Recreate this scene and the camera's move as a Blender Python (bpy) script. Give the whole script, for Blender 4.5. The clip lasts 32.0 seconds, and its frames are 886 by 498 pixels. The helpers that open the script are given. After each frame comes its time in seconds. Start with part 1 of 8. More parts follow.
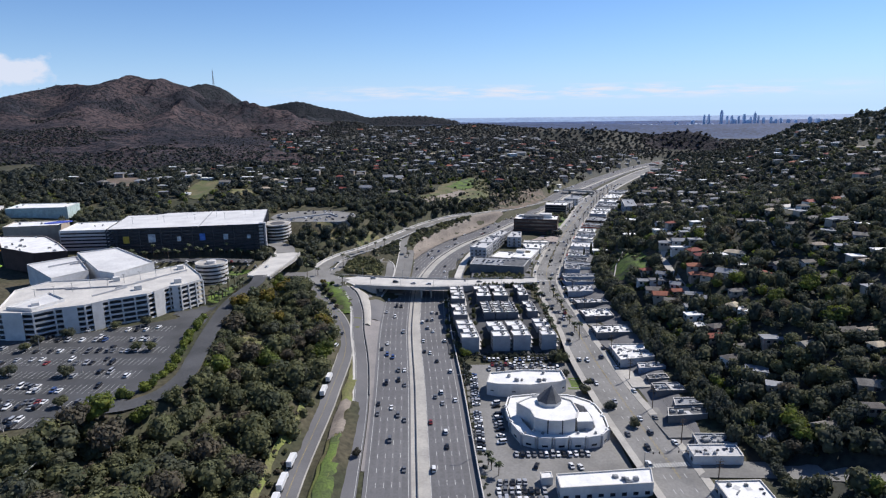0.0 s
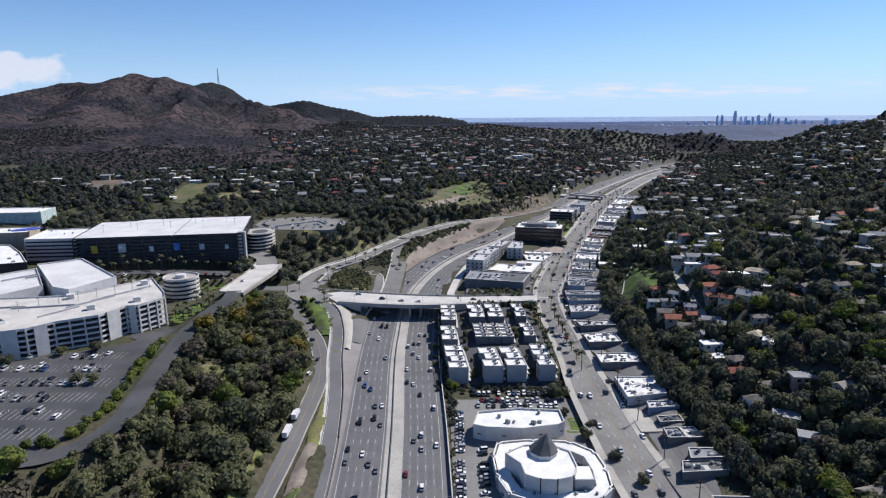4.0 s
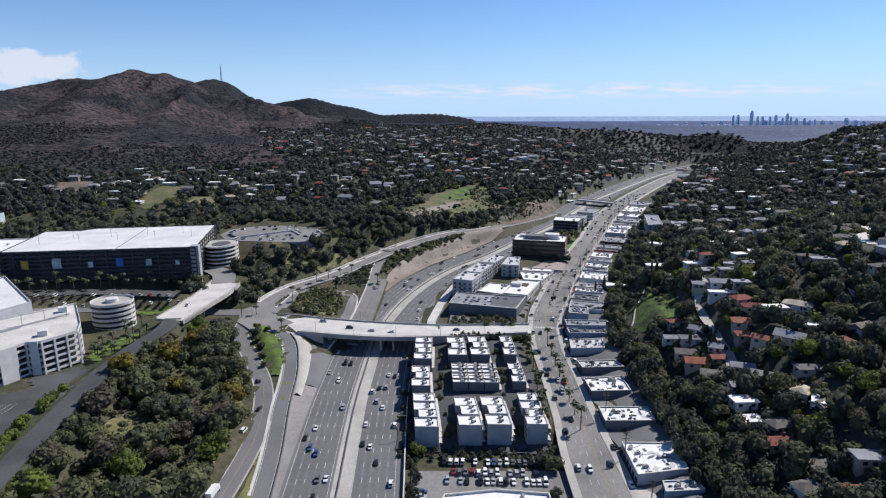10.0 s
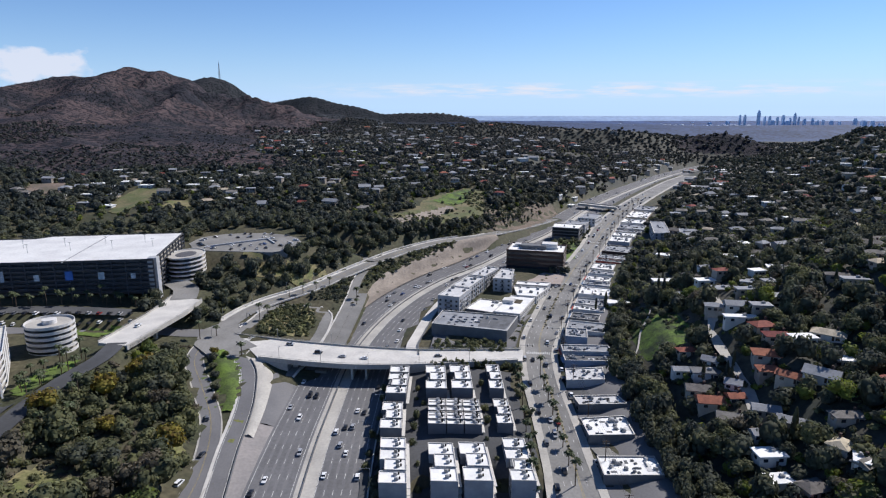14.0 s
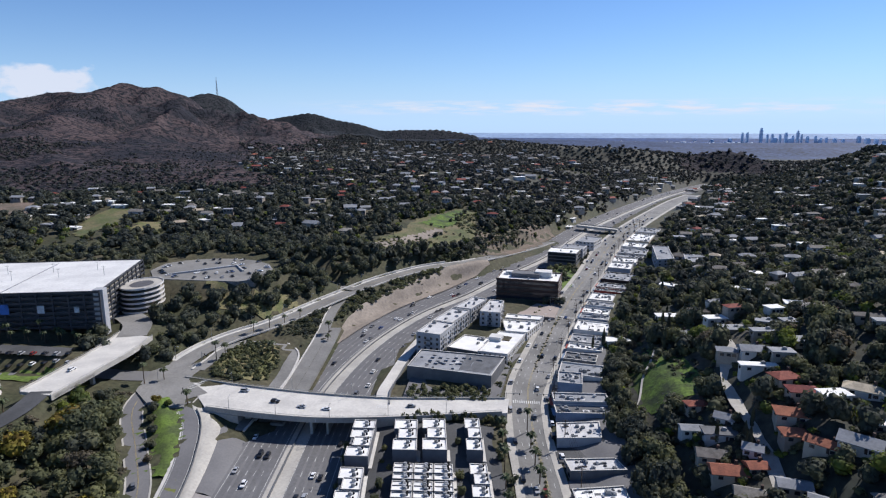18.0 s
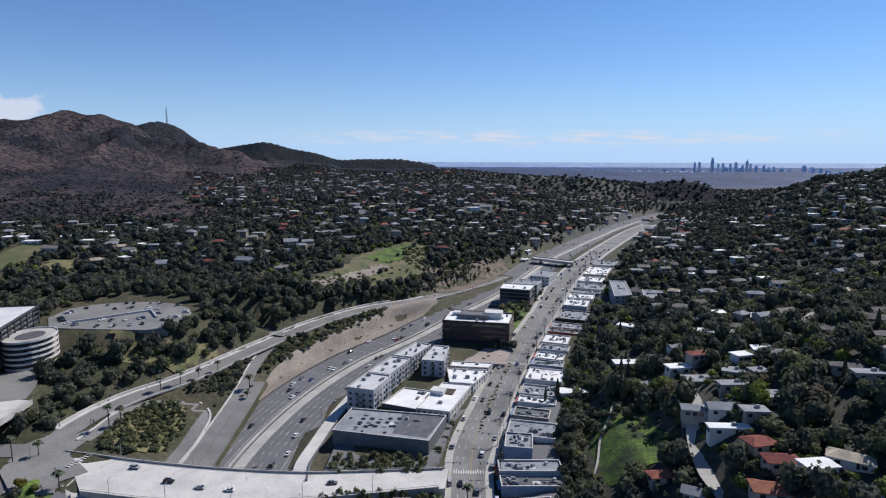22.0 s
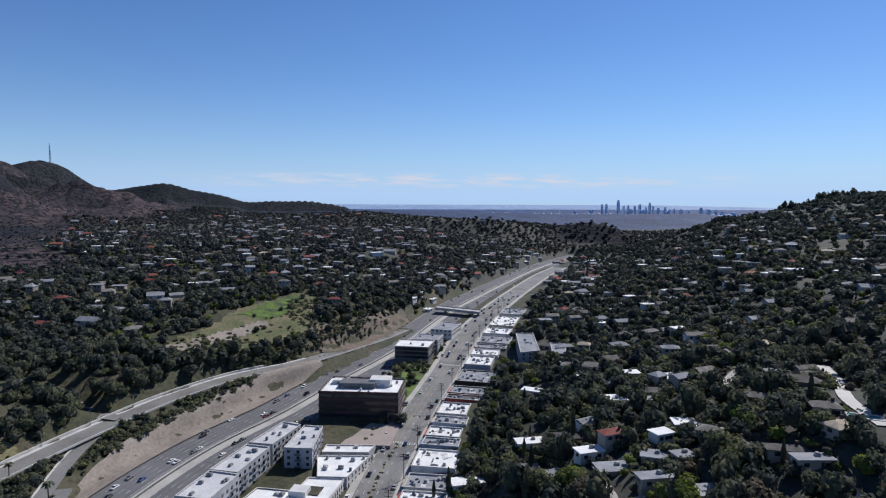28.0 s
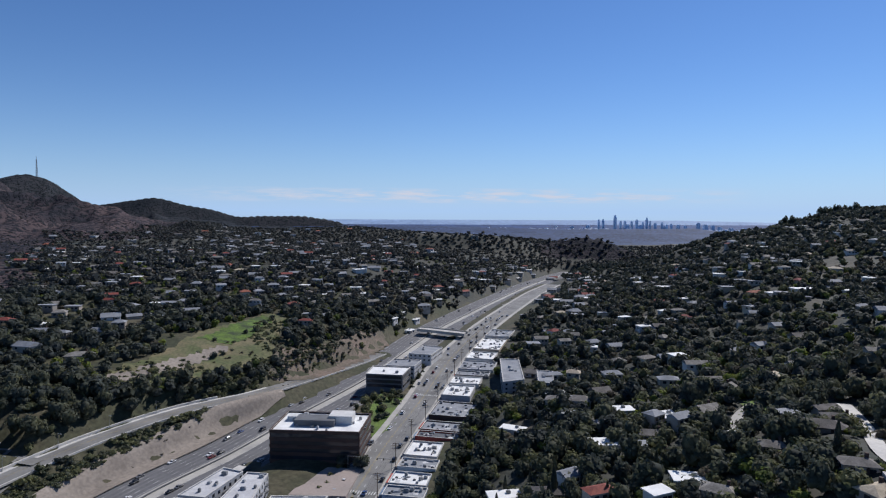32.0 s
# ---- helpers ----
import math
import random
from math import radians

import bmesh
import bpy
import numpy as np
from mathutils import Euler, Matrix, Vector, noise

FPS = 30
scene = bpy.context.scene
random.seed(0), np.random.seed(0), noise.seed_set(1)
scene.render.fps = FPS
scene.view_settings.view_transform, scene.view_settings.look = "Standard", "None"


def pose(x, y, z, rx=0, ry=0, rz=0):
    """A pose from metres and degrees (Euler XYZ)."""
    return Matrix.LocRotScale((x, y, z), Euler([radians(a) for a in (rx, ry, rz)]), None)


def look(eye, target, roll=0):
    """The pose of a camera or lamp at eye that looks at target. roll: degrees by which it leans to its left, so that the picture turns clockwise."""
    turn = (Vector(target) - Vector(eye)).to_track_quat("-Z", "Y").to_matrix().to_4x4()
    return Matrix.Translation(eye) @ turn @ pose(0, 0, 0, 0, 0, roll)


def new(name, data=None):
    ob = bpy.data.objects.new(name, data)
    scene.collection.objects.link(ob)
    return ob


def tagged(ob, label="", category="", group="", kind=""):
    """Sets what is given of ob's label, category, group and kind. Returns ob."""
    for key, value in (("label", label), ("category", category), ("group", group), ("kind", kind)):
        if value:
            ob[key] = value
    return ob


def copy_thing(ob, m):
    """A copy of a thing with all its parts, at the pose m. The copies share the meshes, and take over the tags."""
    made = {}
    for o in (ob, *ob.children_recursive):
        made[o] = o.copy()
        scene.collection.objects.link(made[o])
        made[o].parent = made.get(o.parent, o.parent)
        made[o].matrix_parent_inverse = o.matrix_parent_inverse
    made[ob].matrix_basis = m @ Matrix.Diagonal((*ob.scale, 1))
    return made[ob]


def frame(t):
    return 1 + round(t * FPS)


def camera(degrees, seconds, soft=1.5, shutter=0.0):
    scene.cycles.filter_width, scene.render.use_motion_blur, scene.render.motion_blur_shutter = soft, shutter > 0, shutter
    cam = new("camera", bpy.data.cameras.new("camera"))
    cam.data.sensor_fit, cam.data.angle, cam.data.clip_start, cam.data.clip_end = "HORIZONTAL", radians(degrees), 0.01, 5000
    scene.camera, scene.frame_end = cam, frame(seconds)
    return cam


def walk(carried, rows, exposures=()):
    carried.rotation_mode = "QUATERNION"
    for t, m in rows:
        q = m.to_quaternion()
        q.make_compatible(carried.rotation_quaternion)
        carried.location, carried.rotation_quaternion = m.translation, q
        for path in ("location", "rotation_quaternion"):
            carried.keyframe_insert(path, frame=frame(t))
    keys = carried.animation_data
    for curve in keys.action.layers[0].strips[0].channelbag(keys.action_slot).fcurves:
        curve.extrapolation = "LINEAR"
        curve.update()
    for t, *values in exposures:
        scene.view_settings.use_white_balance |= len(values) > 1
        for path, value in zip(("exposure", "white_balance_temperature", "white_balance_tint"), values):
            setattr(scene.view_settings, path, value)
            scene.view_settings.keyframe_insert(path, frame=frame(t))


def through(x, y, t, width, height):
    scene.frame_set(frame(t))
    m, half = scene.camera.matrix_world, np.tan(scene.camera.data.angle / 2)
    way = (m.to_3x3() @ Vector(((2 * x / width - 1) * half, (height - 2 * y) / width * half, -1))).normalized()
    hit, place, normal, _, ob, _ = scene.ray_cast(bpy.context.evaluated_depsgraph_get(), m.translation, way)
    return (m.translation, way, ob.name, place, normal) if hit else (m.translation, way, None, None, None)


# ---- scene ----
cam = camera(71.77, 32.0, soft=1.2)
PATH = [
    (0, -0.02, 0.23, 149.93, 77.158, -0.604, -0.010),
    (0.5, 1.68, 5.56, 150.27, 77.144, -0.577, -0.018),
    (1, 3.41, 11.02, 150.53, 77.131, -0.550, -0.026),
    (1.5, 5.16, 16.59, 150.73, 77.118, -0.524, -0.035),
    (2, 6.93, 22.27, 150.87, 77.157, -0.499, 0.003),
    (2.5, 8.71, 28.04, 150.95, 77.147, -0.473, 0.592),
    (3, 10.49, 33.89, 150.99, 77.136, -0.448, 0.690),
    (3.5, 12.27, 39.80, 150.99, 77.125, -0.424, 0.787),
    (5.5, 19.31, 63.87, 150.70, 77.083, -0.331, 1.258),
    (6, 21.04, 69.95, 150.58, 77.073, -0.308, 1.375),
    (6.5, 22.74, 76.03, 150.45, 77.063, -0.286, 1.471),
    (7, 24.43, 82.12, 150.31, 77.053, -0.265, 1.567),
    (7.5, 26.10, 88.20, 150.16, 77.043, -0.244, 1.663),
    (8, 27.75, 94.27, 150.02, 77.033, -0.223, 1.737),
    (8.5, 29.38, 100.32, 149.87, 77.024, -0.202, 1.812),
    (9, 30.99, 106.36, 149.72, 77.014, -0.182, 1.845),
    (9.5, 32.58, 112.36, 149.58, 77.005, -0.163, 1.899),
    (10, 34.15, 118.34, 149.45, 76.996, -0.143, 1.952),
    (10.5, 35.71, 124.29, 149.32, 76.987, -0.125, 2.006),
    (11, 37.25, 130.20, 149.20, 76.978, -0.106, 2.060),
    (11.5, 38.77, 136.07, 149.08, 76.969, -0.088, 2.114),
    (12, 40.29, 141.91, 148.98, 76.960, -0.070, 2.167),
    (12.5, 41.80, 147.70, 148.88, 76.952, -0.053, 2.201),
    (13, 43.29, 153.46, 148.80, 76.943, -0.036, 2.234),
    (13.5, 44.79, 159.17, 148.72, 76.935, -0.019, 2.288),
    (14, 46.28, 164.84, 148.65, 76.926, -0.003, 2.342),
    (14.5, 47.78, 170.47, 148.59, 76.969, 0.013, 2.380),
    (16.5, 53.84, 192.58, 148.43, 76.938, 0.073, 2.475),
    (17, 55.39, 198.01, 148.40, 76.930, 0.087, 2.489),
    (17.5, 56.96, 203.40, 148.38, 76.923, 0.101, 2.483),
    (18, 58.56, 208.76, 148.36, 78.438, 0.114, 2.544),
    (18.5, 60.18, 214.08, 148.34, 80.277, 0.127, 2.550),
    (19, 61.83, 219.37, 148.32, 80.374, 0.140, 2.552),
    (19.5, 63.52, 224.63, 148.30, 80.367, 0.153, 2.588),
    (20, 65.24, 229.86, 148.29, 81.086, 0.165, 2.444),
    (20.5, 67.00, 235.07, 148.26, 81.080, 0.176, 2.440),
    (21, 68.80, 240.25, 148.24, 81.077, 0.188, 2.103),
    (21.5, 70.65, 245.41, 148.21, 81.084, 0.199, 0.833),
    (22, 72.54, 250.54, 148.17, 81.097, 0.210, -1.033),
    (22.5, 74.48, 255.66, 148.12, 81.115, 0.220, -3.498),
    (23, 76.47, 260.75, 148.07, 81.104, 0.231, -5.579),
    (23.5, 78.52, 265.84, 148.01, 81.136, 0.240, -6.781),
    (24, 80.62, 270.90, 147.94, 81.139, 0.250, -7.522),
    (24.5, 82.77, 275.95, 147.86, 81.140, 0.259, -7.955),
    (25, 84.98, 280.99, 147.77, 81.711, 0.268, -8.221),
    (25.5, 87.25, 286.02, 147.67, 82.438, 0.277, -8.363),
    (27.5, 96.88, 306.00, 147.17, 84.210, 0.308, -8.621),
    (28, 99.42, 310.97, 147.02, 85.049, 0.316, -8.647),
    (28.5, 102.01, 315.92, 146.86, 86.417, 0.322, -8.689),
    (29, 104.66, 320.86, 146.70, 86.442, 0.329, -8.712),
    (29.5, 107.34, 325.78, 146.53, 86.467, 0.335, -8.735),
    (30, 110.08, 330.68, 146.36, 86.466, 0.341, -8.758),
    (30.5, 112.85, 335.56, 146.18, 86.465, 0.347, -8.756),
    (31, 115.65, 340.41, 146.01, 86.464, 0.353, -8.778),
    (31.5, 118.49, 345.24, 145.84, 86.464, 0.358, -8.825),
    (32, 121.34, 350.03, 145.68, 86.463, 0.363, -8.847),
]
EXPOSURES = [(0, 0.12, 6200, 13), (18, 0.11, 6150, 13), (20, 0.04, 6110, 13), (22, -0.06, 6080, 13), (25, -0.10, 6050, 13), (32, -0.22, 6000, 13)]
walk(cam, [(t, Matrix.LocRotScale((x, y, z), (Euler((0, 0, radians(yaw))).to_matrix() @ Euler((radians(rx), 0, 0)).to_matrix() @ Euler((0, 0, radians(roll))).to_matrix()).to_quaternion(), None)) for t, x, y, z, rx, roll, yaw in PATH], EXPOSURES)

# ---- light ----
SUN_AZ, SUN_EL = radians(50), radians(45)
world = bpy.data.worlds.new("world")
scene.world = world
world.use_nodes = True
wt = world.node_tree
wn, wl = wt.nodes, wt.links
sky = wn.new("ShaderNodeTexSky")
sky.sky_type, sky.sun_disc = "NISHITA", False
sky.sun_elevation, sky.sun_rotation = SUN_EL, SUN_AZ
sky.altitude, sky.air_density, sky.dust_density, sky.ozone_density = 400, 1.0, 0.1, 6.0
bg = wn["Background"]
bg.inputs[1].default_value = 0.092


def wmath(op, a, b=None, c=None):
    n = wn.new("ShaderNodeMath")
    n.operation = op
    n.use_clamp = op == "MULTIPLY_ADD"
    for i, v in enumerate((a, b, c)):
        if v is None:
            continue
        if isinstance(v, (int, float)):
            n.inputs[i].default_value = v
        else:
            wl.new(v, n.inputs[i])
    return n.outputs[0]


# thin clouds low over the far plain, and a heap of cloud to the north
coord = wn.new("ShaderNodeTexCoord")
split = wn.new("ShaderNodeSeparateXYZ")
wl.new(coord.outputs["Generated"], split.inputs[0])
azim = wmath("ARCTAN2", split.outputs[0], split.outputs[1])
vec = wn.new("ShaderNodeCombineXYZ")
wl.new(wmath("MULTIPLY", azim, 9.0), vec.inputs[0])
wl.new(wmath("MULTIPLY", split.outputs[2], 70.0), vec.inputs[1])
puffs = wn.new("ShaderNodeTexNoise")
puffs.inputs["Scale"].default_value, puffs.inputs["Detail"].default_value, puffs.inputs["Roughness"].default_value = 1.6, 6, 0.6
wl.new(vec.outputs[0], puffs.inputs["Vector"])


def bell(v, mid, half):
    return wmath("MAXIMUM", wmath("SUBTRACT", 1.0, wmath("POWER", wmath("ABSOLUTE", wmath("DIVIDE", wmath("SUBTRACT", v, mid), half)), 2.0)), 0.0)


low = wmath("MULTIPLY", bell(split.outputs[2], 0.025, 0.013), bell(azim, 0.17, 0.46))
heap = wmath("MULTIPLY", bell(split.outputs[2], 0.054, 0.034), bell(azim, -0.615, 0.10))
vec2 = wn.new("ShaderNodeCombineXYZ")
wl.new(wmath("MULTIPLY", azim, 30.0), vec2.inputs[0])
wl.new(wmath("MULTIPLY", split.outputs[2], 42.0), vec2.inputs[1])
lumps = wn.new("ShaderNodeTexNoise")
lumps.inputs["Scale"].default_value, lumps.inputs["Detail"].default_value, lumps.inputs["Roughness"].default_value = 1.0, 7, 0.55
wl.new(vec2.outputs[0], lumps.inputs["Vector"])
pile = wmath("MULTIPLY_ADD", wmath("MULTIPLY", wmath("SUBTRACT", wmath("ADD", wmath("MULTIPLY", heap, 0.8), lumps.outputs["Fac"]), 0.92), 5.0), wmath("MINIMUM", wmath("MULTIPLY", heap, 8.0), 1.0), 0.0)
cover = low
mask = wmath("MULTIPLY_ADD", wmath("MULTIPLY", cover, wmath("MAXIMUM", wmath("MULTIPLY", wmath("SUBTRACT", puffs.outputs["Fac"], 0.43), 6.0), 0.0)), 1.0, 0.0)
cloud = wn.new("ShaderNodeMix")
cloud.data_type = "RGBA"
wl.new(wmath("MAXIMUM", mask, wmath("MULTIPLY", pile, 0.85)), cloud.inputs["Factor"])
# pale haze towards the horizon
haze = wn.new("ShaderNodeMix")
haze.data_type = "RGBA"
wl.new(wmath("MULTIPLY", wmath("POWER", wmath("SUBTRACT", 1.0, wmath("MINIMUM", wmath("ABSOLUTE", split.outputs[2]), 1.0)), 13.0), 0.9), haze.inputs["Factor"])
tint = wn.new("ShaderNodeMix")
tint.data_type, tint.blend_type = "RGBA", "MULTIPLY"
tint.inputs["Factor"].default_value = 1.0
wl.new(sky.outputs[0], tint.inputs["A"])
tint.inputs["B"].default_value = (0.80, 0.95, 1.12, 1)
wl.new(tint.outputs["Result"], haze.inputs["A"])
haze.inputs["B"].default_value = (5.3, 7.5, 10.4, 1)
deep = wn.new("ShaderNodeMapRange")
deep.interpolation_type = "SMOOTHSTEP"
deep.inputs["From Min"].default_value, deep.inputs["From Max"].default_value = 0.30, 0.95
deep.inputs["To Min"].default_value, deep.inputs["To Max"].default_value = 1.0, 0.6
wl.new(split.outputs[2], deep.inputs["Value"])
wl.new(haze.outputs["Result"], cloud.inputs["A"])
cloud.inputs["B"].default_value = (7.7, 8.0, 8.7, 1)
zenith = wn.new("ShaderNodeMix")
zenith.data_type, zenith.blend_type = "RGBA", "MULTIPLY"
zenith.inputs["Factor"].default_value = 1.0
wl.new(cloud.outputs["Result"], zenith.inputs["A"])
wl.new(deep.outputs["Result"], zenith.inputs["B"])
wl.new(zenith.outputs["Result"], bg.inputs[0])
sun = new("sun", bpy.data.lights.new("sun", "SUN"))
sun.data.energy, sun.data.angle, sun.data.color = 5.0, radians(0.5), (1.0, 0.94, 0.85)
sun.matrix_world = look((0, 0, 0), (-math.sin(SUN_AZ) * math.cos(SUN_EL), -math.cos(SUN_AZ) * math.cos(SUN_EL), -math.sin(SUN_EL)))


# ---- helpers of this scene ----
def mat(name, colour, rough=0.85, var=0.18, scale=0.3, metal=0.0, bump=0.0, fine=4.0, spec=0.3, spread=0.0, second=None, obj_random=0.0, through=0.0):
    """A procedural material: base colour varied at a broad and a fine scale in metres, with optional second tone and bump."""
    m = bpy.data.materials.new(name)
    m.use_nodes = True
    n, l = m.node_tree.nodes, m.node_tree.links
    b = n["Principled BSDF"]
    b.inputs["Roughness"].default_value = rough
    b.inputs["Metallic"].default_value = metal
    b.inputs["Specular IOR Level"].default_value = spec
    tc = n.new("ShaderNodeNewGeometry")
    t1 = n.new("ShaderNodeTexNoise")
    t1.inputs["Scale"].default_value, t1.inputs["Detail"].default_value = scale, 4
    t2 = n.new("ShaderNodeTexNoise")
    t2.inputs["Scale"].default_value, t2.inputs["Detail"].default_value = fine, 2
    l.new(tc.outputs["Position"], t1.inputs["Vector"])
    l.new(tc.outputs["Position"], t2.inputs["Vector"])
    mixa = n.new("ShaderNodeMix")
    mixa.data_type = "RGBA"
    c2 = second or tuple(max(0, c * (1 - 2.2 * var)) for c in colour)
    mixa.inputs["A"].default_value = (*colour, 1)
    mixa.inputs["B"].default_value = (*c2, 1)
    r1 = n.new("ShaderNodeMapRange")
    r1.inputs["From Min"].default_value, r1.inputs["From Max"].default_value = 0.38, 0.66
    l.new(t1.outputs["Fac"], r1.inputs["Value"])
    l.new(r1.outputs["Result"], mixa.inputs["Factor"])
    hsv = n.new("ShaderNodeHueSaturation")
    l.new(mixa.outputs["Result"], hsv.inputs["Color"])
    r2 = n.new("ShaderNodeMapRange")
    r2.inputs["From Min"].default_value, r2.inputs["From Max"].default_value = 0.3, 0.7
    r2.inputs["To Min"].default_value, r2.inputs["To Max"].default_value = 1 - var, 1 + var
    l.new(t2.outputs["Fac"], r2.inputs["Value"])
    val = r2.outputs["Result"]
    if spread or obj_random:
        if spread:
            rnd = tc.outputs["Random Per Island"]
        else:
            oi = n.new("ShaderNodeObjectInfo")
            rnd = oi.outputs["Random"]
        k = spread or obj_random
        r3 = n.new("ShaderNodeMapRange")
        r3.inputs["To Min"].default_value, r3.inputs["To Max"].default_value = 1 - k, 1 + k
        l.new(rnd, r3.inputs["Value"])
        mu = n.new("ShaderNodeMath")
        mu.operation = "MULTIPLY"
        l.new(val, mu.inputs[0])
        l.new(r3.outputs["Result"], mu.inputs[1])
        val = mu.outputs[0]
        r4 = n.new("ShaderNodeMapRange")
        r4.inputs["To Min"].default_value, r4.inputs["To Max"].default_value = 0.5 - 0.05 * k, 0.5 + 0.05 * k
        l.new(rnd, r4.inputs["Value"])
        l.new(r4.outputs["Result"], hsv.inputs["Hue"])
    l.new(val, hsv.inputs["Value"])
    l.new(hsv.outputs["Color"], b.inputs["Base Color"])
    if through:
        tl, mx = n.new("ShaderNodeBsdfTranslucent"), n.new("ShaderNodeMixShader")
        l.new(hsv.outputs["Color"], tl.inputs["Color"])
        mx.inputs["Fac"].default_value = through
        l.new(b.outputs["BSDF"], mx.inputs[1])
        l.new(tl.outputs["BSDF"], mx.inputs[2])
        l.new(mx.outputs["Shader"], n["Material Output"].inputs["Surface"])
    if bump:
        bp = n.new("ShaderNodeBump")
        bp.inputs["Strength"].default_value = bump
        bp.inputs["Distance"].default_value = 0.3
        l.new(t2.outputs["Fac"], bp.inputs["Height"])
        l.new(bp.outputs["Normal"], b.inputs["Normal"])
    return m


def part(name, me, material, parent=None, label="", m=None):
    """Links a mesh (or a bmesh) as one object under its thing."""
    if isinstance(me, bmesh.types.BMesh):
        d = bpy.data.meshes.new(name)
        me.to_mesh(d)
        me.free()
        me = d
    if material and not me.materials:
        me.materials.append(material)
    ob = new(name, me)
    ob.parent = parent
    if m is not None:
        ob.matrix_basis = m
    if label:
        ob["label"] = label
    return ob


def thing(name, m, label, category, group="", kind=""):
    ob = new(name)
    ob.matrix_basis = m
    return tagged(ob, label, category, group, kind)


def pydata(name, verts, faces, smooth=False):
    me = bpy.data.meshes.new(name)
    me.from_pydata([tuple(map(float, v)) for v in verts], [], [tuple(map(int, f)) for f in faces])
    if smooth:
        me.polygons.foreach_set("use_smooth", [True] * len(me.polygons))
    me.update()
    return me


def tris(name, v, f, smooth=False):
    """A mesh from numpy arrays of points and equal-sided faces."""
    v, f = np.asarray(v, np.float32), np.asarray(f, np.int32)
    me = bpy.data.meshes.new(name)
    k = f.shape[1]
    me.vertices.add(len(v))
    me.vertices.foreach_set("co", v.ravel())
    me.loops.add(f.size)
    me.loops.foreach_set("vertex_index", f.ravel())
    me.polygons.add(len(f))
    me.polygons.foreach_set("loop_start", np.arange(0, f.size, k, dtype=np.int32))
    if smooth:
        me.polygons.foreach_set("use_smooth", np.ones(len(f), bool))
    me.update(calc_edges=True)
    return me


def boxes(name, items, bevel=0.0):
    """One mesh of several boxes (x0, y0, z0, x1, y1, z1)."""
    bm = bmesh.new()
    for x0, y0, z0, x1, y1, z1 in items:
        g = bmesh.ops.create_cube(bm, size=1.0)
        for v in g["verts"]:
            v.co = Vector(((x0 + x1) / 2 + v.co.x * (x1 - x0), (y0 + y1) / 2 + v.co.y * (y1 - y0), (z0 + z1) / 2 + v.co.z * (z1 - z0)))
    if bevel:
        bmesh.ops.bevel(bm, geom=bm.edges[:], offset=bevel, segments=1, affect="EDGES")
    me = bpy.data.meshes.new(name)
    bm.to_mesh(me)
    bm.free()
    return me


def prism(name, poly, z0, z1):
    """A solid over a plan outline."""
    n = len(poly)
    v = [(x, y, z0) for x, y in poly] + [(x, y, z1) for x, y in poly]
    area = sum(poly[i][0] * poly[(i + 1) % n][1] - poly[(i + 1) % n][0] * poly[i][1] for i in range(n))
    f = [[i, (i + 1) % n, n + (i + 1) % n, n + i] for i in range(n)] + [list(range(n))[::-1], list(range(n, 2 * n))]
    if area < 0:
        f = [q[::-1] for q in f]
    return pydata(name, v, f)


# ---- the lie of the land ----
FWY = np.array([(6, -300), (0, 0), (-7, 140), (-13, 243), (-17, 320), (-24, 442), (-21, 536), (-4, 602), (22, 657), (56, 704), (87, 755), (140, 838), (164, 887), (218, 1003), (277, 1110), (360, 1262), (437, 1404), (555, 1596), (640, 1720)], float)
CAH = np.array([(125, 0), (108, 180), (103, 238), (98, 302), (94, 373), (92, 440), (90, 490), (91, 520), (106, 580), (140, 684), (172, 767), (204, 856), (242, 945), (288, 1040), (345, 1150), (412, 1280), (492, 1420)], float)


def dense(pts, step=6.0):
    """A smooth curve through plan points, at even steps."""
    p = np.asarray(pts, float)
    s = np.r_[0, np.cumsum(np.hypot(*np.diff(p[:, :2], axis=0).T))]
    q = np.arange(0, s[-1] + step * 0.5, step)
    m = np.gradient(p, s, axis=0)
    i = np.clip(np.searchsorted(s, q, "right") - 1, 0, len(s) - 2)
    h = (s[i + 1] - s[i])[:, None]
    u = ((q - s[i]) / (s[i + 1] - s[i]))[:, None]
    return (2 * u**3 - 3 * u**2 + 1) * p[i] + (u**3 - 2 * u**2 + u) * h * m[i] + (-2 * u**3 + 3 * u**2) * p[i + 1] + (u**3 - u**2) * h * m[i + 1]


def zf(y):
    return np.interp(y, [-300, 240, 900, 1000, 1150, 1300, 1500, 1700], [-22, -11, 16, 17.5, 17.5, 15, 10, 5])


def zc(y):
    return np.interp(y, [-100, 200, 350, 500, 700, 900, 1000, 1150, 1300, 1500, 1700], [-14, -10, -5, 5, 13.5, 17.5, 18.5, 18.5, 16, 11, 6])


def table(ys, us, rows):
    rows = np.array(rows, float)

    def at(y, u):
        fy = np.interp(y, ys, np.arange(len(ys)))
        fu = np.interp(u, us, np.arange(len(us)))
        i, j = np.minimum(fy.astype(int), len(ys) - 2), np.minimum(fu.astype(int), len(us) - 2)
        a, b = fy - i, fu - j
        b = b * b * (3 - 2 * b)
        a = a * a * (3 - 2 * a)
        return (rows[i, j] * (1 - a) + rows[i + 1, j] * a) * (1 - b) + (rows[i, j + 1] * (1 - a) + rows[i + 1, j + 1] * a) * b
    return at


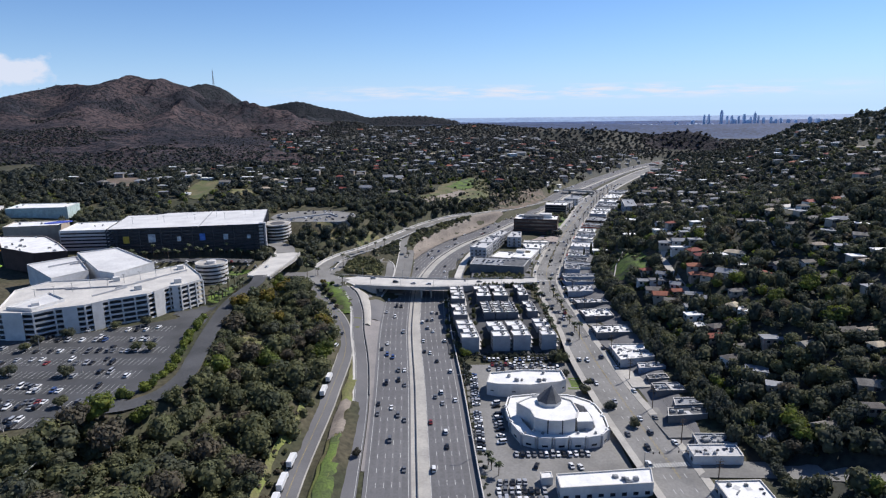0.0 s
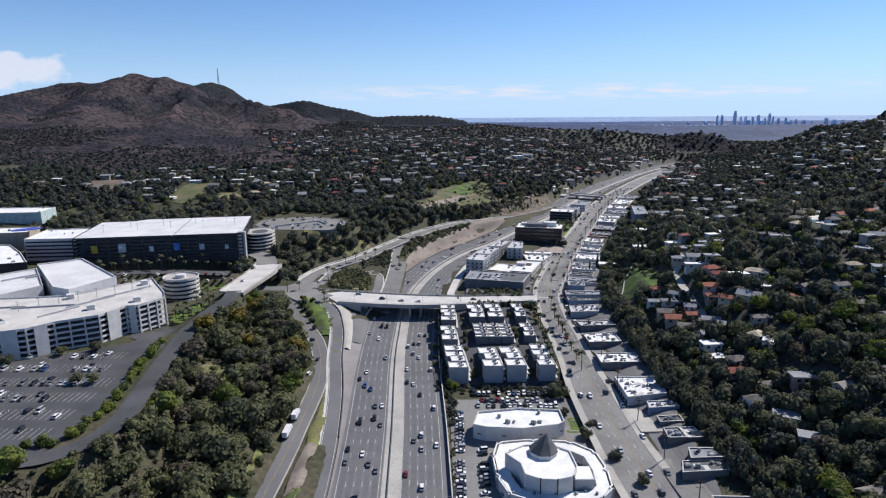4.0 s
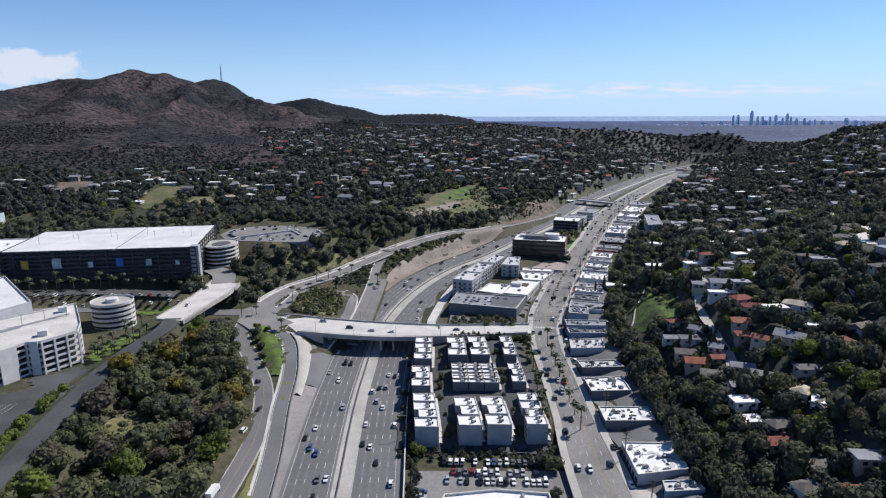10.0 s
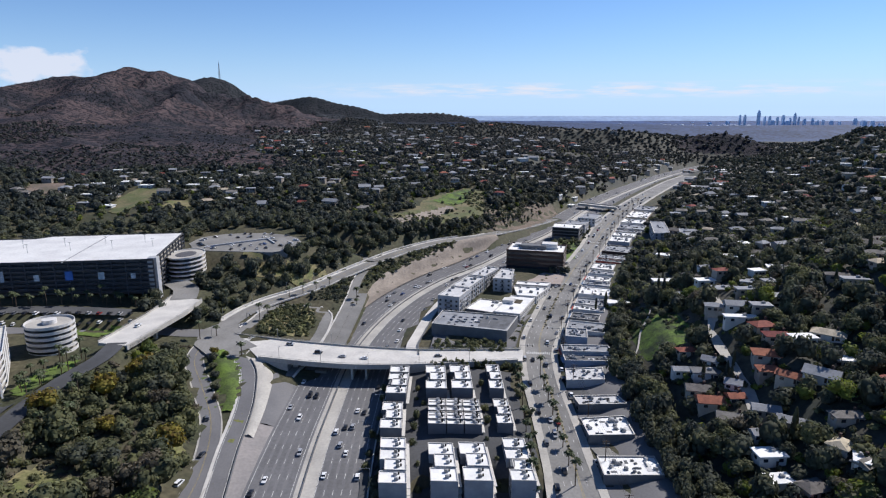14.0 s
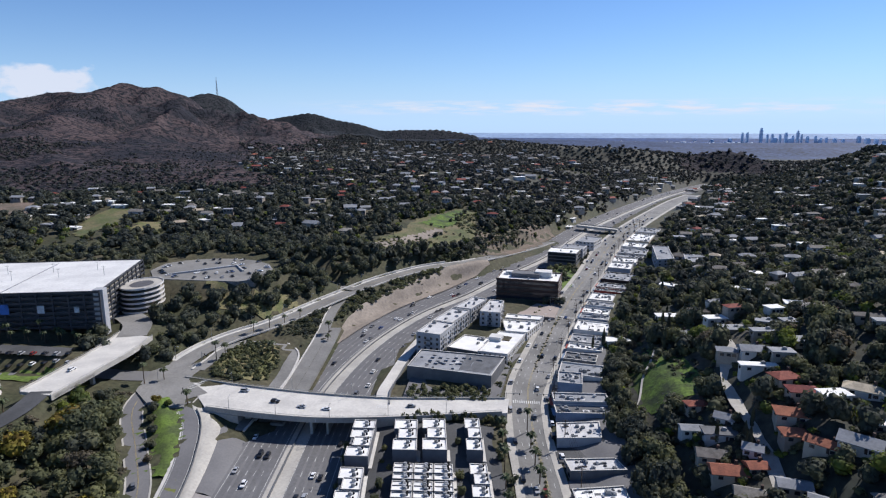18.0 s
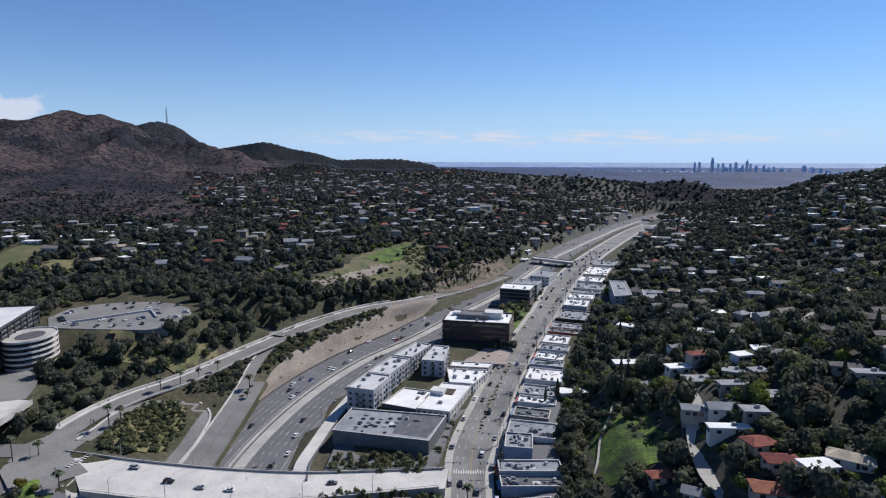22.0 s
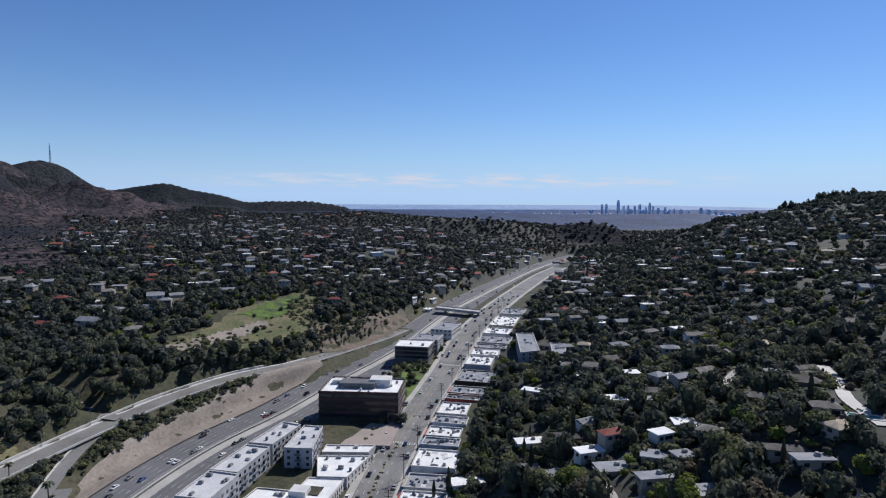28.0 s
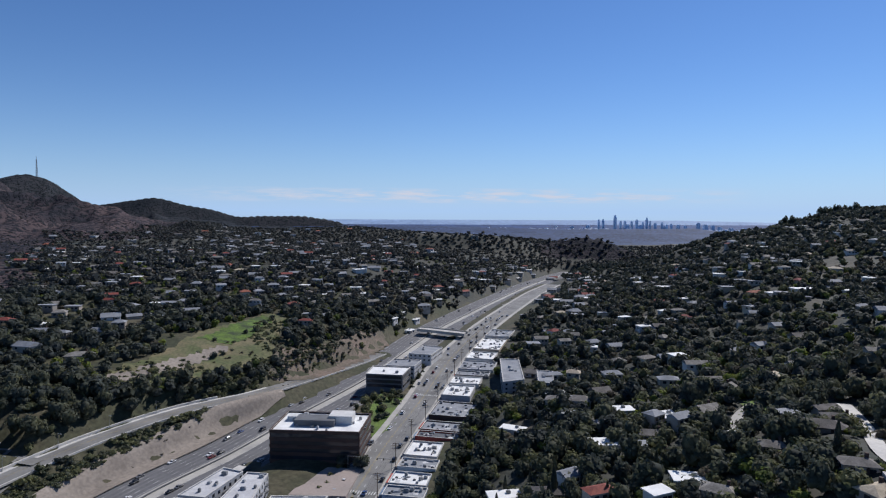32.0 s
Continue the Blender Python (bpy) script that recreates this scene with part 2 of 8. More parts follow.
# height over the road on the west bank and the east bank, by way along the valley and distance from the road
WEST = table([0, 250, 400, 490, 560, 680, 780, 920, 1300, 2000, 3200], [0, 25, 55, 120, 200, 400, 900, 2500],
             [[0, 2, 3, 25, 28, 30, 40, 60], [0, 2, 4, 26, 28, 30, 40, 60], [0, 2, 7, 20, 23, 25, 35, 60], [0, 6, 9, 14, 22, 24, 34, 60],
              [0, 5, 8, 16, 24, 28, 40, 60], [0, 5, 18, 28, 30, 30, 50, 70], [0, 12, 22, 26, 28, 36, 60, 80], [0, 16, 26, 30, 34, 40, 46, 50],
              [0, 14, 24, 34, 48, 60, 56, 54], [0, 10, 20, 34, 50, 64, 60, 60], [0, 5, 8, 10, 15, 20, 40, 90]])
EAST = table([0, 250, 400, 500, 600, 800, 1100, 1350, 1800, 2600], [0, 35, 60, 100, 200, 320, 620, 1200],
             [[0, 0, 10, 24, 50, 70, 110, 130], [0, 1, 12, 28, 60, 85, 130, 150], [0, 2, 14, 34, 64, 90, 140, 150], [0, 2, 16, 36, 62, 85, 140, 150],
              [0, 3, 16, 30, 48, 72, 130, 150], [0, 2, 8, 14, 30, 60, 110, 150], [0, 2, 6, 11, 30, 78, 126, 143], [0, 2, 5, 8, 26, 90, 138, 128],
              [0, 2, 4, 6, 10, 20, 40, 60], [0, 0, 0, 0, 0, 5, 10, 20]])
# ridges: nodes of plan and crest height, with the fall of their flanks
RIDGES = [
    (0.19, [(-2900, 2600, 130), (-2100, 2450, 150), (-1744, 2400, 168), (-1622, 2400, 212), (-1534, 2400, 203), (-1412, 2400, 247), (-1313, 2400, 243), (-1224, 2400, 264), (-1173, 2400, 275), (-1113, 2400, 262), (-1058, 2400, 262), (-1010, 2390, 240), (-940, 2370, 196), (-850, 2340, 152), (-780, 2300, 116), (-700, 2260, 88), (-560, 2150, 72), (-400, 2030, 62)]),
    (0.22, [(-1180, 2400, 280), (-1120, 2050, 205), (-1000, 1750, 140), (-900, 1450, 90)]),
    (0.22, [(-1450, 2400, 245), (-1480, 2050, 180), (-1400, 1700, 115), (-1180, 1350, 84)]),
    (0.2, [(-900, 1450, 98), (-720, 1290, 84), (-560, 1130, 72)]),
    (0.10, [(-1500, 1700, 118), (-1000, 1560, 108), (-640, 1480, 92), (-470, 1500, 74)]),
    (0.14, [(-1250, 1300, 92), (-1000, 1240, 84), (-760, 1210, 74)]),
    (0.24, [(-1250, 3000, 225), (-1120, 2860, 254), (-1060, 2850, 264), (-1000, 2855, 246), (-905, 2880, 172), (-826, 2890, 150), (-720, 2890, 104)]),
    (0.32, [(-1080, 3450, 150), (-889, 3450, 182), (-777, 3450, 195), (-666, 3450, 166), (-522, 3450, 138), (-427, 3450, 110), (-268, 3450, 112), (-45, 3430, 104), (70, 3400, 84)]),
    (0.34, [(600, 1960, 44), (660, 1930, 56), (705, 1900, 68), (738, 1880, 72), (775, 1850, 64), (815, 1800, 40), (850, 1760, 16)]),
    (0.3, [(300, 1900, 80), (480, 1850, 76), (600, 1880, 56)]),
    (0.13, [(-520, 2330, 70), (-420, 2420, 70), (-290, 2450, 72), (-130, 2480, 70), (20, 2500, 75), (140, 2500, 79), (260, 2480, 70), (420, 2450, 58), (590, 2400, 50), (760, 2350, 40)]),
    (0.12, [(-200, 2900, 72), (200, 2750, 66), (620, 2700, 50), (1000, 2850, 44), (1600, 2900, 40)]),
    (0.10, [(0, 3700, 66), (600, 3750, 52), (1300, 3700, 38), (2200, 3750, 40)]),
]


def fbm(x, y, scale, seed, octaves=4):
    """Value noise on arrays."""
    rs = np.random.RandomState(seed)
    out, amp, tot = np.zeros_like(x), 1.0, 0.0
    for o in range(octaves):
        g = rs.rand(256, 256)
        u, v = x / scale * 2**o + 37.3 * o, y / scale * 2**o + 11.7 * o
        i, j = np.floor(u).astype(int), np.floor(v).astype(int)
        a, b = u - i, v - j
        a, b = a * a * (3 - 2 * a), b * b * (3 - 2 * b)
        i0, i1, j0, j1 = i % 256, (i + 1) % 256, j % 256, (j + 1) % 256
        out += amp * ((g[i0, j0] * (1 - a) + g[i1, j0] * a) * (1 - b) + (g[i0, j1] * (1 - a) + g[i1, j1] * a) * b - 0.5)
        tot += amp
        amp *= 0.5
    return out / tot


ROADS = []  # (points with height, half width, blend)


def along(line, y):
    return np.interp(y, line[:, 1], line[:, 0])


def height(x, y, carve=True):
    x, y = np.atleast_1d(np.asarray(x, float)), np.atleast_1d(np.asarray(y, float))
    xf, xc = along(FWY, y), along(CAH, y)
    xl, xr = xf - 26, xc + 14
    zl, zr = zf(y), zc(y)
    u = np.clip((x - xf - 26) / np.maximum(xc - 14 - xf - 26, 4), 0, 1)
    z = zl + (zr - zl) * np.clip(u * 2.2, 0, 1)
    west = zl + WEST(y, np.maximum(xl - x, 0))
    east = zr + EAST(y, np.maximum(x - xr, 0))
    z = np.where(x < xl, west, np.where(x > xr, east, z))
    far = np.clip((y - 1500) / 1500, 0, 1)
    plain = np.interp(y, [0, 3000, 4500, 5000], [20, 20, 26, 80])
    z = z * (1 - far) + np.minimum(z, plain) * far
    z = np.where(y > 3000, np.maximum(z, plain), z)
    bank = np.clip(np.maximum((xl - x - 40) / 60, (x - xr - 40) / 60), 0, 1)
    z = z + bank * (fbm(x, y, 160, 3) * 14 + fbm(x, y, 40, 4, 3) * 3) * np.clip((4200 - np.hypot(x, y)) / 1500, 0, 1)
    gul = np.abs(fbm(x + 0.2 * y, y * 0.36, 250, 9)) * 450 + np.abs(fbm(x - 0.1 * y, y * 0.6, 92, 12, 3)) * 130 + np.abs(fbm(x, y, 38, 14, 2)) * 22 - 46
    for fall, nodes in RIDGES:
        d = dense(nodes, 32)
        best = np.full(x.shape, -1e9)
        for px, py, pz in d:
            r = np.hypot(x - px, y - py)
            cut = min(1.0, max(0.08, (pz - 135) / 140))
            rough = cut * gul * np.clip(r / 260, 0.06, 1) * np.clip(1.5 - r / 600, 0.2, 1)
            steep = 0.24 * np.maximum(x - max(px, -985) - 30, 0) if fall == 0.19 else 0
            best = np.maximum(best, pz + 12 - fall * (1.75 * np.minimum(r, 260) + 0.78 * np.maximum(r - 260, 0)) - rough - steep)
        k = 18.0
        z = np.maximum(z, best) + k * np.exp(-np.abs(z - best) / k) * 0.25
    if carve:
        for pts, half, blend in ROADS:
            lo, hi = pts[:, :2].min(0) - half - blend, pts[:, :2].max(0) + half + blend
            sel = np.flatnonzero((x > lo[0]) & (x < hi[0]) & (y > lo[1]) & (y < hi[1]))
            for c in range(0, len(sel), 4000):
                s = sel[c:c + 4000]
                dd = np.hypot(x[s, None] - pts[None, :, 0], y[s, None] - pts[None, :, 1])
                i = dd.argmin(1)
                w = np.clip(1 - (dd[np.arange(len(s)), i] - half) / blend, 0, 1)
                w = w * w * (3 - 2 * w)
                z[s] = z[s] * (1 - w) + (pts[i, 2] - 0.35) * w
    return z


def chaparral(x, y):
    """Whether a place lies on the bare scrubby mountain side, above the last houses."""
    return (y > 1010 + 160 * fbm(x, y, 90, 22, 2)) & (x < -235 - 0.40 * (y - 1060) + 60 * fbm(x, y, 120, 21, 2))


def hz(x, y):
    return float(height(x, y)[0])


def road(pts, half, blend=14.0, z=None):
    """Registers a road's bed: plan points with heights, or with a function of y for height."""
    d = dense(pts, 5.0)
    if d.shape[1] == 2:
        d = np.c_[d, z(d[:, 1])]
    ROADS.append((d, half, blend))
    return d


def ribbon(name, d, lo, hi, material, lift=0.0, thick=0.0, parent=None):
    """A strip along a line from offset lo to hi (to the right), with optional depth."""
    t = np.gradient(d[:, :2], axis=0)
    t /= np.hypot(*t.T)[:, None]
    nrm = np.c_[t[:, 1], -t[:, 0]]
    lo, hi = np.broadcast_to(lo, len(d)), np.broadcast_to(hi, len(d))
    a = np.c_[d[:, :2] + nrm * lo[:, None], d[:, 2] + lift]
    b = np.c_[d[:, :2] + nrm * hi[:, None], d[:, 2] + lift]
    n = len(d)
    if thick:
        v = np.r_[a, b, a - [0, 0, thick], b - [0, 0, thick]]
        f = []
        for i in range(n - 1):
            f += [(i, n + i, n + i + 1, i + 1), (2 * n + i, i, i + 1, 2 * n + i + 1), (n + i, 3 * n + i, 3 * n + i + 1, n + i + 1)]
        f += [(0, 2 * n, 3 * n, n), (n - 1, 2 * n - 1, 4 * n - 1, 3 * n - 1)]
    else:
        v = np.r_[a, b]
        f = [(i, n + i, n + i + 1, i + 1) for i in range(n - 1)]
    return part(name, pydata(name, v, f), material, parent)
# ---- materials ----
M = {}
for key, args in {
    "asphalt": dict(colour=(0.170, 0.168, 0.172), var=0.08, scale=0.04, fine=1.2, second=(0.135, 0.134, 0.140)),
    "asphalt_dark": dict(colour=(0.085, 0.087, 0.092), var=0.12, scale=0.05, fine=1.0, second=(0.055, 0.057, 0.06)),
    "asphalt_pale": dict(colour=(0.23, 0.225, 0.215), var=0.12, scale=0.05, fine=0.8, second=(0.16, 0.157, 0.15)),
    "concrete": dict(colour=(0.44, 0.42, 0.38), var=0.10, scale=0.08, fine=0.9, second=(0.34, 0.325, 0.30)),
    "concrete_pale": dict(colour=(0.58, 0.56, 0.52), var=0.08, scale=0.1, fine=1.0, second=(0.47, 0.455, 0.43)),
    "paint_white": dict(colour=(0.60, 0.60, 0.58), var=0.2, scale=0.3, fine=2.0, second=(0.42, 0.42, 0.41)),
    "paint_yellow": dict(colour=(0.40, 0.32, 0.14), var=0.12, scale=0.3, fine=2.0),
    "scrub": dict(colour=(0.046, 0.050, 0.026), var=0.35, scale=0.03, fine=0.35, second=(0.084, 0.074, 0.046), bump=0.8),
    # next three: blue of the distant haze mixed into the ground colour
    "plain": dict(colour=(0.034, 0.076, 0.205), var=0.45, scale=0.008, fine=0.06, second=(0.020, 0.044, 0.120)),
    "far_hill_haze": dict(colour=(0.022, 0.044, 0.102), var=0.5, scale=0.01, fine=0.07, second=(0.034, 0.060, 0.140)),
    "far_haze_rim": dict(colour=(0.25, 0.35, 0.52), var=0.15, scale=0.004, fine=0.03, second=(0.19, 0.28, 0.44)),
    "grass": dict(colour=(0.115, 0.175, 0.030), var=0.3, scale=0.09, fine=0.9, second=(0.062, 0.085, 0.028)),
    "dry_grass": dict(colour=(0.22, 0.185, 0.10), var=0.25, scale=0.08, fine=0.8, second=(0.11, 0.125, 0.045)),
    "dirt": dict(colour=(0.285, 0.245, 0.205), var=0.18, scale=0.06, fine=0.6, second=(0.21, 0.18, 0.152)),
    "roof_white": dict(colour=(0.80, 0.80, 0.78), var=0.07, scale=0.15, fine=1.2, second=(0.66, 0.66, 0.65)),
    "roof_grey": dict(colour=(0.29, 0.30, 0.32), var=0.12, scale=0.15, fine=1.0, second=(0.21, 0.22, 0.24)),
    "roof_dark": dict(colour=(0.13, 0.135, 0.145), var=0.15, scale=0.2, fine=1.2),
    "roof_tile": dict(colour=(0.27, 0.085, 0.06), var=0.2, scale=0.4, fine=2.0, second=(0.19, 0.06, 0.045), obj_random=0.3),
    "roof_shingle": dict(colour=(0.20, 0.185, 0.17), var=0.2, scale=0.3, fine=2.0, obj_random=0.45),
    "roof_beige": dict(colour=(0.45, 0.38, 0.29), var=0.15, scale=0.3, fine=2.0, obj_random=0.3),
    "wall_white": dict(colour=(0.64, 0.63, 0.61), var=0.07, scale=0.2, fine=0.8, second=(0.54, 0.53, 0.51)),
    "wall_stucco": dict(colour=(0.40, 0.36, 0.31), var=0.1, scale=0.2, fine=0.8, second=(0.30, 0.27, 0.23), obj_random=0.35),
    "wall_grey": dict(colour=(0.40, 0.41, 0.43), var=0.08, scale=0.2, fine=0.8),
    "wall_slate": dict(colour=(0.155, 0.160, 0.168), var=0.1, scale=0.2, fine=0.8),
    "wall_beige": dict(colour=(0.52, 0.44, 0.34), var=0.08, scale=0.2, fine=0.8, obj_random=0.2),
    "wall_brown": dict(colour=(0.085, 0.055, 0.046), var=0.12, scale=0.2, fine=0.8),
    "wall_blue": dict(colour=(0.20, 0.27, 0.38), var=0.1, scale=0.2, fine=0.8),
    "wall_red": dict(colour=(0.38, 0.09, 0.07), var=0.1, scale=0.2, fine=0.8),
    # dark grey stand-in for the shade inside open garage decks
    "interior_shade": dict(colour=(0.10, 0.10, 0.11), var=0.1, scale=0.2, fine=0.8),
    "glass": dict(colour=(0.025, 0.03, 0.04), rough=0.08, var=0.1, spec=0.6),
    "rubber": dict(colour=(0.02, 0.02, 0.02), rough=0.8),
    "metal": dict(colour=(0.40, 0.41, 0.42), rough=0.45, metal=0.7, var=0.1, fine=6.0),
    "unit": dict(colour=(0.33, 0.34, 0.35), rough=0.6, var=0.15, fine=3.0, obj_random=0.4),
    "bark": dict(colour=(0.12, 0.085, 0.06), var=0.25, fine=5.0),
    "pole_wood": dict(colour=(0.13, 0.095, 0.07), var=0.2, fine=5.0),
    "leaf_olive": dict(colour=(0.165, 0.170, 0.080), var=0.2, scale=0.11, fine=0.5, second=(0.072, 0.086, 0.054), spread=0.15, rough=0.8, through=0.42),
    "leaf_dark": dict(colour=(0.058, 0.070, 0.061), var=0.2, scale=0.10, fine=0.5, second=(0.135, 0.140, 0.080), spread=0.15, rough=0.8, through=0.42),
    "leaf_bright": dict(colour=(0.185, 0.220, 0.040), var=0.2, scale=0.12, fine=0.5, second=(0.082, 0.112, 0.036), spread=0.2, rough=0.8, through=0.42),
    "leaf_yellow": dict(colour=(0.21, 0.16, 0.028), var=0.2, scale=0.12, fine=1.2, second=(0.12, 0.11, 0.02), spread=0.4, rough=0.75, through=0.3),
    "leaf_grey": dict(colour=(0.165, 0.140, 0.098), var=0.2, scale=0.11, fine=0.5, second=(0.070, 0.068, 0.052), spread=0.15, rough=0.8, through=0.42),
    # darker leaf copy: hillside shade and some haze blue put into the colour
    "leaf_shaded": dict(colour=(0.042, 0.053, 0.053), var=0.2, scale=0.06, fine=0.4, second=(0.080, 0.086, 0.056), spread=0.2, rough=0.8, through=0.35),
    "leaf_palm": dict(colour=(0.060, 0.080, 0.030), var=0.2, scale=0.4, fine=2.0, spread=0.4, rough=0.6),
    # far leaves get extra blue for the haze in front of them
    "leaf_far_haze": dict(colour=(0.034, 0.042, 0.044), var=0.25, scale=0.045, fine=0.3, second=(0.080, 0.079, 0.067), spread=0.25, rough=0.8, through=0.25),
    "water": dict(colour=(0.05, 0.32, 0.36), rough=0.05, var=0.1, spec=0.6),
    # towers and their windows: pale haze blue put into both colours
    "skyline_haze": dict(colour=(0.66, 0.76, 0.90), var=0.1, scale=0.02, fine=0.2, rough=0.6),
    "glass_far_haze": dict(colour=(0.42, 0.52, 0.68), var=0.1, scale=0.02, fine=0.2, rough=0.4),
    "asphalt_worn": dict(colour=(0.125, 0.124, 0.128), var=0.12, scale=0.05, fine=0.7, second=(0.150, 0.149, 0.154)),
    "earth": dict(colour=(0.185, 0.140, 0.110), var=0.3, scale=0.05, fine=0.5, second=(0.105, 0.092, 0.066), bump=0.6),
    "dry_meadow": dict(colour=(0.092, 0.106, 0.042), var=0.3, scale=0.05, fine=0.5, second=(0.165, 0.140, 0.078)),
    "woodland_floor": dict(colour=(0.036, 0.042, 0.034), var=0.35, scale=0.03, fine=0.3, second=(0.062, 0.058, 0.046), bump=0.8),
    "wall_dark": dict(colour=(0.060, 0.064, 0.074), var=0.15, scale=0.2, fine=0.8),
    "banner_yellow": dict(colour=(0.50, 0.36, 0.06), var=0.15, scale=0.3),
    "banner_pale": dict(colour=(0.45, 0.52, 0.58), var=0.2, scale=0.3),
    "banner_blue": dict(colour=(0.06, 0.16, 0.48), var=0.15, scale=0.3),
    "canopy_blue": dict(colour=(0.08, 0.12, 0.50), var=0.15, scale=0.3),
    "canopy_green": dict(colour=(0.35, 0.55, 0.06), var=0.15, scale=0.3),
    "canopy_orange": dict(colour=(0.60, 0.28, 0.05), var=0.15, scale=0.3),
    "wall_terrace": dict(colour=(0.38, 0.385, 0.40), var=0.08, scale=0.2, fine=0.8, second=(0.31, 0.315, 0.33)),
    "roof_pale": dict(colour=(0.56, 0.56, 0.56), var=0.1, scale=0.15, fine=1.0, second=(0.44, 0.44, 0.45)),
    "lot_tan": dict(colour=(0.34, 0.285, 0.255), var=0.08, scale=0.06, fine=0.8, second=(0.27, 0.235, 0.215)),
    "concrete_old": dict(colour=(0.27, 0.25, 0.24), var=0.1, scale=0.06, fine=0.8, second=(0.21, 0.20, 0.195)),
    "roof_deck": dict(colour=(0.66, 0.66, 0.65), var=0.08, scale=0.06, fine=0.6, second=(0.54, 0.54, 0.54)),
    "verge": dict(colour=(0.165, 0.190, 0.052), var=0.25, scale=0.08, fine=0.8, second=(0.135, 0.120, 0.060)),
    "slope_grass": dict(colour=(0.105, 0.165, 0.026), var=0.35, scale=0.12, fine=0.7, second=(0.040, 0.056, 0.022), bump=0.6),
    "wall_charcoal": dict(colour=(0.150, 0.155, 0.170), var=0.08, scale=0.2, fine=0.8, second=(0.120, 0.125, 0.138)),
    "teal": dict(colour=(0.46, 0.56, 0.54), var=0.12, scale=0.3),
}.items():
    M[key] = mat(key, **args)


def scrub_mat(name, lit, dark, spot, cover):
    """Mountain side: bare soil with lit and cloud-shaded patches painted in, and a sprinkle of dark bushes."""
    m = bpy.data.materials.new(name)
    m.use_nodes = True
    n, l = m.node_tree.nodes, m.node_tree.links
    b = n["Principled BSDF"]
    b.inputs["Roughness"].default_value, b.inputs["Specular IOR Level"].default_value = 0.95, 0.1
    geo = n.new("ShaderNodeNewGeometry")

    def noise(scale, detail, lo, hi):
        t, r = n.new("ShaderNodeTexNoise"), n.new("ShaderNodeMapRange")
        t.inputs["Scale"].default_value, t.inputs["Detail"].default_value, t.inputs["Roughness"].default_value = scale, detail, 0.62
        l.new(geo.outputs["Position"], t.inputs["Vector"])
        r.inputs["From Min"].default_value, r.inputs["From Max"].default_value = lo, hi
        l.new(t.outputs["Fac"], r.inputs["Value"])
        return r.outputs["Result"]

    def blend(fac, a, c):
        x = n.new("ShaderNodeMix")
        x.data_type = "RGBA"
        l.new(fac, x.inputs["Factor"])
        for k, v in (("A", a), ("B", c)):
            if isinstance(v, tuple):
                x.inputs[k].default_value = (*v, 1)
            else:
                l.new(v, x.inputs[k])
        return x.outputs["Result"]

    # broad lit and dark patches copy cloud shade within the soil colour
    soil = blend(noise(0.0042, 9, 0.42, 0.60), lit, dark)
    dots = noise(0.085, 3, 0.56 - cover, 0.66 - cover)
    l.new(blend(dots, soil, spot), b.inputs["Base Color"])
    bp = n.new("ShaderNodeBump")
    bp.inputs["Strength"].default_value, bp.inputs["Distance"].default_value = 0.9, 2.5
    l.new(dots, bp.inputs["Height"])
    l.new(bp.outputs["Normal"], b.inputs["Normal"])
    return m


M["mountain"] = scrub_mat("mountain", (0.092, 0.068, 0.069), (0.030, 0.030, 0.038), (0.016, 0.019, 0.024), 0.085)
# back ridges: shade and haze put into a darker, bluer scrub colour
M["ridge_haze_scrub"] = scrub_mat("ridge_haze_scrub", (0.040, 0.041, 0.046), (0.024, 0.029, 0.035), (0.016, 0.021, 0.025), 0.07)
for key, c in {"car_white": (0.75, 0.76, 0.77), "car_silver": (0.42, 0.43, 0.45), "car_black": (0.018, 0.018, 0.02), "car_grey": (0.13, 0.135, 0.145), "car_red": (0.20, 0.02, 0.018), "car_blue": (0.04, 0.08, 0.22)}.items():
    M[key] = mat(key, c, 0.28, 0.05, 0.5, 0.2 if key == "car_silver" else 0.0, spec=0.5)

# ---- road beds ----
fwy = road(FWY, 27.5, 9, zf)
cah = road(CAH, 16, 14, zc)
frontage = road([(-60, 60, -15), (-67, 180, -12), (-68, 244, -10.5), (-65, 321, -7), (-68, 400, -3), (-77, 430, 0), (-93, 458, 4), (-110, 488, 7.6), (-114, 512, 8.5)], 6, 8)
ramp_w = road([(-36, 60, -18), (-41, 180, -13.4), (-43, 244, -10.8), (-47, 320, -7.6), (-53, 368, -5.2), (-60, 406, -2.5), (-67, 451, 2.5), (-76, 478, 6.5), (-88, 494, 8.3)], 4.6, 4)
bury = road([(-84, 500, 8.5), (-110, 528, 8.8), (-107, 560, 10.3), (-97, 580, 11.6), (-79, 601, 13), (-46, 655, 17), (-15, 704, 20), (22, 745, 21.4), (56, 772, 20.8), (80, 802, 19.3), (105, 838, 17.4), (130, 872, 16.6), (148, 900, 16.4)], 8.0, 8)
loop = road([(-97, 534, 9.0), (-95, 548, 9.2), (-93, 563, 9.7), (-85, 577, 9.6), (-70, 583, 8.6), (-54, 571, 7.2), (-49, 546, 5.8), (-50, 514, 4.0), (-54, 480, 2)], 4.2, 4)
slip = road([(-38, 668, 16.5), (-41, 640, 14), (-40, 600, 9.5), (-40, 560, 6.5), (-41, 522, 3.5), (-44, 490, 1.5)], 4.2, 4)
ramp_e = road([(15, 496, 8.2), (13, 516, 6.5), (15, 535, 6), (20, 568, 6.5), (28, 600, 7.5), (44, 640, 8.5), (66, 680, 9.5)], 3.8, 4)
under = road([(-108, 526, 8.8), (-130, 524, 9), (-160, 524, 11), (-205, 512, 15), (-260, 492, 19)], 7, 8)
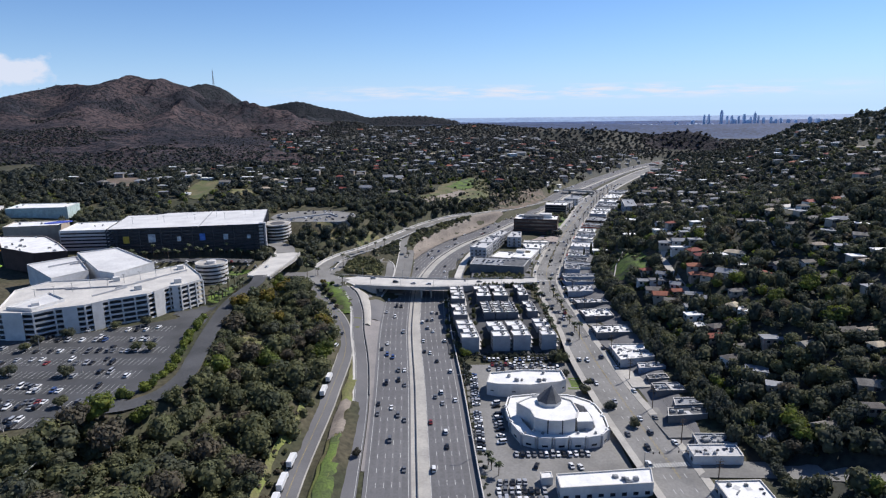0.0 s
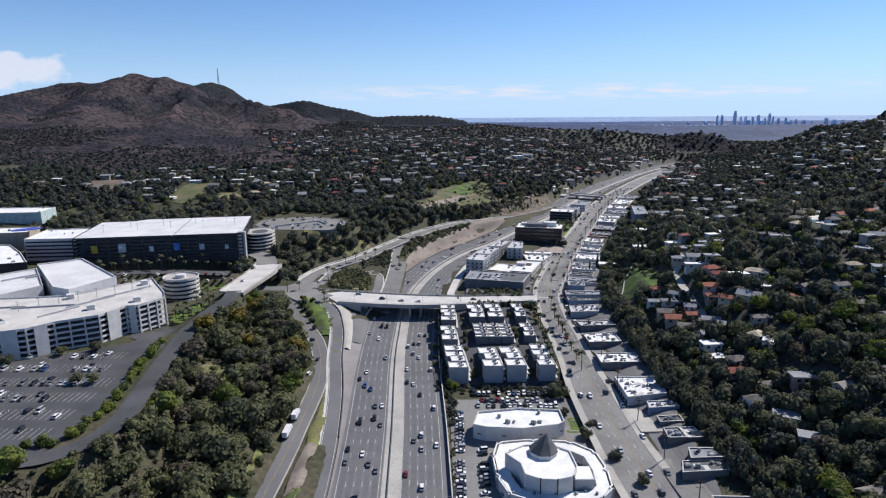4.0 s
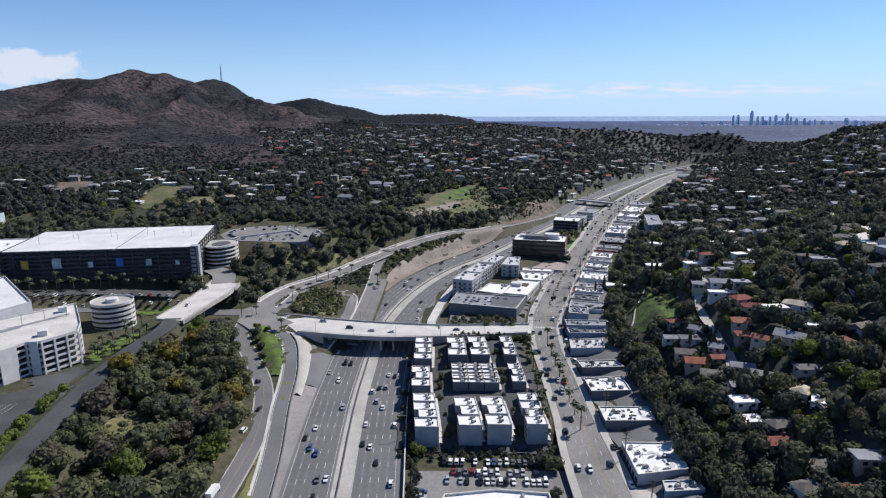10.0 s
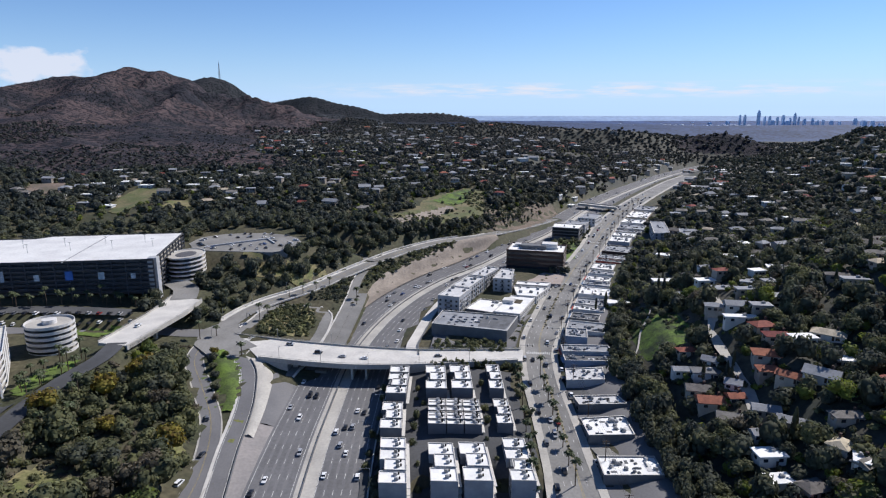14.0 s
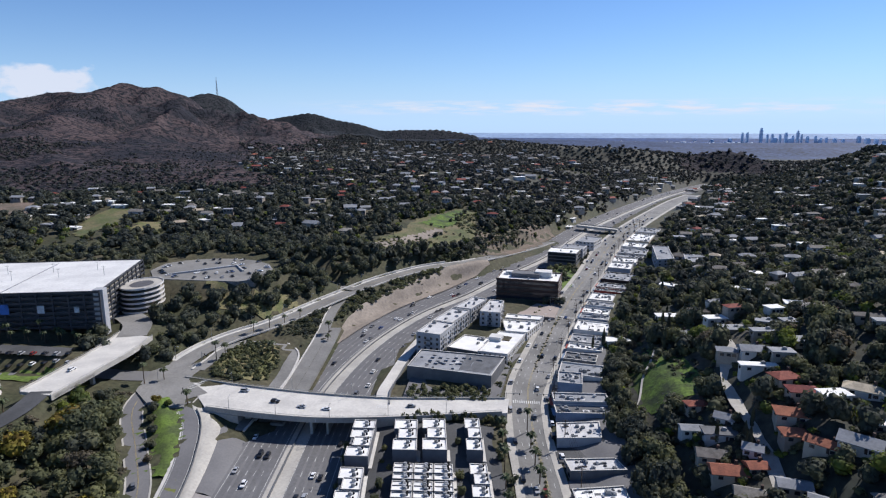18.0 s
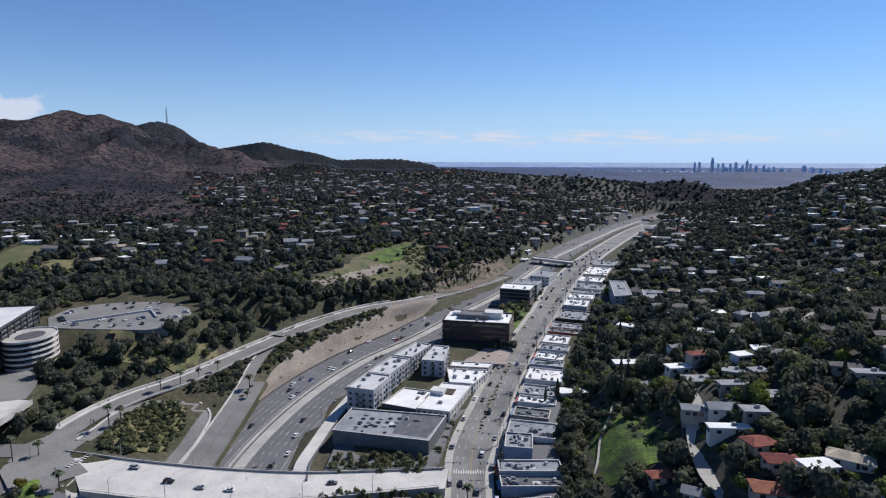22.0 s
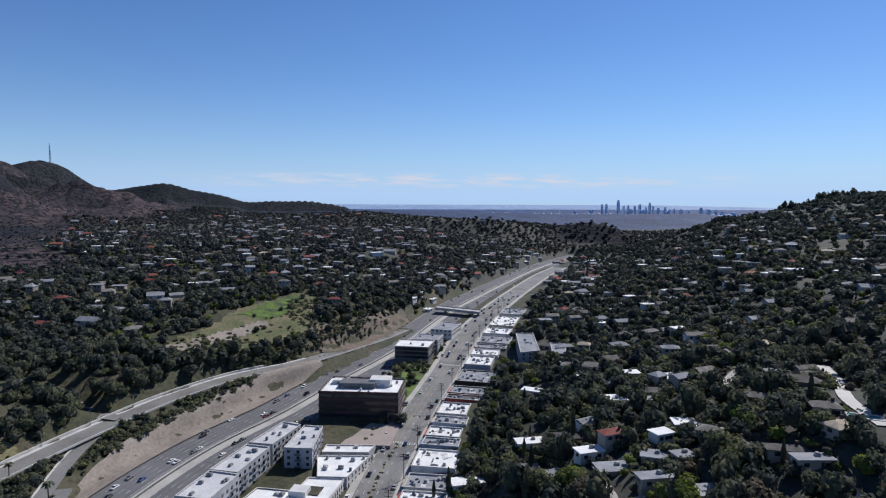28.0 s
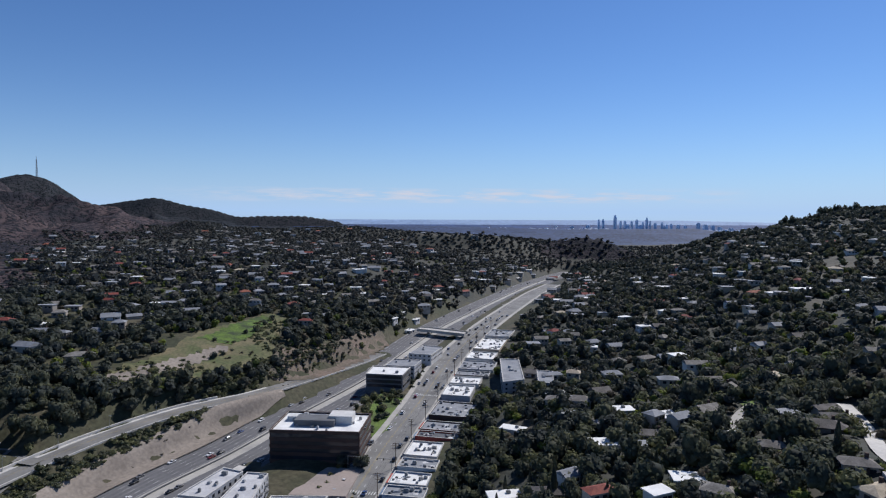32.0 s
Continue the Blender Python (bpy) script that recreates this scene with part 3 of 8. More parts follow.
ov_s = road([(-184, 256, 17.2), (-166, 258, 17.2), (-148, 262, 17.2), (-137, 274, 17.2), (-134, 290, 17.2), (-138, 320, 17.2), (-144, 355, 17.2), (-148, 385, 17.6), (-150, 408, 18.4), (-148, 434, 20), (-144, 455, 21.2), (-146, 474, 22)], 6, 8)
ov_n = road([(-145, 552, 22), (-152, 572, 23), (-170, 590, 24)], 9, 8)
mall_road = road([(-170, 530, 20), (-215, 528, 22), (-300, 512, 24)], 7, 8)
lot_pad = road([(-208, 288, 17), (-208, 345, 17)], 62, 14)
round_pad = road([(-152, 664, 37), (-126, 664, 37)], 36, 12)
church_pad = road([(50, 215, -11.6), (48, 290, -9.5), (46, 360, -6.8)], 36, 6)
side_street = road([(112, 246, -8.6), (153, 241, -7.0), (178, 223, 1), (200, 190, 10)], 7.5, 6)
hill_lane = road([(171, 402, 14.5), (174, 415, 16), (176.5, 428, 18.7), (179, 443, 22), (179, 454, 24.3), (178, 468, 26.8), (180, 482, 30), (184, 495, 33), (196, 520, 37), (200, 560, 37)], 3.4, 5)
drive = road([(-32, 677, 18.8), (-45, 682, 19.5), (-57, 691, 21), (-74, 703, 26), (-86, 710, 31), (-100, 702, 36.5)], 4.6, 7)

lane_branch = road([(190, 509, 35), (206, 507, 41.5), (222, 507, 43)], 2.6, 4)
villa_drive = road([(287, 496, 66.5), (297, 523, 66), (312, 544, 63.5), (327, 564, 61), (342, 590, 60)], 3.2, 5)
garden_drive = road([(280, 580, 50.5), (289, 592, 51.5), (300, 603, 53), (314, 613, 54)], 2.6, 4)
garden_path = road([(264, 490, 56), (258, 478, 54), (255, 466, 51), (250, 450, 48)], 1.6, 3)

# ---- ground ----
xs = np.unique(np.r_[-5000 + 2400 * np.linspace(0, 1, 20), np.arange(-2600, -900, 14), np.arange(-900, 700, 8), np.arange(700, 1400, 16), 1400 + 3600 * np.linspace(0, 1, 40) ** 1.2])
ys = np.unique(np.r_[np.linspace(-700, 20, 16), np.arange(20, 1300, 8), np.arange(1300, 2800, 14), np.arange(2800, 3600, 22), 3600 + 1400 * np.linspace(0, 1, 36)])
X, Y = np.meshgrid(xs, ys)
Z = height(X.ravel(), Y.ravel())
nx, ny = len(xs), len(ys)
idx = np.arange(nx * ny).reshape(ny, nx)
F = np.stack([idx[:-1, :-1], idx[:-1, 1:], idx[1:, 1:], idx[1:, :-1]], -1).reshape(-1, 4)
me = tris("ground", np.c_[X.ravel(), Y.ravel(), Z], F, True)
for k in ("scrub", "mountain", "plain", "far_hill_haze", "far_haze_rim", "woodland_floor", "ridge_haze_scrub"):
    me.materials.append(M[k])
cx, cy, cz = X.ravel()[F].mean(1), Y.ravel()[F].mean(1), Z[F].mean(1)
# slots 2, 3, 4 and 6 have haze put into their colour
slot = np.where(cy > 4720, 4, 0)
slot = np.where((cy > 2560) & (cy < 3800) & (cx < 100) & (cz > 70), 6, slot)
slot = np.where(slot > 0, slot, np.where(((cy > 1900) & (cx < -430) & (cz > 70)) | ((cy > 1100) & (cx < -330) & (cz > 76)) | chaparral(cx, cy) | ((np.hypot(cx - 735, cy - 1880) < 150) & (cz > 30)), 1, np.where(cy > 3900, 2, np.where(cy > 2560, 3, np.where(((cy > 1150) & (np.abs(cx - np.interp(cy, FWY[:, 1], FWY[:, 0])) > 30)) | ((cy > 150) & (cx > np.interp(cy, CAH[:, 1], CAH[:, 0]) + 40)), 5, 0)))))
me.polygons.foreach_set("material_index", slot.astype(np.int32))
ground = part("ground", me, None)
tagged(ground, "dry brown and olive scrub ground, valley and mountains", "ground", kind="structure")


def patch(name, poly, material, label, cat, lift=0.22, step=5.0):
    """A surface laid over the ground inside a plan outline."""
    p = np.array(poly, float)
    lo, hi = p.min(0), p.max(0)
    gx, gy = np.arange(lo[0], hi[0] + step, step), np.arange(lo[1], hi[1] + step, step)
    XX, YY = np.meshgrid(gx, gy)
    x, y = XX.ravel(), YY.ravel()
    ins = np.zeros(len(x), bool)
    j = len(p) - 1
    for i in range(len(p)):
        c = ((p[i, 1] > y) != (p[j, 1] > y)) & (x < (p[j, 0] - p[i, 0]) * (y - p[i, 1]) / (p[j, 1] - p[i, 1] + 1e-9) + p[i, 0])
        ins ^= c
        j = i
    n, m2 = len(gx), len(gy)
    ix = np.arange(n * m2).reshape(m2, n)
    q = np.stack([ix[:-1, :-1], ix[:-1, 1:], ix[1:, 1:], ix[1:, :-1]], -1).reshape(-1, 4)
    q = q[ins[q].sum(1) >= 3]
    used = np.unique(q)
    re = np.zeros(len(x), int)
    re[used] = np.arange(len(used))
    xx = x + fbm(x, y, 9, 5, 2) * step
    yy = y + fbm(x, y, 9, 6, 2) * step
    z = height(xx[used], yy[used]) + lift
    return tagged(part(name, tris(name, np.c_[xx[used], yy[used], z], re[q], True), M[material]), label, cat, kind="structure")


def way(name, d, half, material, label, lift=0.0, lo=None):
    return tagged(ribbon(name, d, -half if lo is None else lo, half, M[material], lift), label, name.replace("_", " "), kind="structure")


def drape(name, d, lo, hi, material, label, cat, y0, y1, lift=0.3, cols=6):
    """A strip that follows the ground beside a line."""
    d = d[(d[:, 1] > y0) & (d[:, 1] < y1)]
    t = np.gradient(d[:, :2], axis=0)
    t /= np.hypot(*t.T)[:, None]
    nrm = np.c_[t[:, 1], -t[:, 0]]
    n = len(d)
    ease = np.sin(np.linspace(0.02, 0.98, n) * math.pi) ** 0.5
    P = []
    for k in range(cols + 1):
        o = hi + (lo - hi) * (k / cols) * ease + fbm(d[:, 0], d[:, 1], 12, 30 + k, 2) * 3 * (k / cols)
        q = d[:, :2] + nrm * o[:, None]
        P.append(np.c_[q, height(q[:, 0], q[:, 1]) + lift])
    v = np.concatenate(P)
    f = [(k * n + i, (k + 1) * n + i, (k + 1) * n + i + 1, k * n + i + 1)[::-1] for k in range(cols) for i in range(n - 1)]
    return tagged(part(name, tris(name, v, [q[::-1] for q in f], True), M[material]), label, cat, kind="structure")


# ---- roads ----
freeway = way("freeway", fwy, 28, "asphalt", "wide grey asphalt freeway with ten marked lanes", lo=-23.5)
KERB_Y = [0, 230, 300, 370, 400, 465, 519, 560, 640, 714, 830, 1000]
kerb_west = np.interp(cah[:, 1], KERB_Y, [-12, -12, -13, -12, -10.2, -10, -8.6, -8, -7.5, -7.5, -11, -11])
kerb_east = np.interp(cah[:, 1], [0, 230, 260, 290, 316, 361, 405, 441, 472, 505, 530, 566, 690, 790, 1000], [8.5, 8.5, 10, 9, 7.6, 7.5, 5.6, 5, 4.6, 6, 9.5, 10.8, 11.2, 10, 11])
tagged(ribbon("street", cah, kerb_west, kerb_east, M["asphalt_pale"], 0.06), "pale worn asphalt boulevard beside the freeway", "street", kind="structure")
way("frontage_road", frontage, 4.5, "asphalt", "grey two-lane frontage road above the freeway", 0.06)
way("entrance_ramp", ramp_w, 4.2, "asphalt", "grey single-lane freeway ramp along the bank", 0.08)
way("hill_road", bury, 7.0, "asphalt_pale", "pale road climbing along the freeway bank", 0.08)
way("loop_ramp", loop, 3.6, "asphalt_pale", "curved loop ramp round a planted island", 0.09)
way("slip_road", slip, 3.6, "asphalt_pale", "pale slip road running down to the freeway", 0.1)
way("exit_ramp", ramp_e, 3.4, "concrete_pale", "pale concrete ramp beside the freeway", 0.1)
way("underpass_road", under, 6.5, "asphalt", "asphalt road passing under the white overpass", 0.1)
way("lot_road", ov_s, 5.2, "asphalt_dark", "dark asphalt road along the parking lot", 0.1)
way("garage_road", ov_n, 8.5, "asphalt_pale", "pale approach road to the parking garage", 0.1)
way("mall_road", mall_road, 6.5, "asphalt_dark", "dark road in front of the parking garage", 0.1)
way("side_street", side_street, 6.5, "asphalt_pale", "pale side street climbing from the boulevard", 0.12)
way("hill_lane", hill_lane, 3.0, "concrete", "narrow pale lane between the hillside houses", 0.12)
way("lane_branch", lane_branch, 2.4, "concrete", "pale cross lane between the hillside houses", 0.14)
way("villa_drive", villa_drive, 2.9, "concrete_pale", "pale concrete drive along the ridge villas", 0.14)
way("garden_drive", garden_drive, 2.3, "concrete", "pale drive through the hillside gardens", 0.14)
way("garden_path", garden_path, 1.3, "concrete_pale", "narrow pale path down the slope", 0.14)
way("driveway", drive, 4.0, "asphalt_pale", "pale driveway climbing to the round car park", 0.12)
tagged(part("junction", prism("junction", [(-84, 488), (-98, 484), (-118, 505), (-124, 530), (-114, 546), (-94, 549), (-97, 527), (-93, 512)], 7.5, 8.95), M["asphalt_pale"]), "pale asphalt junction at the bridge end", "junction", kind="structure")
tagged(part("parking_lot", prism("parking_lot", [(-268, 236), (-268, 352), (-240, 350), (-176, 384), (-160, 380), (-149, 330), (-146, 290), (-152, 266), (-176, 244), (-210, 236)], 15, 17.12), M["asphalt_dark"]), "large dark asphalt parking lot with white bays", "parking lot", kind="structure")
ROUND = [(-172, 633), (-187, 657), (-187, 682), (-173, 696), (-145, 704), (-120, 697), (-103, 684), (-95, 668), (-93, 650), (-98, 634), (-108, 628), (-141, 630)]
tagged(part("round_car_park", prism("round_car_park", ROUND, 30, 37.1), M["asphalt_pale"]), "pale rounded car park on the hill", "parking lot", kind="structure")
tagged(part("retaining_wall", prism("retaining_wall", [(-164, 644), (-126, 674), (-115, 657), (-114, 658), (-126, 676), (-165, 645)], 35, 38.4), M["wall_grey"]), "grey retaining wall across the rounded car park", "wall", kind="structure")
church_lot = tagged(ribbon("church_lot", church_pad, -34, 38, M["asphalt_pale"], 0.08), "pale asphalt car park round the white church", "parking lot", kind="structure")
office_lot = tagged(part("office_lot", prism("office_lot", [(82, 640), (120, 632), (128, 662), (80, 674)], 9, 12.4), M["lot_tan"]), "empty tan car park before the brown office block", "parking lot", kind="structure")
tagged(part("yard", prism("yard", [(24, 500), (74, 506), (84, 556), (115, 622), (82, 640), (40, 575), (26, 540)], 3, 7.6), M["asphalt"]), "asphalt yard between the low buildings", "yard", kind="structure")

# freeway median, shoulders and walls
way("median", fwy, 6.2, "concrete", "pale concrete freeway median strip", 0.05, lo=-2.2)
# dark slate colour draws the shadow line along the median barrier
tagged(ribbon("median_barrier", fwy, 0.4, 0.8, M["wall_slate"], 0.9, 1.2), "low barrier between the carriageways, coloured dark for its shadow", "barrier", kind="structure")
near = fwy[fwy[:, 1] < 486]
tagged(ribbon("side_wall", near, 28, 28.5, M["concrete_pale"], 2.0, 3.0), "pale concrete wall beside the freeway", "wall", kind="structure")
tagged(ribbon("ramp_barrier", ramp_w[(ramp_w[:, 1] > 318) & (ramp_w[:, 1] < 486)], 4.3, 4.7, M["wall_slate"], 0.9, 1.6), "dark low barrier between ramp and freeway", "barrier", kind="structure")
tagged(ribbon("ramp_kerb", ramp_w, -5.6, -4.2, M["concrete_pale"], 0.14, 0.4), "pale concrete shoulder of the ramp", "kerb", kind="structure")


def apron(name, y0, y1, material, label, u0=0.0, u1=1.0, drop=0.0):
    """A paved slope from the ramp's edge down to the freeway's edge."""
    yy = np.linspace(y0, y1, 24)
    a = np.c_[np.interp(yy, ramp_w[:, 1], ramp_w[:, 0]) + 4.6, yy, np.interp(yy, ramp_w[:, 1], ramp_w[:, 2]) + 0.02]
    b = np.c_[np.interp(yy, fwy[:, 1], fwy[:, 0]) - 23.2, yy, np.interp(yy, fwy[:, 1], fwy[:, 2]) + 0.06]
    a, b = a + (b - a) * u0, a + (b - a) * u1
    c = (a + b) / 2 - [0, 0, drop]
    f = [(k * 24 + i, (k + 1) * 24 + i, (k + 1) * 24 + i + 1, k * 24 + i + 1) for k in range(2) for i in range(23)]
    tagged(part(name, tris(name, np.r_[a, c, b], f, True), M[material]), label, "apron", kind="structure")


drape("shop_back_lot", cah, 41, 13.5, "asphalt", "worn grey asphalt yards round the shops", "yard", 250, 700, 0.3, 10)
apron("paved_shoulder", 250, 432, "concrete_old", "grey paved shoulder between ramp and freeway", 0, 1, 0.15)
apron("concrete_apron", 420, 502, "concrete", "sloping pale concrete apron beside the ramp", 0, 0.42, -1.3)
apron("lower_shoulder", 432, 502, "asphalt", "grey paved shoulder below the pale apron", 0.42, 1, -0.5)
drape("shoulder_west", fwy, -40, -21.0, "dirt", "bare tan dirt shoulder under the planted bank", "dirt shoulder", 585, 770, 1.15, 12)
tagged(ribbon("shoulder_east", fwy[(fwy[:, 1] > 500) & (fwy[:, 1] < 575)], 28, 33, M["grass"], 0.2, 0.6), "green grass strip beside the exit ramp", "grass strip", kind="structure")
tagged(ribbon("hill_road_wall", bury[(bury[:, 1] > 540) & (bury[:, 1] < 760)], -8.2, -7.2, M["concrete_pale"], 1.6, 2.6), "long low pale wall along the climbing road", "wall", kind="structure")
tagged(ribbon("hill_road_walk", bury[(bury[:, 1] > 540) & (bury[:, 1] < 790)], -7.2, -5.0, M["concrete_pale"], 0.25, 0.8), "pale concrete footway along the climbing road", "footway", kind="structure")
tagged(ribbon("upper_wall", bury[(bury[:, 1] > 692) & (bury[:, 1] < 750)], -14.6, -14.0, M["concrete_pale"], 1.9, 3.0), "pale retaining wall behind the roadside hedge", "wall", kind="structure")
tagged(ribbon("hill_road_kerb", bury[(bury[:, 1] > 560)], 7.0, 7.7, M["concrete_pale"], 0.5, 1.0), "pale concrete parapet along the climbing road", "kerb", kind="structure")
tagged(ribbon("ramp_lane", slip[(slip[:, 1] < 612)], -10.5, -3.6, M["asphalt_pale"], -0.1, 1.5), "pale paved ramp lane beside the slip road", "ramp lane", kind="structure")
tagged(ribbon("slip_kerb", slip, 3.6, 4.4, M["concrete_pale"], 0.6, 1.2), "pale concrete parapet of the slip road", "kerb", kind="structure")
tagged(ribbon("loop_kerb", loop, -4.6, -3.6, M["concrete_pale"], 0.5, 1.0), "pale concrete kerb of the loop ramp", "kerb", kind="structure")
tagged(ribbon("exit_ramp_wall", ramp_e, 3.4, 4.0, M["wall_slate"], 1.2, 2.5), "dark wall beside the pale exit ramp", "wall", kind="structure")
for lo, hi, nm in ((kerb_west - 3.6, kerb_west, "pavement_west"), (kerb_east, kerb_east + 3.8, "pavement_east")):
    tagged(ribbon(nm, cah, lo, hi, M["concrete"], 0.2, 0.35), "pale concrete pavement along the boulevard", "pavement", kind="structure")
for lo, hi, nm in ((-5.3, -4.5, "frontage_kerb_west"), (4.5, 5.2, "frontage_kerb_east")):
    tagged(ribbon(nm, frontage, lo, hi, M["concrete"], 0.2, 0.4), "concrete kerb of the frontage road", "kerb", kind="structure")


# road markings
def dashes(name, d, offsets, length, gap, width, material, lift=0.09, y0=-1e9, y1=1e9):
    s = np.r_[0, np.cumsum(np.hypot(*np.diff(d[:, :2], axis=0).T))]
    t = np.gradient(d[:, :2], axis=0)
    t /= np.hypot(*t.T)[:, None]
    st = np.arange(0, s[-1] - length, length + gap)
    V, Q = [], []
    for o in offsets:
        for a in st:
            row = []
            for b in (a, a + length):
                c = np.array([np.interp(b, s, d[:, k]) for k in range(3)])
                n = np.array([np.interp(b, s, t[:, 1]), -np.interp(b, s, t[:, 0])])
                row += [(*(c[:2] + n * (o - width / 2)), c[2] + lift), (*(c[:2] + n * (o + width / 2)), c[2] + lift)]
            if y0 < row[0][1] < y1:
                k = len(V)
                V += row
                Q.append((k, k + 1, k + 3, k + 2))
    return tagged(part(name, tris(name, V, Q), M[material]), "painted road lines", "road marking", kind="stuff")


for o in (-19.8, -16.2, -12.6, -9, -5.2, 8.2, 11.8, 15.4, 19, 22.6):
    tagged(ribbon("worn_lane", fwy, o - 1.15, o + 1.15, M["asphalt_worn"], 0.03), "darker worn strip along a freeway lane", "worn lane", kind="structure")
dashes("lane_lines", fwy, [-18, -14.4, -10.8, -7.2, 10, 13.6, 17.2, 20.8], 3.6, 7.4, 0.2, "paint_white")
dashes("edge_lines", fwy, [-21.7, -3.4, 6.4, 24.4], 5.0, 0.0, 0.2, "paint_white")
dashes("street_lines", cah, [-6.6, -3.4, 3.0], 3.0, 7.0, 0.22, "paint_white", 0.12)
dashes("street_centre_lines", cah, [-0.3, 0.3], 5.0, 0.0, 0.16, "paint_yellow", 0.12, 235, 1100)
dashes("road_lines", frontage, [-0.15, 0.15], 5.0, 0.0, 0.1, "paint_yellow", 0.12)
dashes("ramp_lines", ramp_w, [-3.6, 3.4], 5.0, 0.0, 0.2, "paint_white", 0.12)
dashes("hill_road_lines", bury, [-0.15, 0.15], 5.0, 0.0, 0.1, "paint_yellow", 0.12, 560)
for i, yr in enumerate(range(212, 372, 17)):
    w = [(-256 + 2.75 * k, yr + o) for k in range(36) for o in (0,) if (-256 + 2.75 * k) < -158 - (12 if yr > 340 else 0)]
    V = [p for x, y in w for p in ((x, y - 4.8, 17.16), (x + 0.16, y - 4.8, 17.16), (x + 0.16, y + 4.8, 17.16), (x, y + 4.8, 17.16))]
    tagged(part("bay_lines", tris("bay_lines", V, [(4 * k, 4 * k + 1, 4 * k + 2, 4 * k + 3) for k in range(len(w))]), M["paint_white"]), "white painted parking bay lines", "road marking", kind="stuff")


def crosswalk(cx, cy, z, ang, width, n):
    t = thing("crosswalk", pose(cx, cy, z, 0, 0, ang), "white striped pedestrian crossing on pale asphalt", "crosswalk", "crossings", "structure")
    bar = boxes("stripe", [(-0.28, -1.6, -0.03, 0.28, 1.6, 0.012)])
    for k in range(n):
        part("stripe", bar, M["paint_white"], t, m=pose((k - (n - 1) / 2) * width / n, 0, 0))


for yy, n in ((251, 16), (508, 13), (640, 13), (775, 12)):
    i = int(np.abs(cah[:, 1] - yy).argmin())
    d = cah[i + 1, :2] - cah[i, :2]
    d /= np.hypot(*d)
    mid, wide = (kerb_west[i] + kerb_east[i]) / 2, kerb_east[i] - kerb_west[i]
    crosswalk(cah[i, 0] + d[1] * mid, cah[i, 1] - d[0] * mid, cah[i, 2] + 0.12, math.degrees(math.atan2(d[1], d[0])) - 90, wide - 1, n)
crosswalk(15, 494, 8.55, 5, 6, 5)
crosswalk(-88, 516, 9.0, 70, 16, 10)
crosswalk(-104, 540, 9.05, 15, 14, 8)
# ---- bridges ----
def deck(name, near_edge, far_edge, z, thick, label, piers=(), lamp_step=0):
    t = thing(name, pose(0, 0, 0), label, "bridge")
    v = [(*p, z) for p in near_edge] + [(*p, z) for p in far_edge]
    v += [(a, b, c - thick) for a, b, c in v]
    n = len(near_edge)
    f = [(i, i + 1, n + i + 1, n + i) for i in range(n - 1)]
    f += [(2 * n + i, 3 * n + i, 3 * n + i + 1, 2 * n + i + 1) for i in range(n - 1)]
    f += [(i, 2 * n + i, 2 * n + i + 1, i + 1) for i in range(n - 1)]
    f += [(n + i, n + i + 1, 3 * n + i + 1, 3 * n + i) for i in range(n - 1)]
    f += [(0, n, 3 * n, 2 * n), (n - 1, 3 * n - 1, 4 * n - 1, 2 * n - 1)]
    part("slab", pydata("slab", v, f), M["concrete_pale"], t)
    for edge, s in ((near_edge, 1), (far_edge, -1)):
        p = dense([(*q, z + 0.95) for q in edge], 6)
        wall = ribbon("parapet", p, -0.2 * s - 0.2, -0.2 * s + 0.2, M["concrete"], 0, 1.0 + thick + 0.15, t)
        q = p.copy()
        q[:, 2] += 0.7
        ribbon("rail", q, -0.2 * s - 0.06, -0.2 * s + 0.06, M["metal"], 0, 0.12, wall)
        for c in p[::2]:
            part("rail_post", boxes("rail_post", [(-0.06, -0.06, 0, 0.06, 0.06, 0.65)]), M["metal"], wall, m=pose(c[0], c[1] + 0.2 * s, c[2]))
    for x, y, w, dd, z0 in piers:
        part("pier", boxes("pier", [(-w / 2, -dd / 2, z0, w / 2, dd / 2, z - thick)], 0.15), M["concrete"], t, m=pose(x, y, 0))
    return t


deck("road_bridge", [(-73, 488), (-43, 482), (-15, 479), (8, 480), (40, 484), (78, 490)], [(-100, 524), (-55, 513), (-7, 505), (18, 503), (45, 504), (80, 506)], 8.5, 1.7,
     "pale concrete road bridge over the freeway", [(-18, 492, 1.4, 20, -4), (7.5, 492, 2.5, 20, -4), (-52, 500, 3, 22, -4), (-10, 492, 1.2, 20, -4)])
tagged(part("abutment_west", prism("abutment_west", [(-96, 505), (-74, 487), (-55, 484), (-52, 512), (-78, 519)], -3, 6.7), M["concrete"]), "pale sloping concrete bridge abutment", "abutment", kind="structure")
tagged(part("abutment_east", prism("abutment_east", [(8.5, 480), (78, 490), (80, 506), (8.5, 503)], -3, 8.2), M["concrete"]), "concrete embankment carrying the bridge road", "abutment", kind="structure")
deck("overpass", [(-157, 474), (-155, 500), (-154, 530), (-156, 558)][::-1], [(-137, 470), (-134, 500), (-131, 530), (-132, 552)][::-1], 22.0, 1.6, "white concrete overpass leading to the parking garage",
     [(-147, 505, 2, 2, 6), (-141, 505, 2, 2, 6), (-144, 540, 2, 2, 6), (-151, 505, 2, 2, 6)])
deck("far_bridge", [(192, 975), (204, 967), (222, 953), (234, 944)], [(198, 987), (210, 979), (228, 965), (240, 956)], 23.0, 1.6, "grey concrete bridge across the freeway far off", [(204, 976, 1.5, 12, 14), (230, 960, 1.5, 10, 14)])


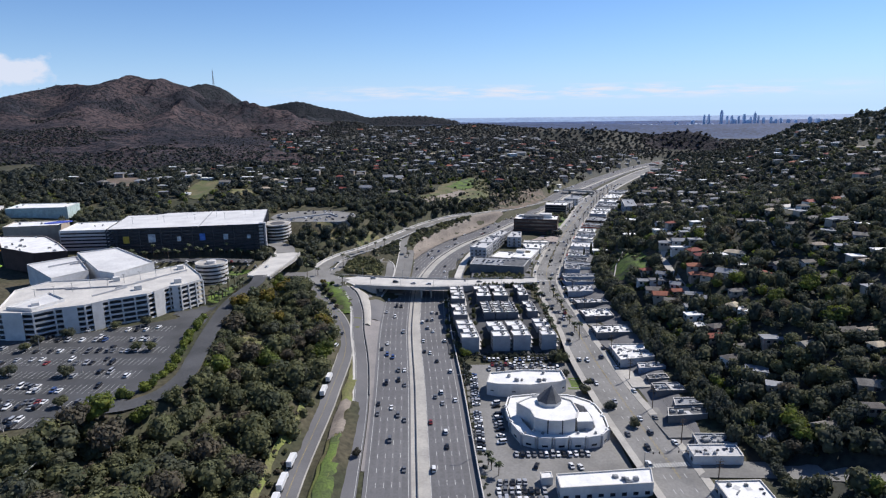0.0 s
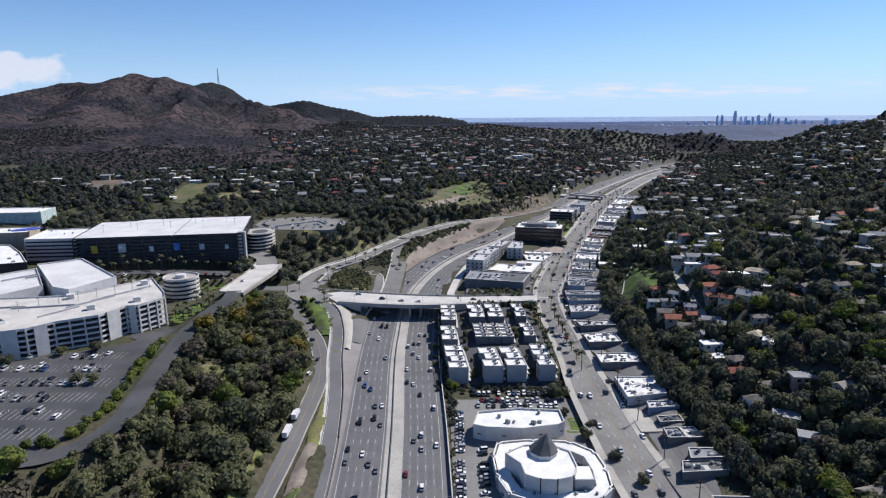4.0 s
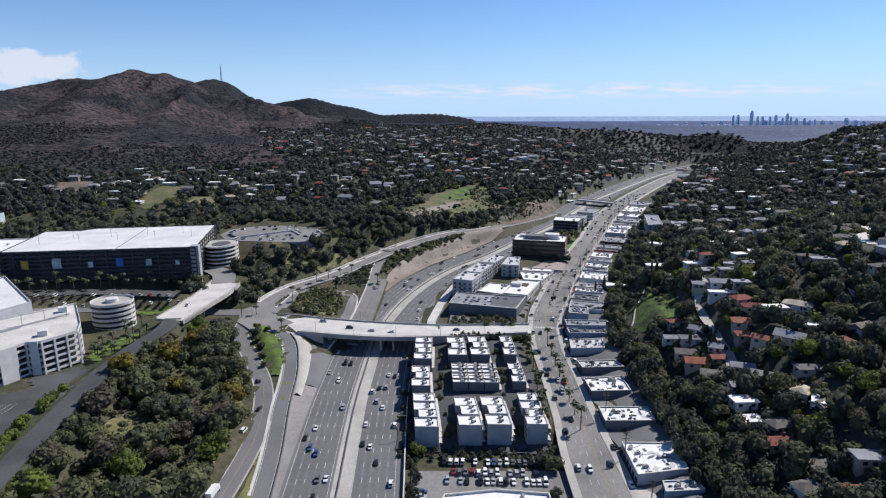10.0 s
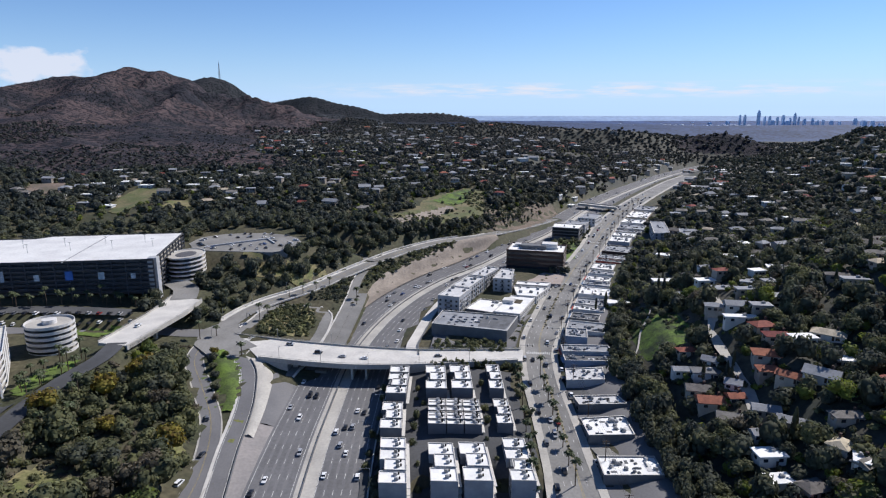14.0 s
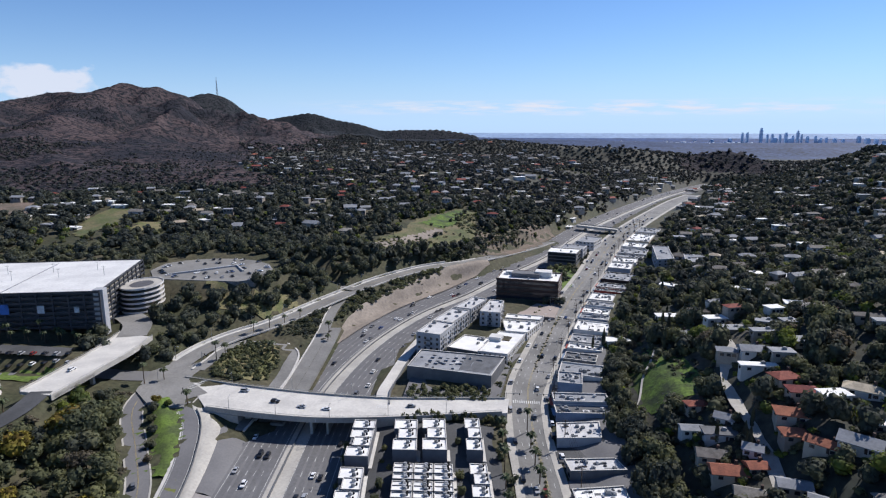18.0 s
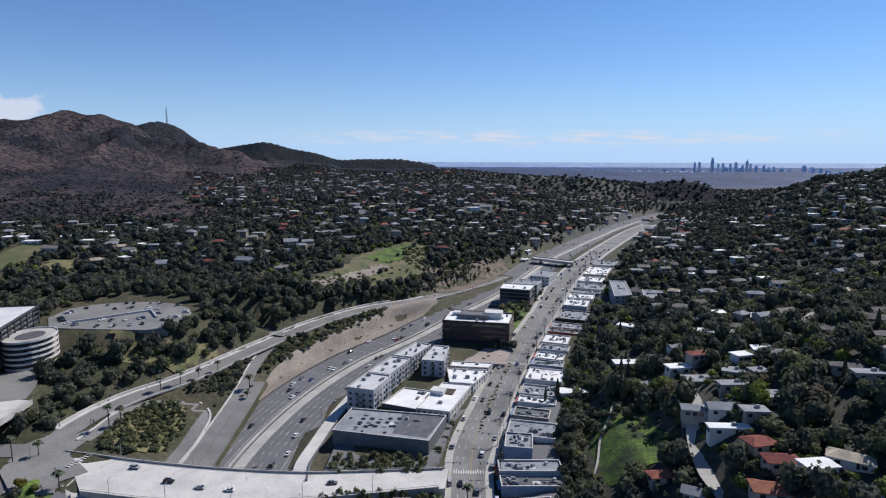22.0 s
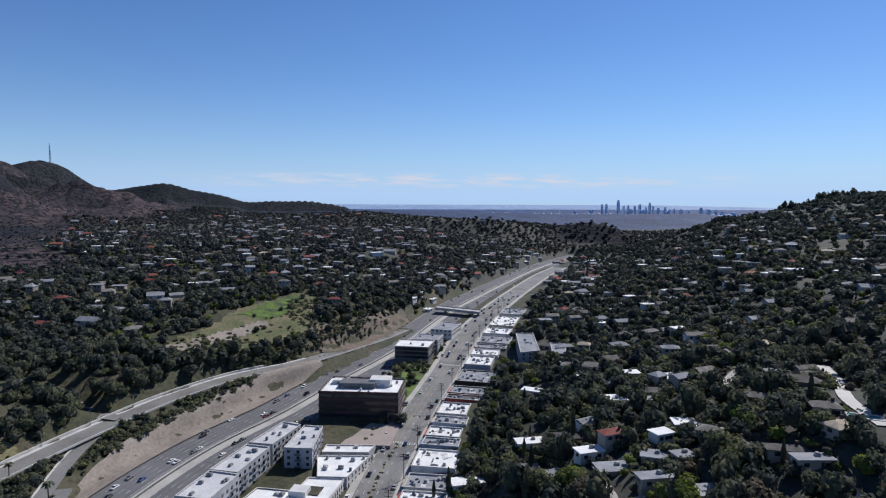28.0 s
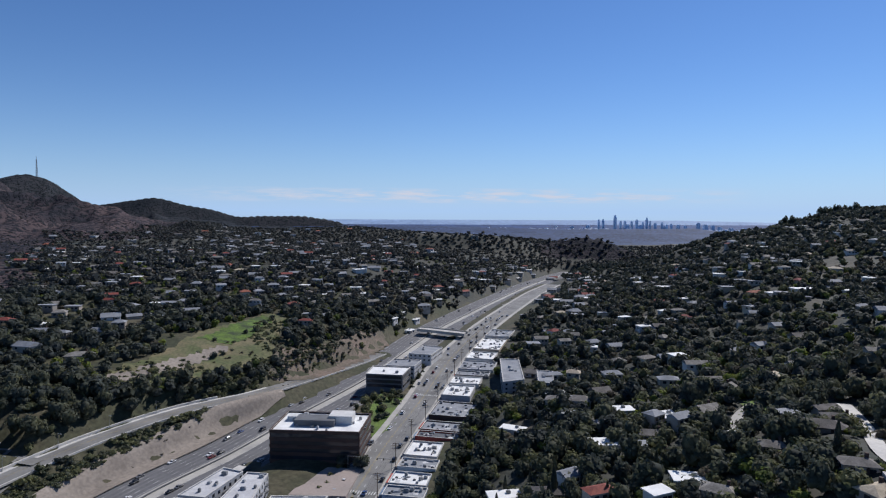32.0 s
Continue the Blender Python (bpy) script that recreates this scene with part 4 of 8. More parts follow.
# ---- buildings ----
def inset(poly, d):
    p = np.array(poly, float)
    n = len(p)
    a = sum(p[i, 0] * p[(i + 1) % n, 1] - p[(i + 1) % n, 0] * p[i, 1] for i in range(n))
    s = 1 if a > 0 else -1
    out = []
    for i in range(n):
        e0, e1 = p[i] - p[i - 1], p[(i + 1) % n] - p[i]
        e0, e1 = e0 / np.hypot(*e0), e1 / np.hypot(*e1)
        n0, n1 = np.array((-e0[1], e0[0])) * s, np.array((-e1[1], e1[0])) * s
        b = n0 + n1
        out.append(p[i] + b * d / max(b @ n0, 0.3))
    return [tuple(q) for q in out]


def ring(name, poly, z0, z1, thick):
    """Walls with thickness round a plan outline."""
    n = len(poly)
    a = sum(poly[i][0] * poly[(i + 1) % n][1] - poly[(i + 1) % n][0] * poly[i][1] for i in range(n))
    if a < 0:
        poly = poly[::-1]
    inn = inset(poly, thick)
    v = [(*p, z0) for p in poly] + [(*p, z1) for p in poly] + [(*p, z0) for p in inn] + [(*p, z1) for p in inn]
    f = []
    for i in range(n):
        j = (i + 1) % n
        f += [(i, j, n + j, n + i), (n + i, n + j, 3 * n + j, 3 * n + i), (2 * n + j, 2 * n + i, 3 * n + i, 3 * n + j), (j, i, 2 * n + i, 2 * n + j)]
    return pydata(name, v, f)


UNIT = {}


def roof_unit(w, d, h):
    key = (round(w, 1), round(d, 1), round(h, 1))
    if key not in UNIT:
        UNIT[key] = boxes("roof_unit", [(-w / 2, -d / 2, 0, w / 2, d / 2, h), (-w * 0.35, -d * 0.35, h, w * 0.35, d * 0.35, h + 0.25)], 0.05)
    return UNIT[key]


def flat_building(name, poly, z0, z1, label, category, wall="wall_white", roof="roof_white", parapet=0.7, floors=0, first=1.2, rise=3.3, win_w=1.6, win_h=1.5, gap=3.2, band=False, units=0, seed=0, group="", skip=(), glass="glass"):
    """A flat-roofed block: walls, roof, windows floor by floor on each face, and plant on the roof."""
    rs = random.Random(seed * 77 + 5)
    n = len(poly)
    a = sum(poly[i][0] * poly[(i + 1) % n][1] - poly[(i + 1) % n][0] * poly[i][1] for i in range(n))
    if a < 0:
        poly = poly[::-1]
    c = np.mean(poly, axis=0)
    loc = [(x - c[0], y - c[1]) for x, y in poly]
    t = thing(name, pose(c[0], c[1], z0), label, category, group)
    h = z1 - z0
    shell = part("wall", ring("wall", loc, -4, h + parapet, 0.35), M[wall], t)
    cover = part("roof", prism("roof", inset(loc, 0.3), h - 0.4, h), M[roof], t)
    part("coping", ring("coping", inset(loc, -0.08), h + parapet - 0.02, h + parapet + 0.12, 0.5), M["concrete_pale"], t)
    for i in range(n):
        if i in skip or not floors:
            continue
        p, q = np.array(loc[i]), np.array(loc[(i + 1) % n])
        L = np.hypot(*(q - p))
        ang = math.degrees(math.atan2(q[1] - p[1], q[0] - p[0]))
        if L < 3:
            continue
        if band:
            me = boxes("window_band", [(0.8, -0.06, 0, L - 0.8, 0.1, win_h)])
            for k in range(floors):
                part("window_band", me, M[glass], shell, m=pose(p[0], p[1], first + rise * k, 0, 0, ang))
        else:
            m = max(1, int((L - 1) / gap))
            me = boxes("window", [(-win_w / 2, -0.06, 0, win_w / 2, 0.1, win_h)])
            for k in range(floors):
                for j in range(m):
                    u = (j + 0.5) / m
                    o = p + (q - p) * u
                    part("window", me, M[glass], shell, m=pose(o[0], o[1], first + rise * k, 0, 0, ang))
    lo, hi = np.min(loc, axis=0), np.max(loc, axis=0)
    placed = 0
    for _ in range(units * 12):
        x, y = rs.uniform(lo[0], hi[0]), rs.uniform(lo[1], hi[1])
        if placed < units and inside(inset(loc, 1.8), x, y):
            part("roof_unit", roof_unit(rs.choice((1.2, 1.8, 2.6)), rs.choice((1.1, 1.5, 2.2)), rs.choice((0.9, 1.2, 1.5))), M["unit"], cover, m=pose(x, y, h, 0, 0, rs.choice((0, 90)) + math.degrees(math.atan2(loc[1][1] - loc[0][1], loc[1][0] - loc[0][0]))))
            placed += 1
    return t


def inside(poly, x, y):
    r, j = False, len(poly) - 1
    for i in range(len(poly)):
        (xi, yi), (xj, yj) = poly[i], poly[j]
        if (yi > y) != (yj > y) and x < (xj - xi) * (y - yi) / (yj - yi) + xi:
            r = not r
        j = i
    return r


CLUTTER = {}


def roof_clutter(t, poly, z0, top, n, seed):
    """Ducts, pipes, hatches, patches of membrane and plant scattered over a flat roof."""
    r = random.Random(seed)
    c = np.mean(poly, axis=0)
    loc = [(x - c[0], y - c[1]) for x, y in poly]
    keep = inset(loc, 1.3) if sum(loc[i][0] * loc[(i + 1) % len(loc)][1] - loc[(i + 1) % len(loc)][0] * loc[i][1] for i in range(len(loc))) > 0 else inset(loc[::-1], 1.3)
    lo, hi = np.min(keep, axis=0), np.max(keep, axis=0)
    ang = math.degrees(math.atan2(loc[1][1] - loc[0][1], loc[1][0] - loc[0][0]))
    kinds = (("duct", 3.6, 0.55, 0.6, "unit"), ("pipe_run", 6.0, 0.22, 0.25, "metal"), ("roof_hatch", 1.2, 1.0, 0.5, "roof_dark"), ("membrane_patch", 3.4, 2.4, 0.05, "roof_pale"), ("stain", 2.6, 1.5, 0.04, "roof_dark"), ("fan_box", 1.6, 1.4, 1.1, "unit"), ("skylight", 1.6, 1.0, 0.4, "glass"))
    done = tries = 0
    while done < n and tries < n * 30:
        tries += 1
        x, y = r.uniform(lo[0], hi[0]), r.uniform(lo[1], hi[1])
        name, w, d, h, mt = r.choice(kinds)
        a = ang + r.choice((0, 0, 90, 90, 45, 18))
        ca, sa = math.cos(radians(a)) * w / 2, math.sin(radians(a)) * w / 2
        if not (inside(keep, x + ca, y + sa) and inside(keep, x - ca, y - sa)):
            continue
        if name not in CLUTTER:
            items = [(-w / 2, -d / 2, 0, w / 2, d / 2, h)]
            if h > 0.45:
                items += [(-w * 0.3, -d * 0.3, h, w * 0.2, d * 0.3, h + 0.2), (-w / 2 - 0.1, -d / 2 - 0.1, 0, w / 2 + 0.1, d / 2 + 0.1, 0.12)]
            CLUTTER[name] = boxes(name, items, 0.015 if h < 0.1 else 0.04)
        part(name, CLUTTER[name], M[mt], t, m=pose(x, y, top + 0.004 * (done % 5 + 1), 0, 0, a))
        done += 1


# white apartment terraces between the freeway and the boulevard
def terrace(x0, y0, x1, y1, skew, z1, cols, seed, label):
    rs = random.Random(seed)
    z0 = zf((y0 + y1) / 2) - 0.5
    t = thing("terrace", pose(x0, y0, z0), label, "apartment block", "white apartment terraces")
    w, L, h = x1 - x0, y1 - y0, z1 - z0
    sh = lambda y: skew * y / L
    n = 4 if L > 29 else 3
    for i in range(n):
        a, b = L * i / n, L * (i + 1) / n - 0.15
        dz = (0.55 if i % 2 else 0.0) * (1 if rs.random() < 0.8 else -0.4)
        for c in range(cols):
            u0, u1 = w * c / cols + (0.5 if c else 0), w * (c + 1) / cols
            if i == 1 and cols == 1:
                u0 += 2.2 if w > 9 else 1.2
            q = [(u0 + sh(a), a), (u1 + sh(a), a), (u1 + sh(b), b), (u0 + sh(b), b)]
            body = part("wing", ring("wing", q, -4, h + dz, 0.3), M["wall_terrace" if z1 < 5 else "wall_charcoal"], t)
            part("roof", prism("roof", inset(q, 0.25), h + dz - 0.9, h + dz - 0.35), M["roof_white"], t)
            part("coping", ring("coping", inset(q, -0.06), h + dz - 0.02, h + dz + 0.08, 0.35), M["concrete_pale"], t)
            for k in range(2 if u1 - u0 > 6 else 1):
                yy = a + (b - a) * (0.3 + 0.4 * k)
                xx = u0 + (u1 - u0) * (0.55 + 0.1 * rs.random()) + sh(yy)
                part("roof_unit", roof_unit(1.5, 1.2, 1.1), M["unit"], t, m=pose(xx, yy, h + dz - 0.35, 0, 0, 8))
                part("vent", roof_unit(0.7, 0.7, 0.8), M["rubber"], t, m=pose(xx + 1.3, yy + 0.9, h + dz - 0.35))
            for fl in range(3):
                me = boxes("window", [(-0.06, -0.8, 0, 0.1, 0.8, 1.5)])
                for side, xx in ((-1, u0), (1, u1)):
                    for k in ((0.3, 0.7) if side < 0 else (0.5,)):
                        yy = a + (b - a) * k
                        part("window", me, M["glass"], t, m=pose(xx + sh(yy) + (-0.0 if side < 0 else 0), yy, 1.6 + 3.0 * fl))
    if cols == 2 or w > 9:
        part("stair_shaft", boxes("stair_shaft", [(0.2, L * 0.32, -2, 2.0, L * 0.48, h - 0.2)]), M["wall_slate"], t)
    # walkway with railings on the sunny side
    for fl in range(3):
        v = [(w, 0, 1 + 3 * fl), (w + 1.5, 0, 1 + 3 * fl), (w + 1.5 + skew, L, 1 + 3 * fl), (w + skew, L, 1 + 3 * fl)]
        part("walkway", pydata("walkway", v + [(a, b, c + 0.18) for a, b, c in v], [(3, 2, 1, 0), (4, 5, 6, 7), (0, 1, 5, 4), (1, 2, 6, 5), (2, 3, 7, 6), (3, 0, 4, 7)]), M["concrete_pale"], t)
    return t


lab = "white three-storey apartment terrace with flat roofs and vents"
for i, (x0, y0, x1, y1, sk, z1, cols) in enumerate(((12, 378, 23.2, 411, -3.6, 4.3, 1), (7.4, 415, 17.3, 440, -1.9, 7.3, 1), (6.3, 443.7, 16.4, 475, -1.1, 10.3, 1), (32.6, 380, 43.6, 408.5, -3, 4.3, 1), (46, 381, 57.5, 409.6, -3, 4.3, 1),
                                                   (29, 419.8, 53.7, 431.2, -0.7, 7.3, 3), (28.3, 432, 53, 443.8, -0.7, 7.6, 3), (26, 449.7, 36.6, 477.4, -1.9, 10.3, 1), (39.1, 450.5, 49.8, 478.8, -2.1, 10.3, 1), (64.8, 381.8, 74.6, 412.8, -2.4, 4.3, 1), (60.9, 421.5, 68.2, 445.2, -1.4, 7.3, 1), (58.3, 451, 65.4, 480, -1.5, 10.3, 1))):
    terrace(x0, y0, x1, y1, sk, z1, cols, i, lab)

# west side of the boulevard, beyond the bridge
low = flat_building("warehouse", [(24, 533), (71, 521), (80, 549), (30, 559)], 5.5, 14, "slate grey warehouse with a flat pale roof and skylights", "warehouse", "wall_slate", "roof_grey", 0.6, 0, units=0, seed=1)
for k in range(16):
    part("skylight", boxes("skylight", [(-1.1, -0.8, 0, 1.1, 0.8, 0.5)], 0.08), M["glass" if k % 3 else "unit"], low, m=pose(-16 + 4.6 * (k % 5) + 1.2 * (k // 5), -3 + 4.4 * (k // 5), 8.5, 0, 0, -14))
part("roof_half", prism("roof_half", [(2, -10.5), (19, -15.5), (27.2, 8), (6, 11.6)], 8.4, 8.56), M["roof_dark"], low, "dark half of the roof")
part("loading_door", boxes("loading_door", [(-3, -0.1, 0, 3, 0.15, 3.2)]), M["roof_grey"], low, m=pose(-10, -5.3, 0.4, 0, 0, -14))
roof_clutter(low, [(24, 533), (71, 521), (80, 549), (30, 559)], 5.5, 8.56, 14, 401)
store = flat_building("store", [(64, 561), (82, 556), (96, 594), (79, 598)], 6.5, 13, "white flat-roofed store with a roof terrace", "store", "wall_white", "roof_white", 0.5, 2, 0.6, 3.0, 1.0, 2.2, 2.6, units=2, seed=2)
part("roof_garden", boxes("roof_garden", [(-4, -3, 0, 3, 5, 0.5)], 0.1), M["leaf_grey"], store, "planted roof bed", pose(2, 6, 6.5, 0, 0, -18))
part("penthouse", boxes("penthouse", [(-4, -4, 0, 4, 3, 2.6)], 0.08), M["wall_white"], store, m=pose(-4, 6, 6.5, 0, 0, -18))
flat_building("store_wing", [(45, 571), (64, 563), (74, 588), (56, 594)], 6, 11.5, "white single-storey wing with a bright roof", "store", "wall_slate", "roof_white", 0.5, units=3, seed=3)
flat_building("shop_block", [(83, 597), (97, 594), (109, 617), (82, 621)], 8, 13.5, "white shop block with rooftop plant", "shop", "wall_white", "roof_white", 0.6, 2, 0.6, 3.0, 1.2, 1.8, 3.2, units=8, seed=4)
flat_building("shed", [(84, 624), (108, 620), (112, 629), (86, 633)], 9, 14, "low white shed beside the shop block", "shed", "wall_grey", "roof_white", 0.5, units=2, seed=5)


def apartment(poly, z0, z1, seed):
    t = flat_building("apartment_wing", poly, z0, z1, "grey and white four-storey apartment wing with balconies", "apartment block", "wall_grey", "roof_pale", 0.6, 4, 0.8, 3.2, 1.5, 1.5, 3.6, units=5, seed=seed, group="grey apartment wings")
    c = np.mean(poly, axis=0)
    n = len(poly)
    for i in range(n):
        p, q = np.array(poly[i]) - c, np.array(poly[(i + 1) % n]) - c
        L = np.hypot(*(q - p))
        ang = math.degrees(math.atan2(q[1] - p[1], q[0] - p[0]))
        me = boxes("balcony", [(-1.6, -1.3, 0, 1.6, 0, 0.18), (-1.6, -1.3, 0, 1.6, -1.2, 1.0)])
        for k in range(1, 4):
            for j in range(int(L // 9)):
                o = p + (q - p) * ((j + 0.5) / max(1, int(L // 9)))
                part("balcony", me, M["wall_slate"], t, m=pose(o[0], o[1], 3.2 * k, 0, 0, ang))
    return t


apartment([(26, 571), (41, 566), (49, 588), (35, 594)], 7, 21, 11)
apartment([(35, 595), (48, 590), (59, 617), (47, 622)], 8, 21, 12)
apartment([(48, 623), (60, 619), (72, 644), (62, 650)], 9, 21.5, 13)
apartment([(66, 614), (80, 611), (84, 640), (74, 643)], 9, 21.5, 14)

office = flat_building("office_block", [(80, 678), (127, 668), (134, 697), (87, 708)], 11.5, 28.6, "dark brown office block with window bands and a white roof", "office block", "wall_brown", "roof_white", 0.8, 4, 2.4, 4.0, 1.6, 1.9, band=True, units=8, seed=6)
for k, b in enumerate(((-14, -6, 8, 4, 3.4), (4, -2, 17, 8, 4.6), (-20, 2, -14, 8, 2.5))):
    part("penthouse", boxes("penthouse", [(b[0], b[1], 0, b[2], b[3], b[4])], 0.1), M["wall_slate" if k < 1 else "wall_white"], office, m=pose(0, 0, 17.1, 0, 0, -12))
for k in range(5):
    part("spandrel", ring("spandrel", inset([(80 - 107, 678 - 687.75), (20, 668 - 687.75), (27, 697 - 687.75), (-20, 708 - 687.75)], -0.25), 1.0 + 4 * k, 2.2 + 4 * k, 0.6), M["wall_brown"], office)
flat_building("glass_office", [(134, 792), (160, 784), (168, 806), (140, 814)], 17, 27, "low dark glass office with a thin white roof edge", "office block", "wall_slate", "roof_white", 0.5, 3, 1, 3.2, 1.6, 2.2, band=True, units=2, seed=7)
flat_building("small_office", [(150, 822), (172, 816), (180, 836), (158, 842)], 18, 25, "small grey office among trees", "office block", "wall_grey", "roof_grey", 0.5, 2, 1, 3.2, units=2, seed=8)
flat_building("small_office", [(172, 860), (190, 852), (204, 880), (188, 890)], 19, 25, "small pale office beside the freeway", "office block", "wall_white", "roof_grey", 0.5, 2, 1, 3.2, units=2, seed=9)

# church, hall and the shop before them
hall = flat_building("church_hall", [(24, 321), (30, 318.5), (48, 317), (66, 321), (69.5, 324), (69, 336), (48, 338), (27, 334)], -8.5, -1.5, "long white church hall with a curved flat roof", "church hall", "wall_white", "roof_white", 0.9, 1, 3.0, 3.0, 2.0, 0.6, 9, units=6, seed=21)
church = thing("church", pose(56, 288, -9.6), "white faceted church with a grey pyramid roof", "church")
outer = [(-21, 22), (-24, 10), (-23, -6), (-19, -18), (-12, -21.5), (-4, -22.5), (4, -22), (12, -22), (20, -20), (25, -14), (26, 0), (24, 14), (14, 23), (-4, 25)]
facets = []
for i in range(len(outer)):
    p, q = np.array(outer[i], float), np.array(outer[(i + 1) % len(outer)], float)
    facets += [tuple(p * (1 - 1.3 / np.hypot(*p))), tuple(p + (q - p) * 0.12), tuple(p + (q - p) * 0.88)]
low = part("low_wall", ring("low_wall", facets, -3, 5.6, 0.4), M["wall_white"], church)
part("low_roof", ring("low_roof", inset(outer, 1.2), 4.6, 5.1, 5.2), M["roof_white"], church)
part("coping", ring("coping", inset(facets, -0.1), 5.5, 5.75, 0.6), M["roof_white"], church)
for i in range(len(outer)):
    p, q = np.array(outer[i]), np.array(outer[(i + 1) % len(outer)])
    part("pilaster", boxes("pilaster", [(-0.35, -0.35, -3, 0.35, 0.35, 5.5)]), M["wall_grey"], low, m=pose(p[0], p[1], 0))
    o = (p + q) / 2
    part("window", boxes("window", [(-1.4, -0.08, 0.6, 1.4, 0.1, 1.6)]), M["glass"], low, m=pose(o[0], o[1], 0, 0, 0, math.degrees(math.atan2(q[1] - p[1], q[0] - p[0]))))
core = [(-19, 2), (-13, -6), (-12, -14), (-6, -17.5), (1, -18), (8, -15.5), (11, -8), (10, 4), (2, 10), (-10, 9)]
part("inner_wall", ring("inner_wall", inset(outer, 6.3), -2, 5.0, 0.3), M["wall_grey"], church)
part("court_floor", prism("court_floor", inset(outer, 1.0), -0.5, 0.3), M["concrete"], church)
part("tall_wall", ring("tall_wall", core, 0, 12.2, 0.5), M["wall_white"], church)
part("tall_roof", prism("tall_roof", inset(core, 0.4), 10.8, 11.5), M["roof_white"], church)
for a, b in ((3, 4), (4, 5), (2, 3)):
    p, q = np.array(core[b]), np.array(core[a])
    part("slot", boxes("slot", [(-0.25, -0.2, 1, 0.25, 0.2, 12.4)]), M["glass"], church, m=pose(p[0], p[1], 0))
octo = [(6.2 * math.cos(radians(22.5 + 45 * k)), 6.2 * math.sin(radians(22.5 + 45 * k))) for k in range(8)]
part("drum", prism("drum", octo, 10, 13.4), M["wall_white"], church, m=pose(-2, 3, 0))
pv = [(x * 1.06, y * 1.06, 13.4) for x, y in octo] + [(1.5, 1.0, 20.6)]
part("pyramid_roof", pydata("pyramid_roof", pv, [(i, (i + 1) % 8, 8) for i in range(8)] + [tuple(range(8))[::-1]]), M["roof_dark"], church, "dark grey pyramid roof", pose(-2, 3, 0))
part("stair_tower", boxes("stair_tower", [(9, -14, 0, 17, -4, 9.4)], 0.1), M["wall_grey"], church)
part("stair_tower_roof", boxes("stair_tower_roof", [(9.3, -13.7, 9.2, 16.7, -4.3, 9.55)]), M["roof_white"], church)
for k in range(9):
    part("roof_unit", roof_unit(1.2, 1.1, 0.9), M["unit"], church, m=pose(-17 + 4.3 * k, -17.5 + 2 * (k % 2), 5.1, 0, 0, 20 * k))
flat_building("corner_store", [(48, 227), (88, 230), (90.5, 241), (48, 237)], -11, -5, "long white store with a flat roof and vents", "store", "wall_white", "roof_white", 0.5, 1, 1.0, 3.0, 2.2, 1.6, 4.5, units=5, seed=22)
flat_building("kiosk", [(42, 238), (47, 238.5), (47, 243), (42, 242.5)], -11, -7.4, "small white shed beside the store", "shed", "wall_white", "roof_white", 0.2, units=1, seed=23)

# shops along the east side of the boulevard: start, length, depth, height, wall, roof, plant
NEAR_SHOPS = [
    ([(114.5, 210), (134, 211), (134, 232), (114.5, 231.5)], 4.6, "grey", "white", 16, "white flat-roofed store at the corner of the side street"),
    ([(112.5, 249), (135, 248.6), (136, 259), (113.2, 259)], 4.2, "white", "pale", 10, "low white shop with a rounded corner and pale roof"),
    ([(119, 259.4), (137, 259.2), (138, 269), (120, 269.5)], 3.6, "grey", "grey", 14, "low grey shop annex crowded with roof plant"),
    ([(113, 283), (134, 285), (136, 293), (116, 292)], 4.8, "slate", "dark", 8, "dark grey shop with a sloping dark roof"),
    ([(120, 292.4), (136.5, 293.4), (138, 301), (122, 301)], 5.6, "slate", "grey", 6, "dark grey rear shop with a raised roof"),
    ([(116.5, 311), (125.4, 311.5), (125, 321), (117, 320.5)], 4.2, "slate", "grey", 4, "small grey shop with a flat grey roof"),
    ([(125.8, 311.5), (134.5, 312), (132, 322), (125.4, 321)], 4.0, "slate", "pale", 5, "small shop with a flat pale roof"),
    ([(118, 327), (130, 328), (130, 334), (118, 333)], 3.2, "slate", "dark", 5, "low dark shed in the yard"),
    ([(116, 339), (132.5, 341), (131, 347.5), (117, 346.5)], 4.2, "blue", "pale", 6, "low blue-grey shop with a pale roof"),
    ([(107.5, 348.5), (130, 353.5), (131, 374), (107, 374)], 5.2, "grey", "white", 30, "long white-roofed shop crowded with ducts"),
    ([(103, 390), (127.5, 391), (127.5, 405), (102.8, 404.2)], 4.4, "slate", "white", 22, "white-roofed shop with dark walls and roof ducts"),
    ([(102, 418), (123, 419.5), (122.4, 437), (100.8, 433.6)], 4.4, "slate", "white", 20, "white-roofed shop with pipes and vents on the roof"),
    ([(102, 444), (126, 446), (123, 455.2), (100.6, 453.5)], 4.4, "slate", "pale", 12, "grey-walled shop with a pale cluttered roof"),
    ([(99.5, 468), (120, 469.5), (122, 485), (101, 482.6)], 4.6, "grey", "pale", 14, "grey shop with a stepped pale roof"),
]
SHOPS2 = [(490, 9, 28, 6, "blue", "dark", 4), (500, 10, 28, 7, "grey", "grey", 4), (521, 15, 13, 8, "blue", "grey", 6), (538, 17, 24, 6, "white", "grey", 6), (561, 11, 19, 5, "slate", "dark", 3),
          (577, 9, 21, 5, "white", "white", 2), (588, 14, 20, 5, "grey", "grey", 5), (606, 20, 22, 6, "white", "white", 4), (632, 10, 20, 5, "blue", "grey", 3), (643, 13, 19, 5, "blue", "white", 4)]
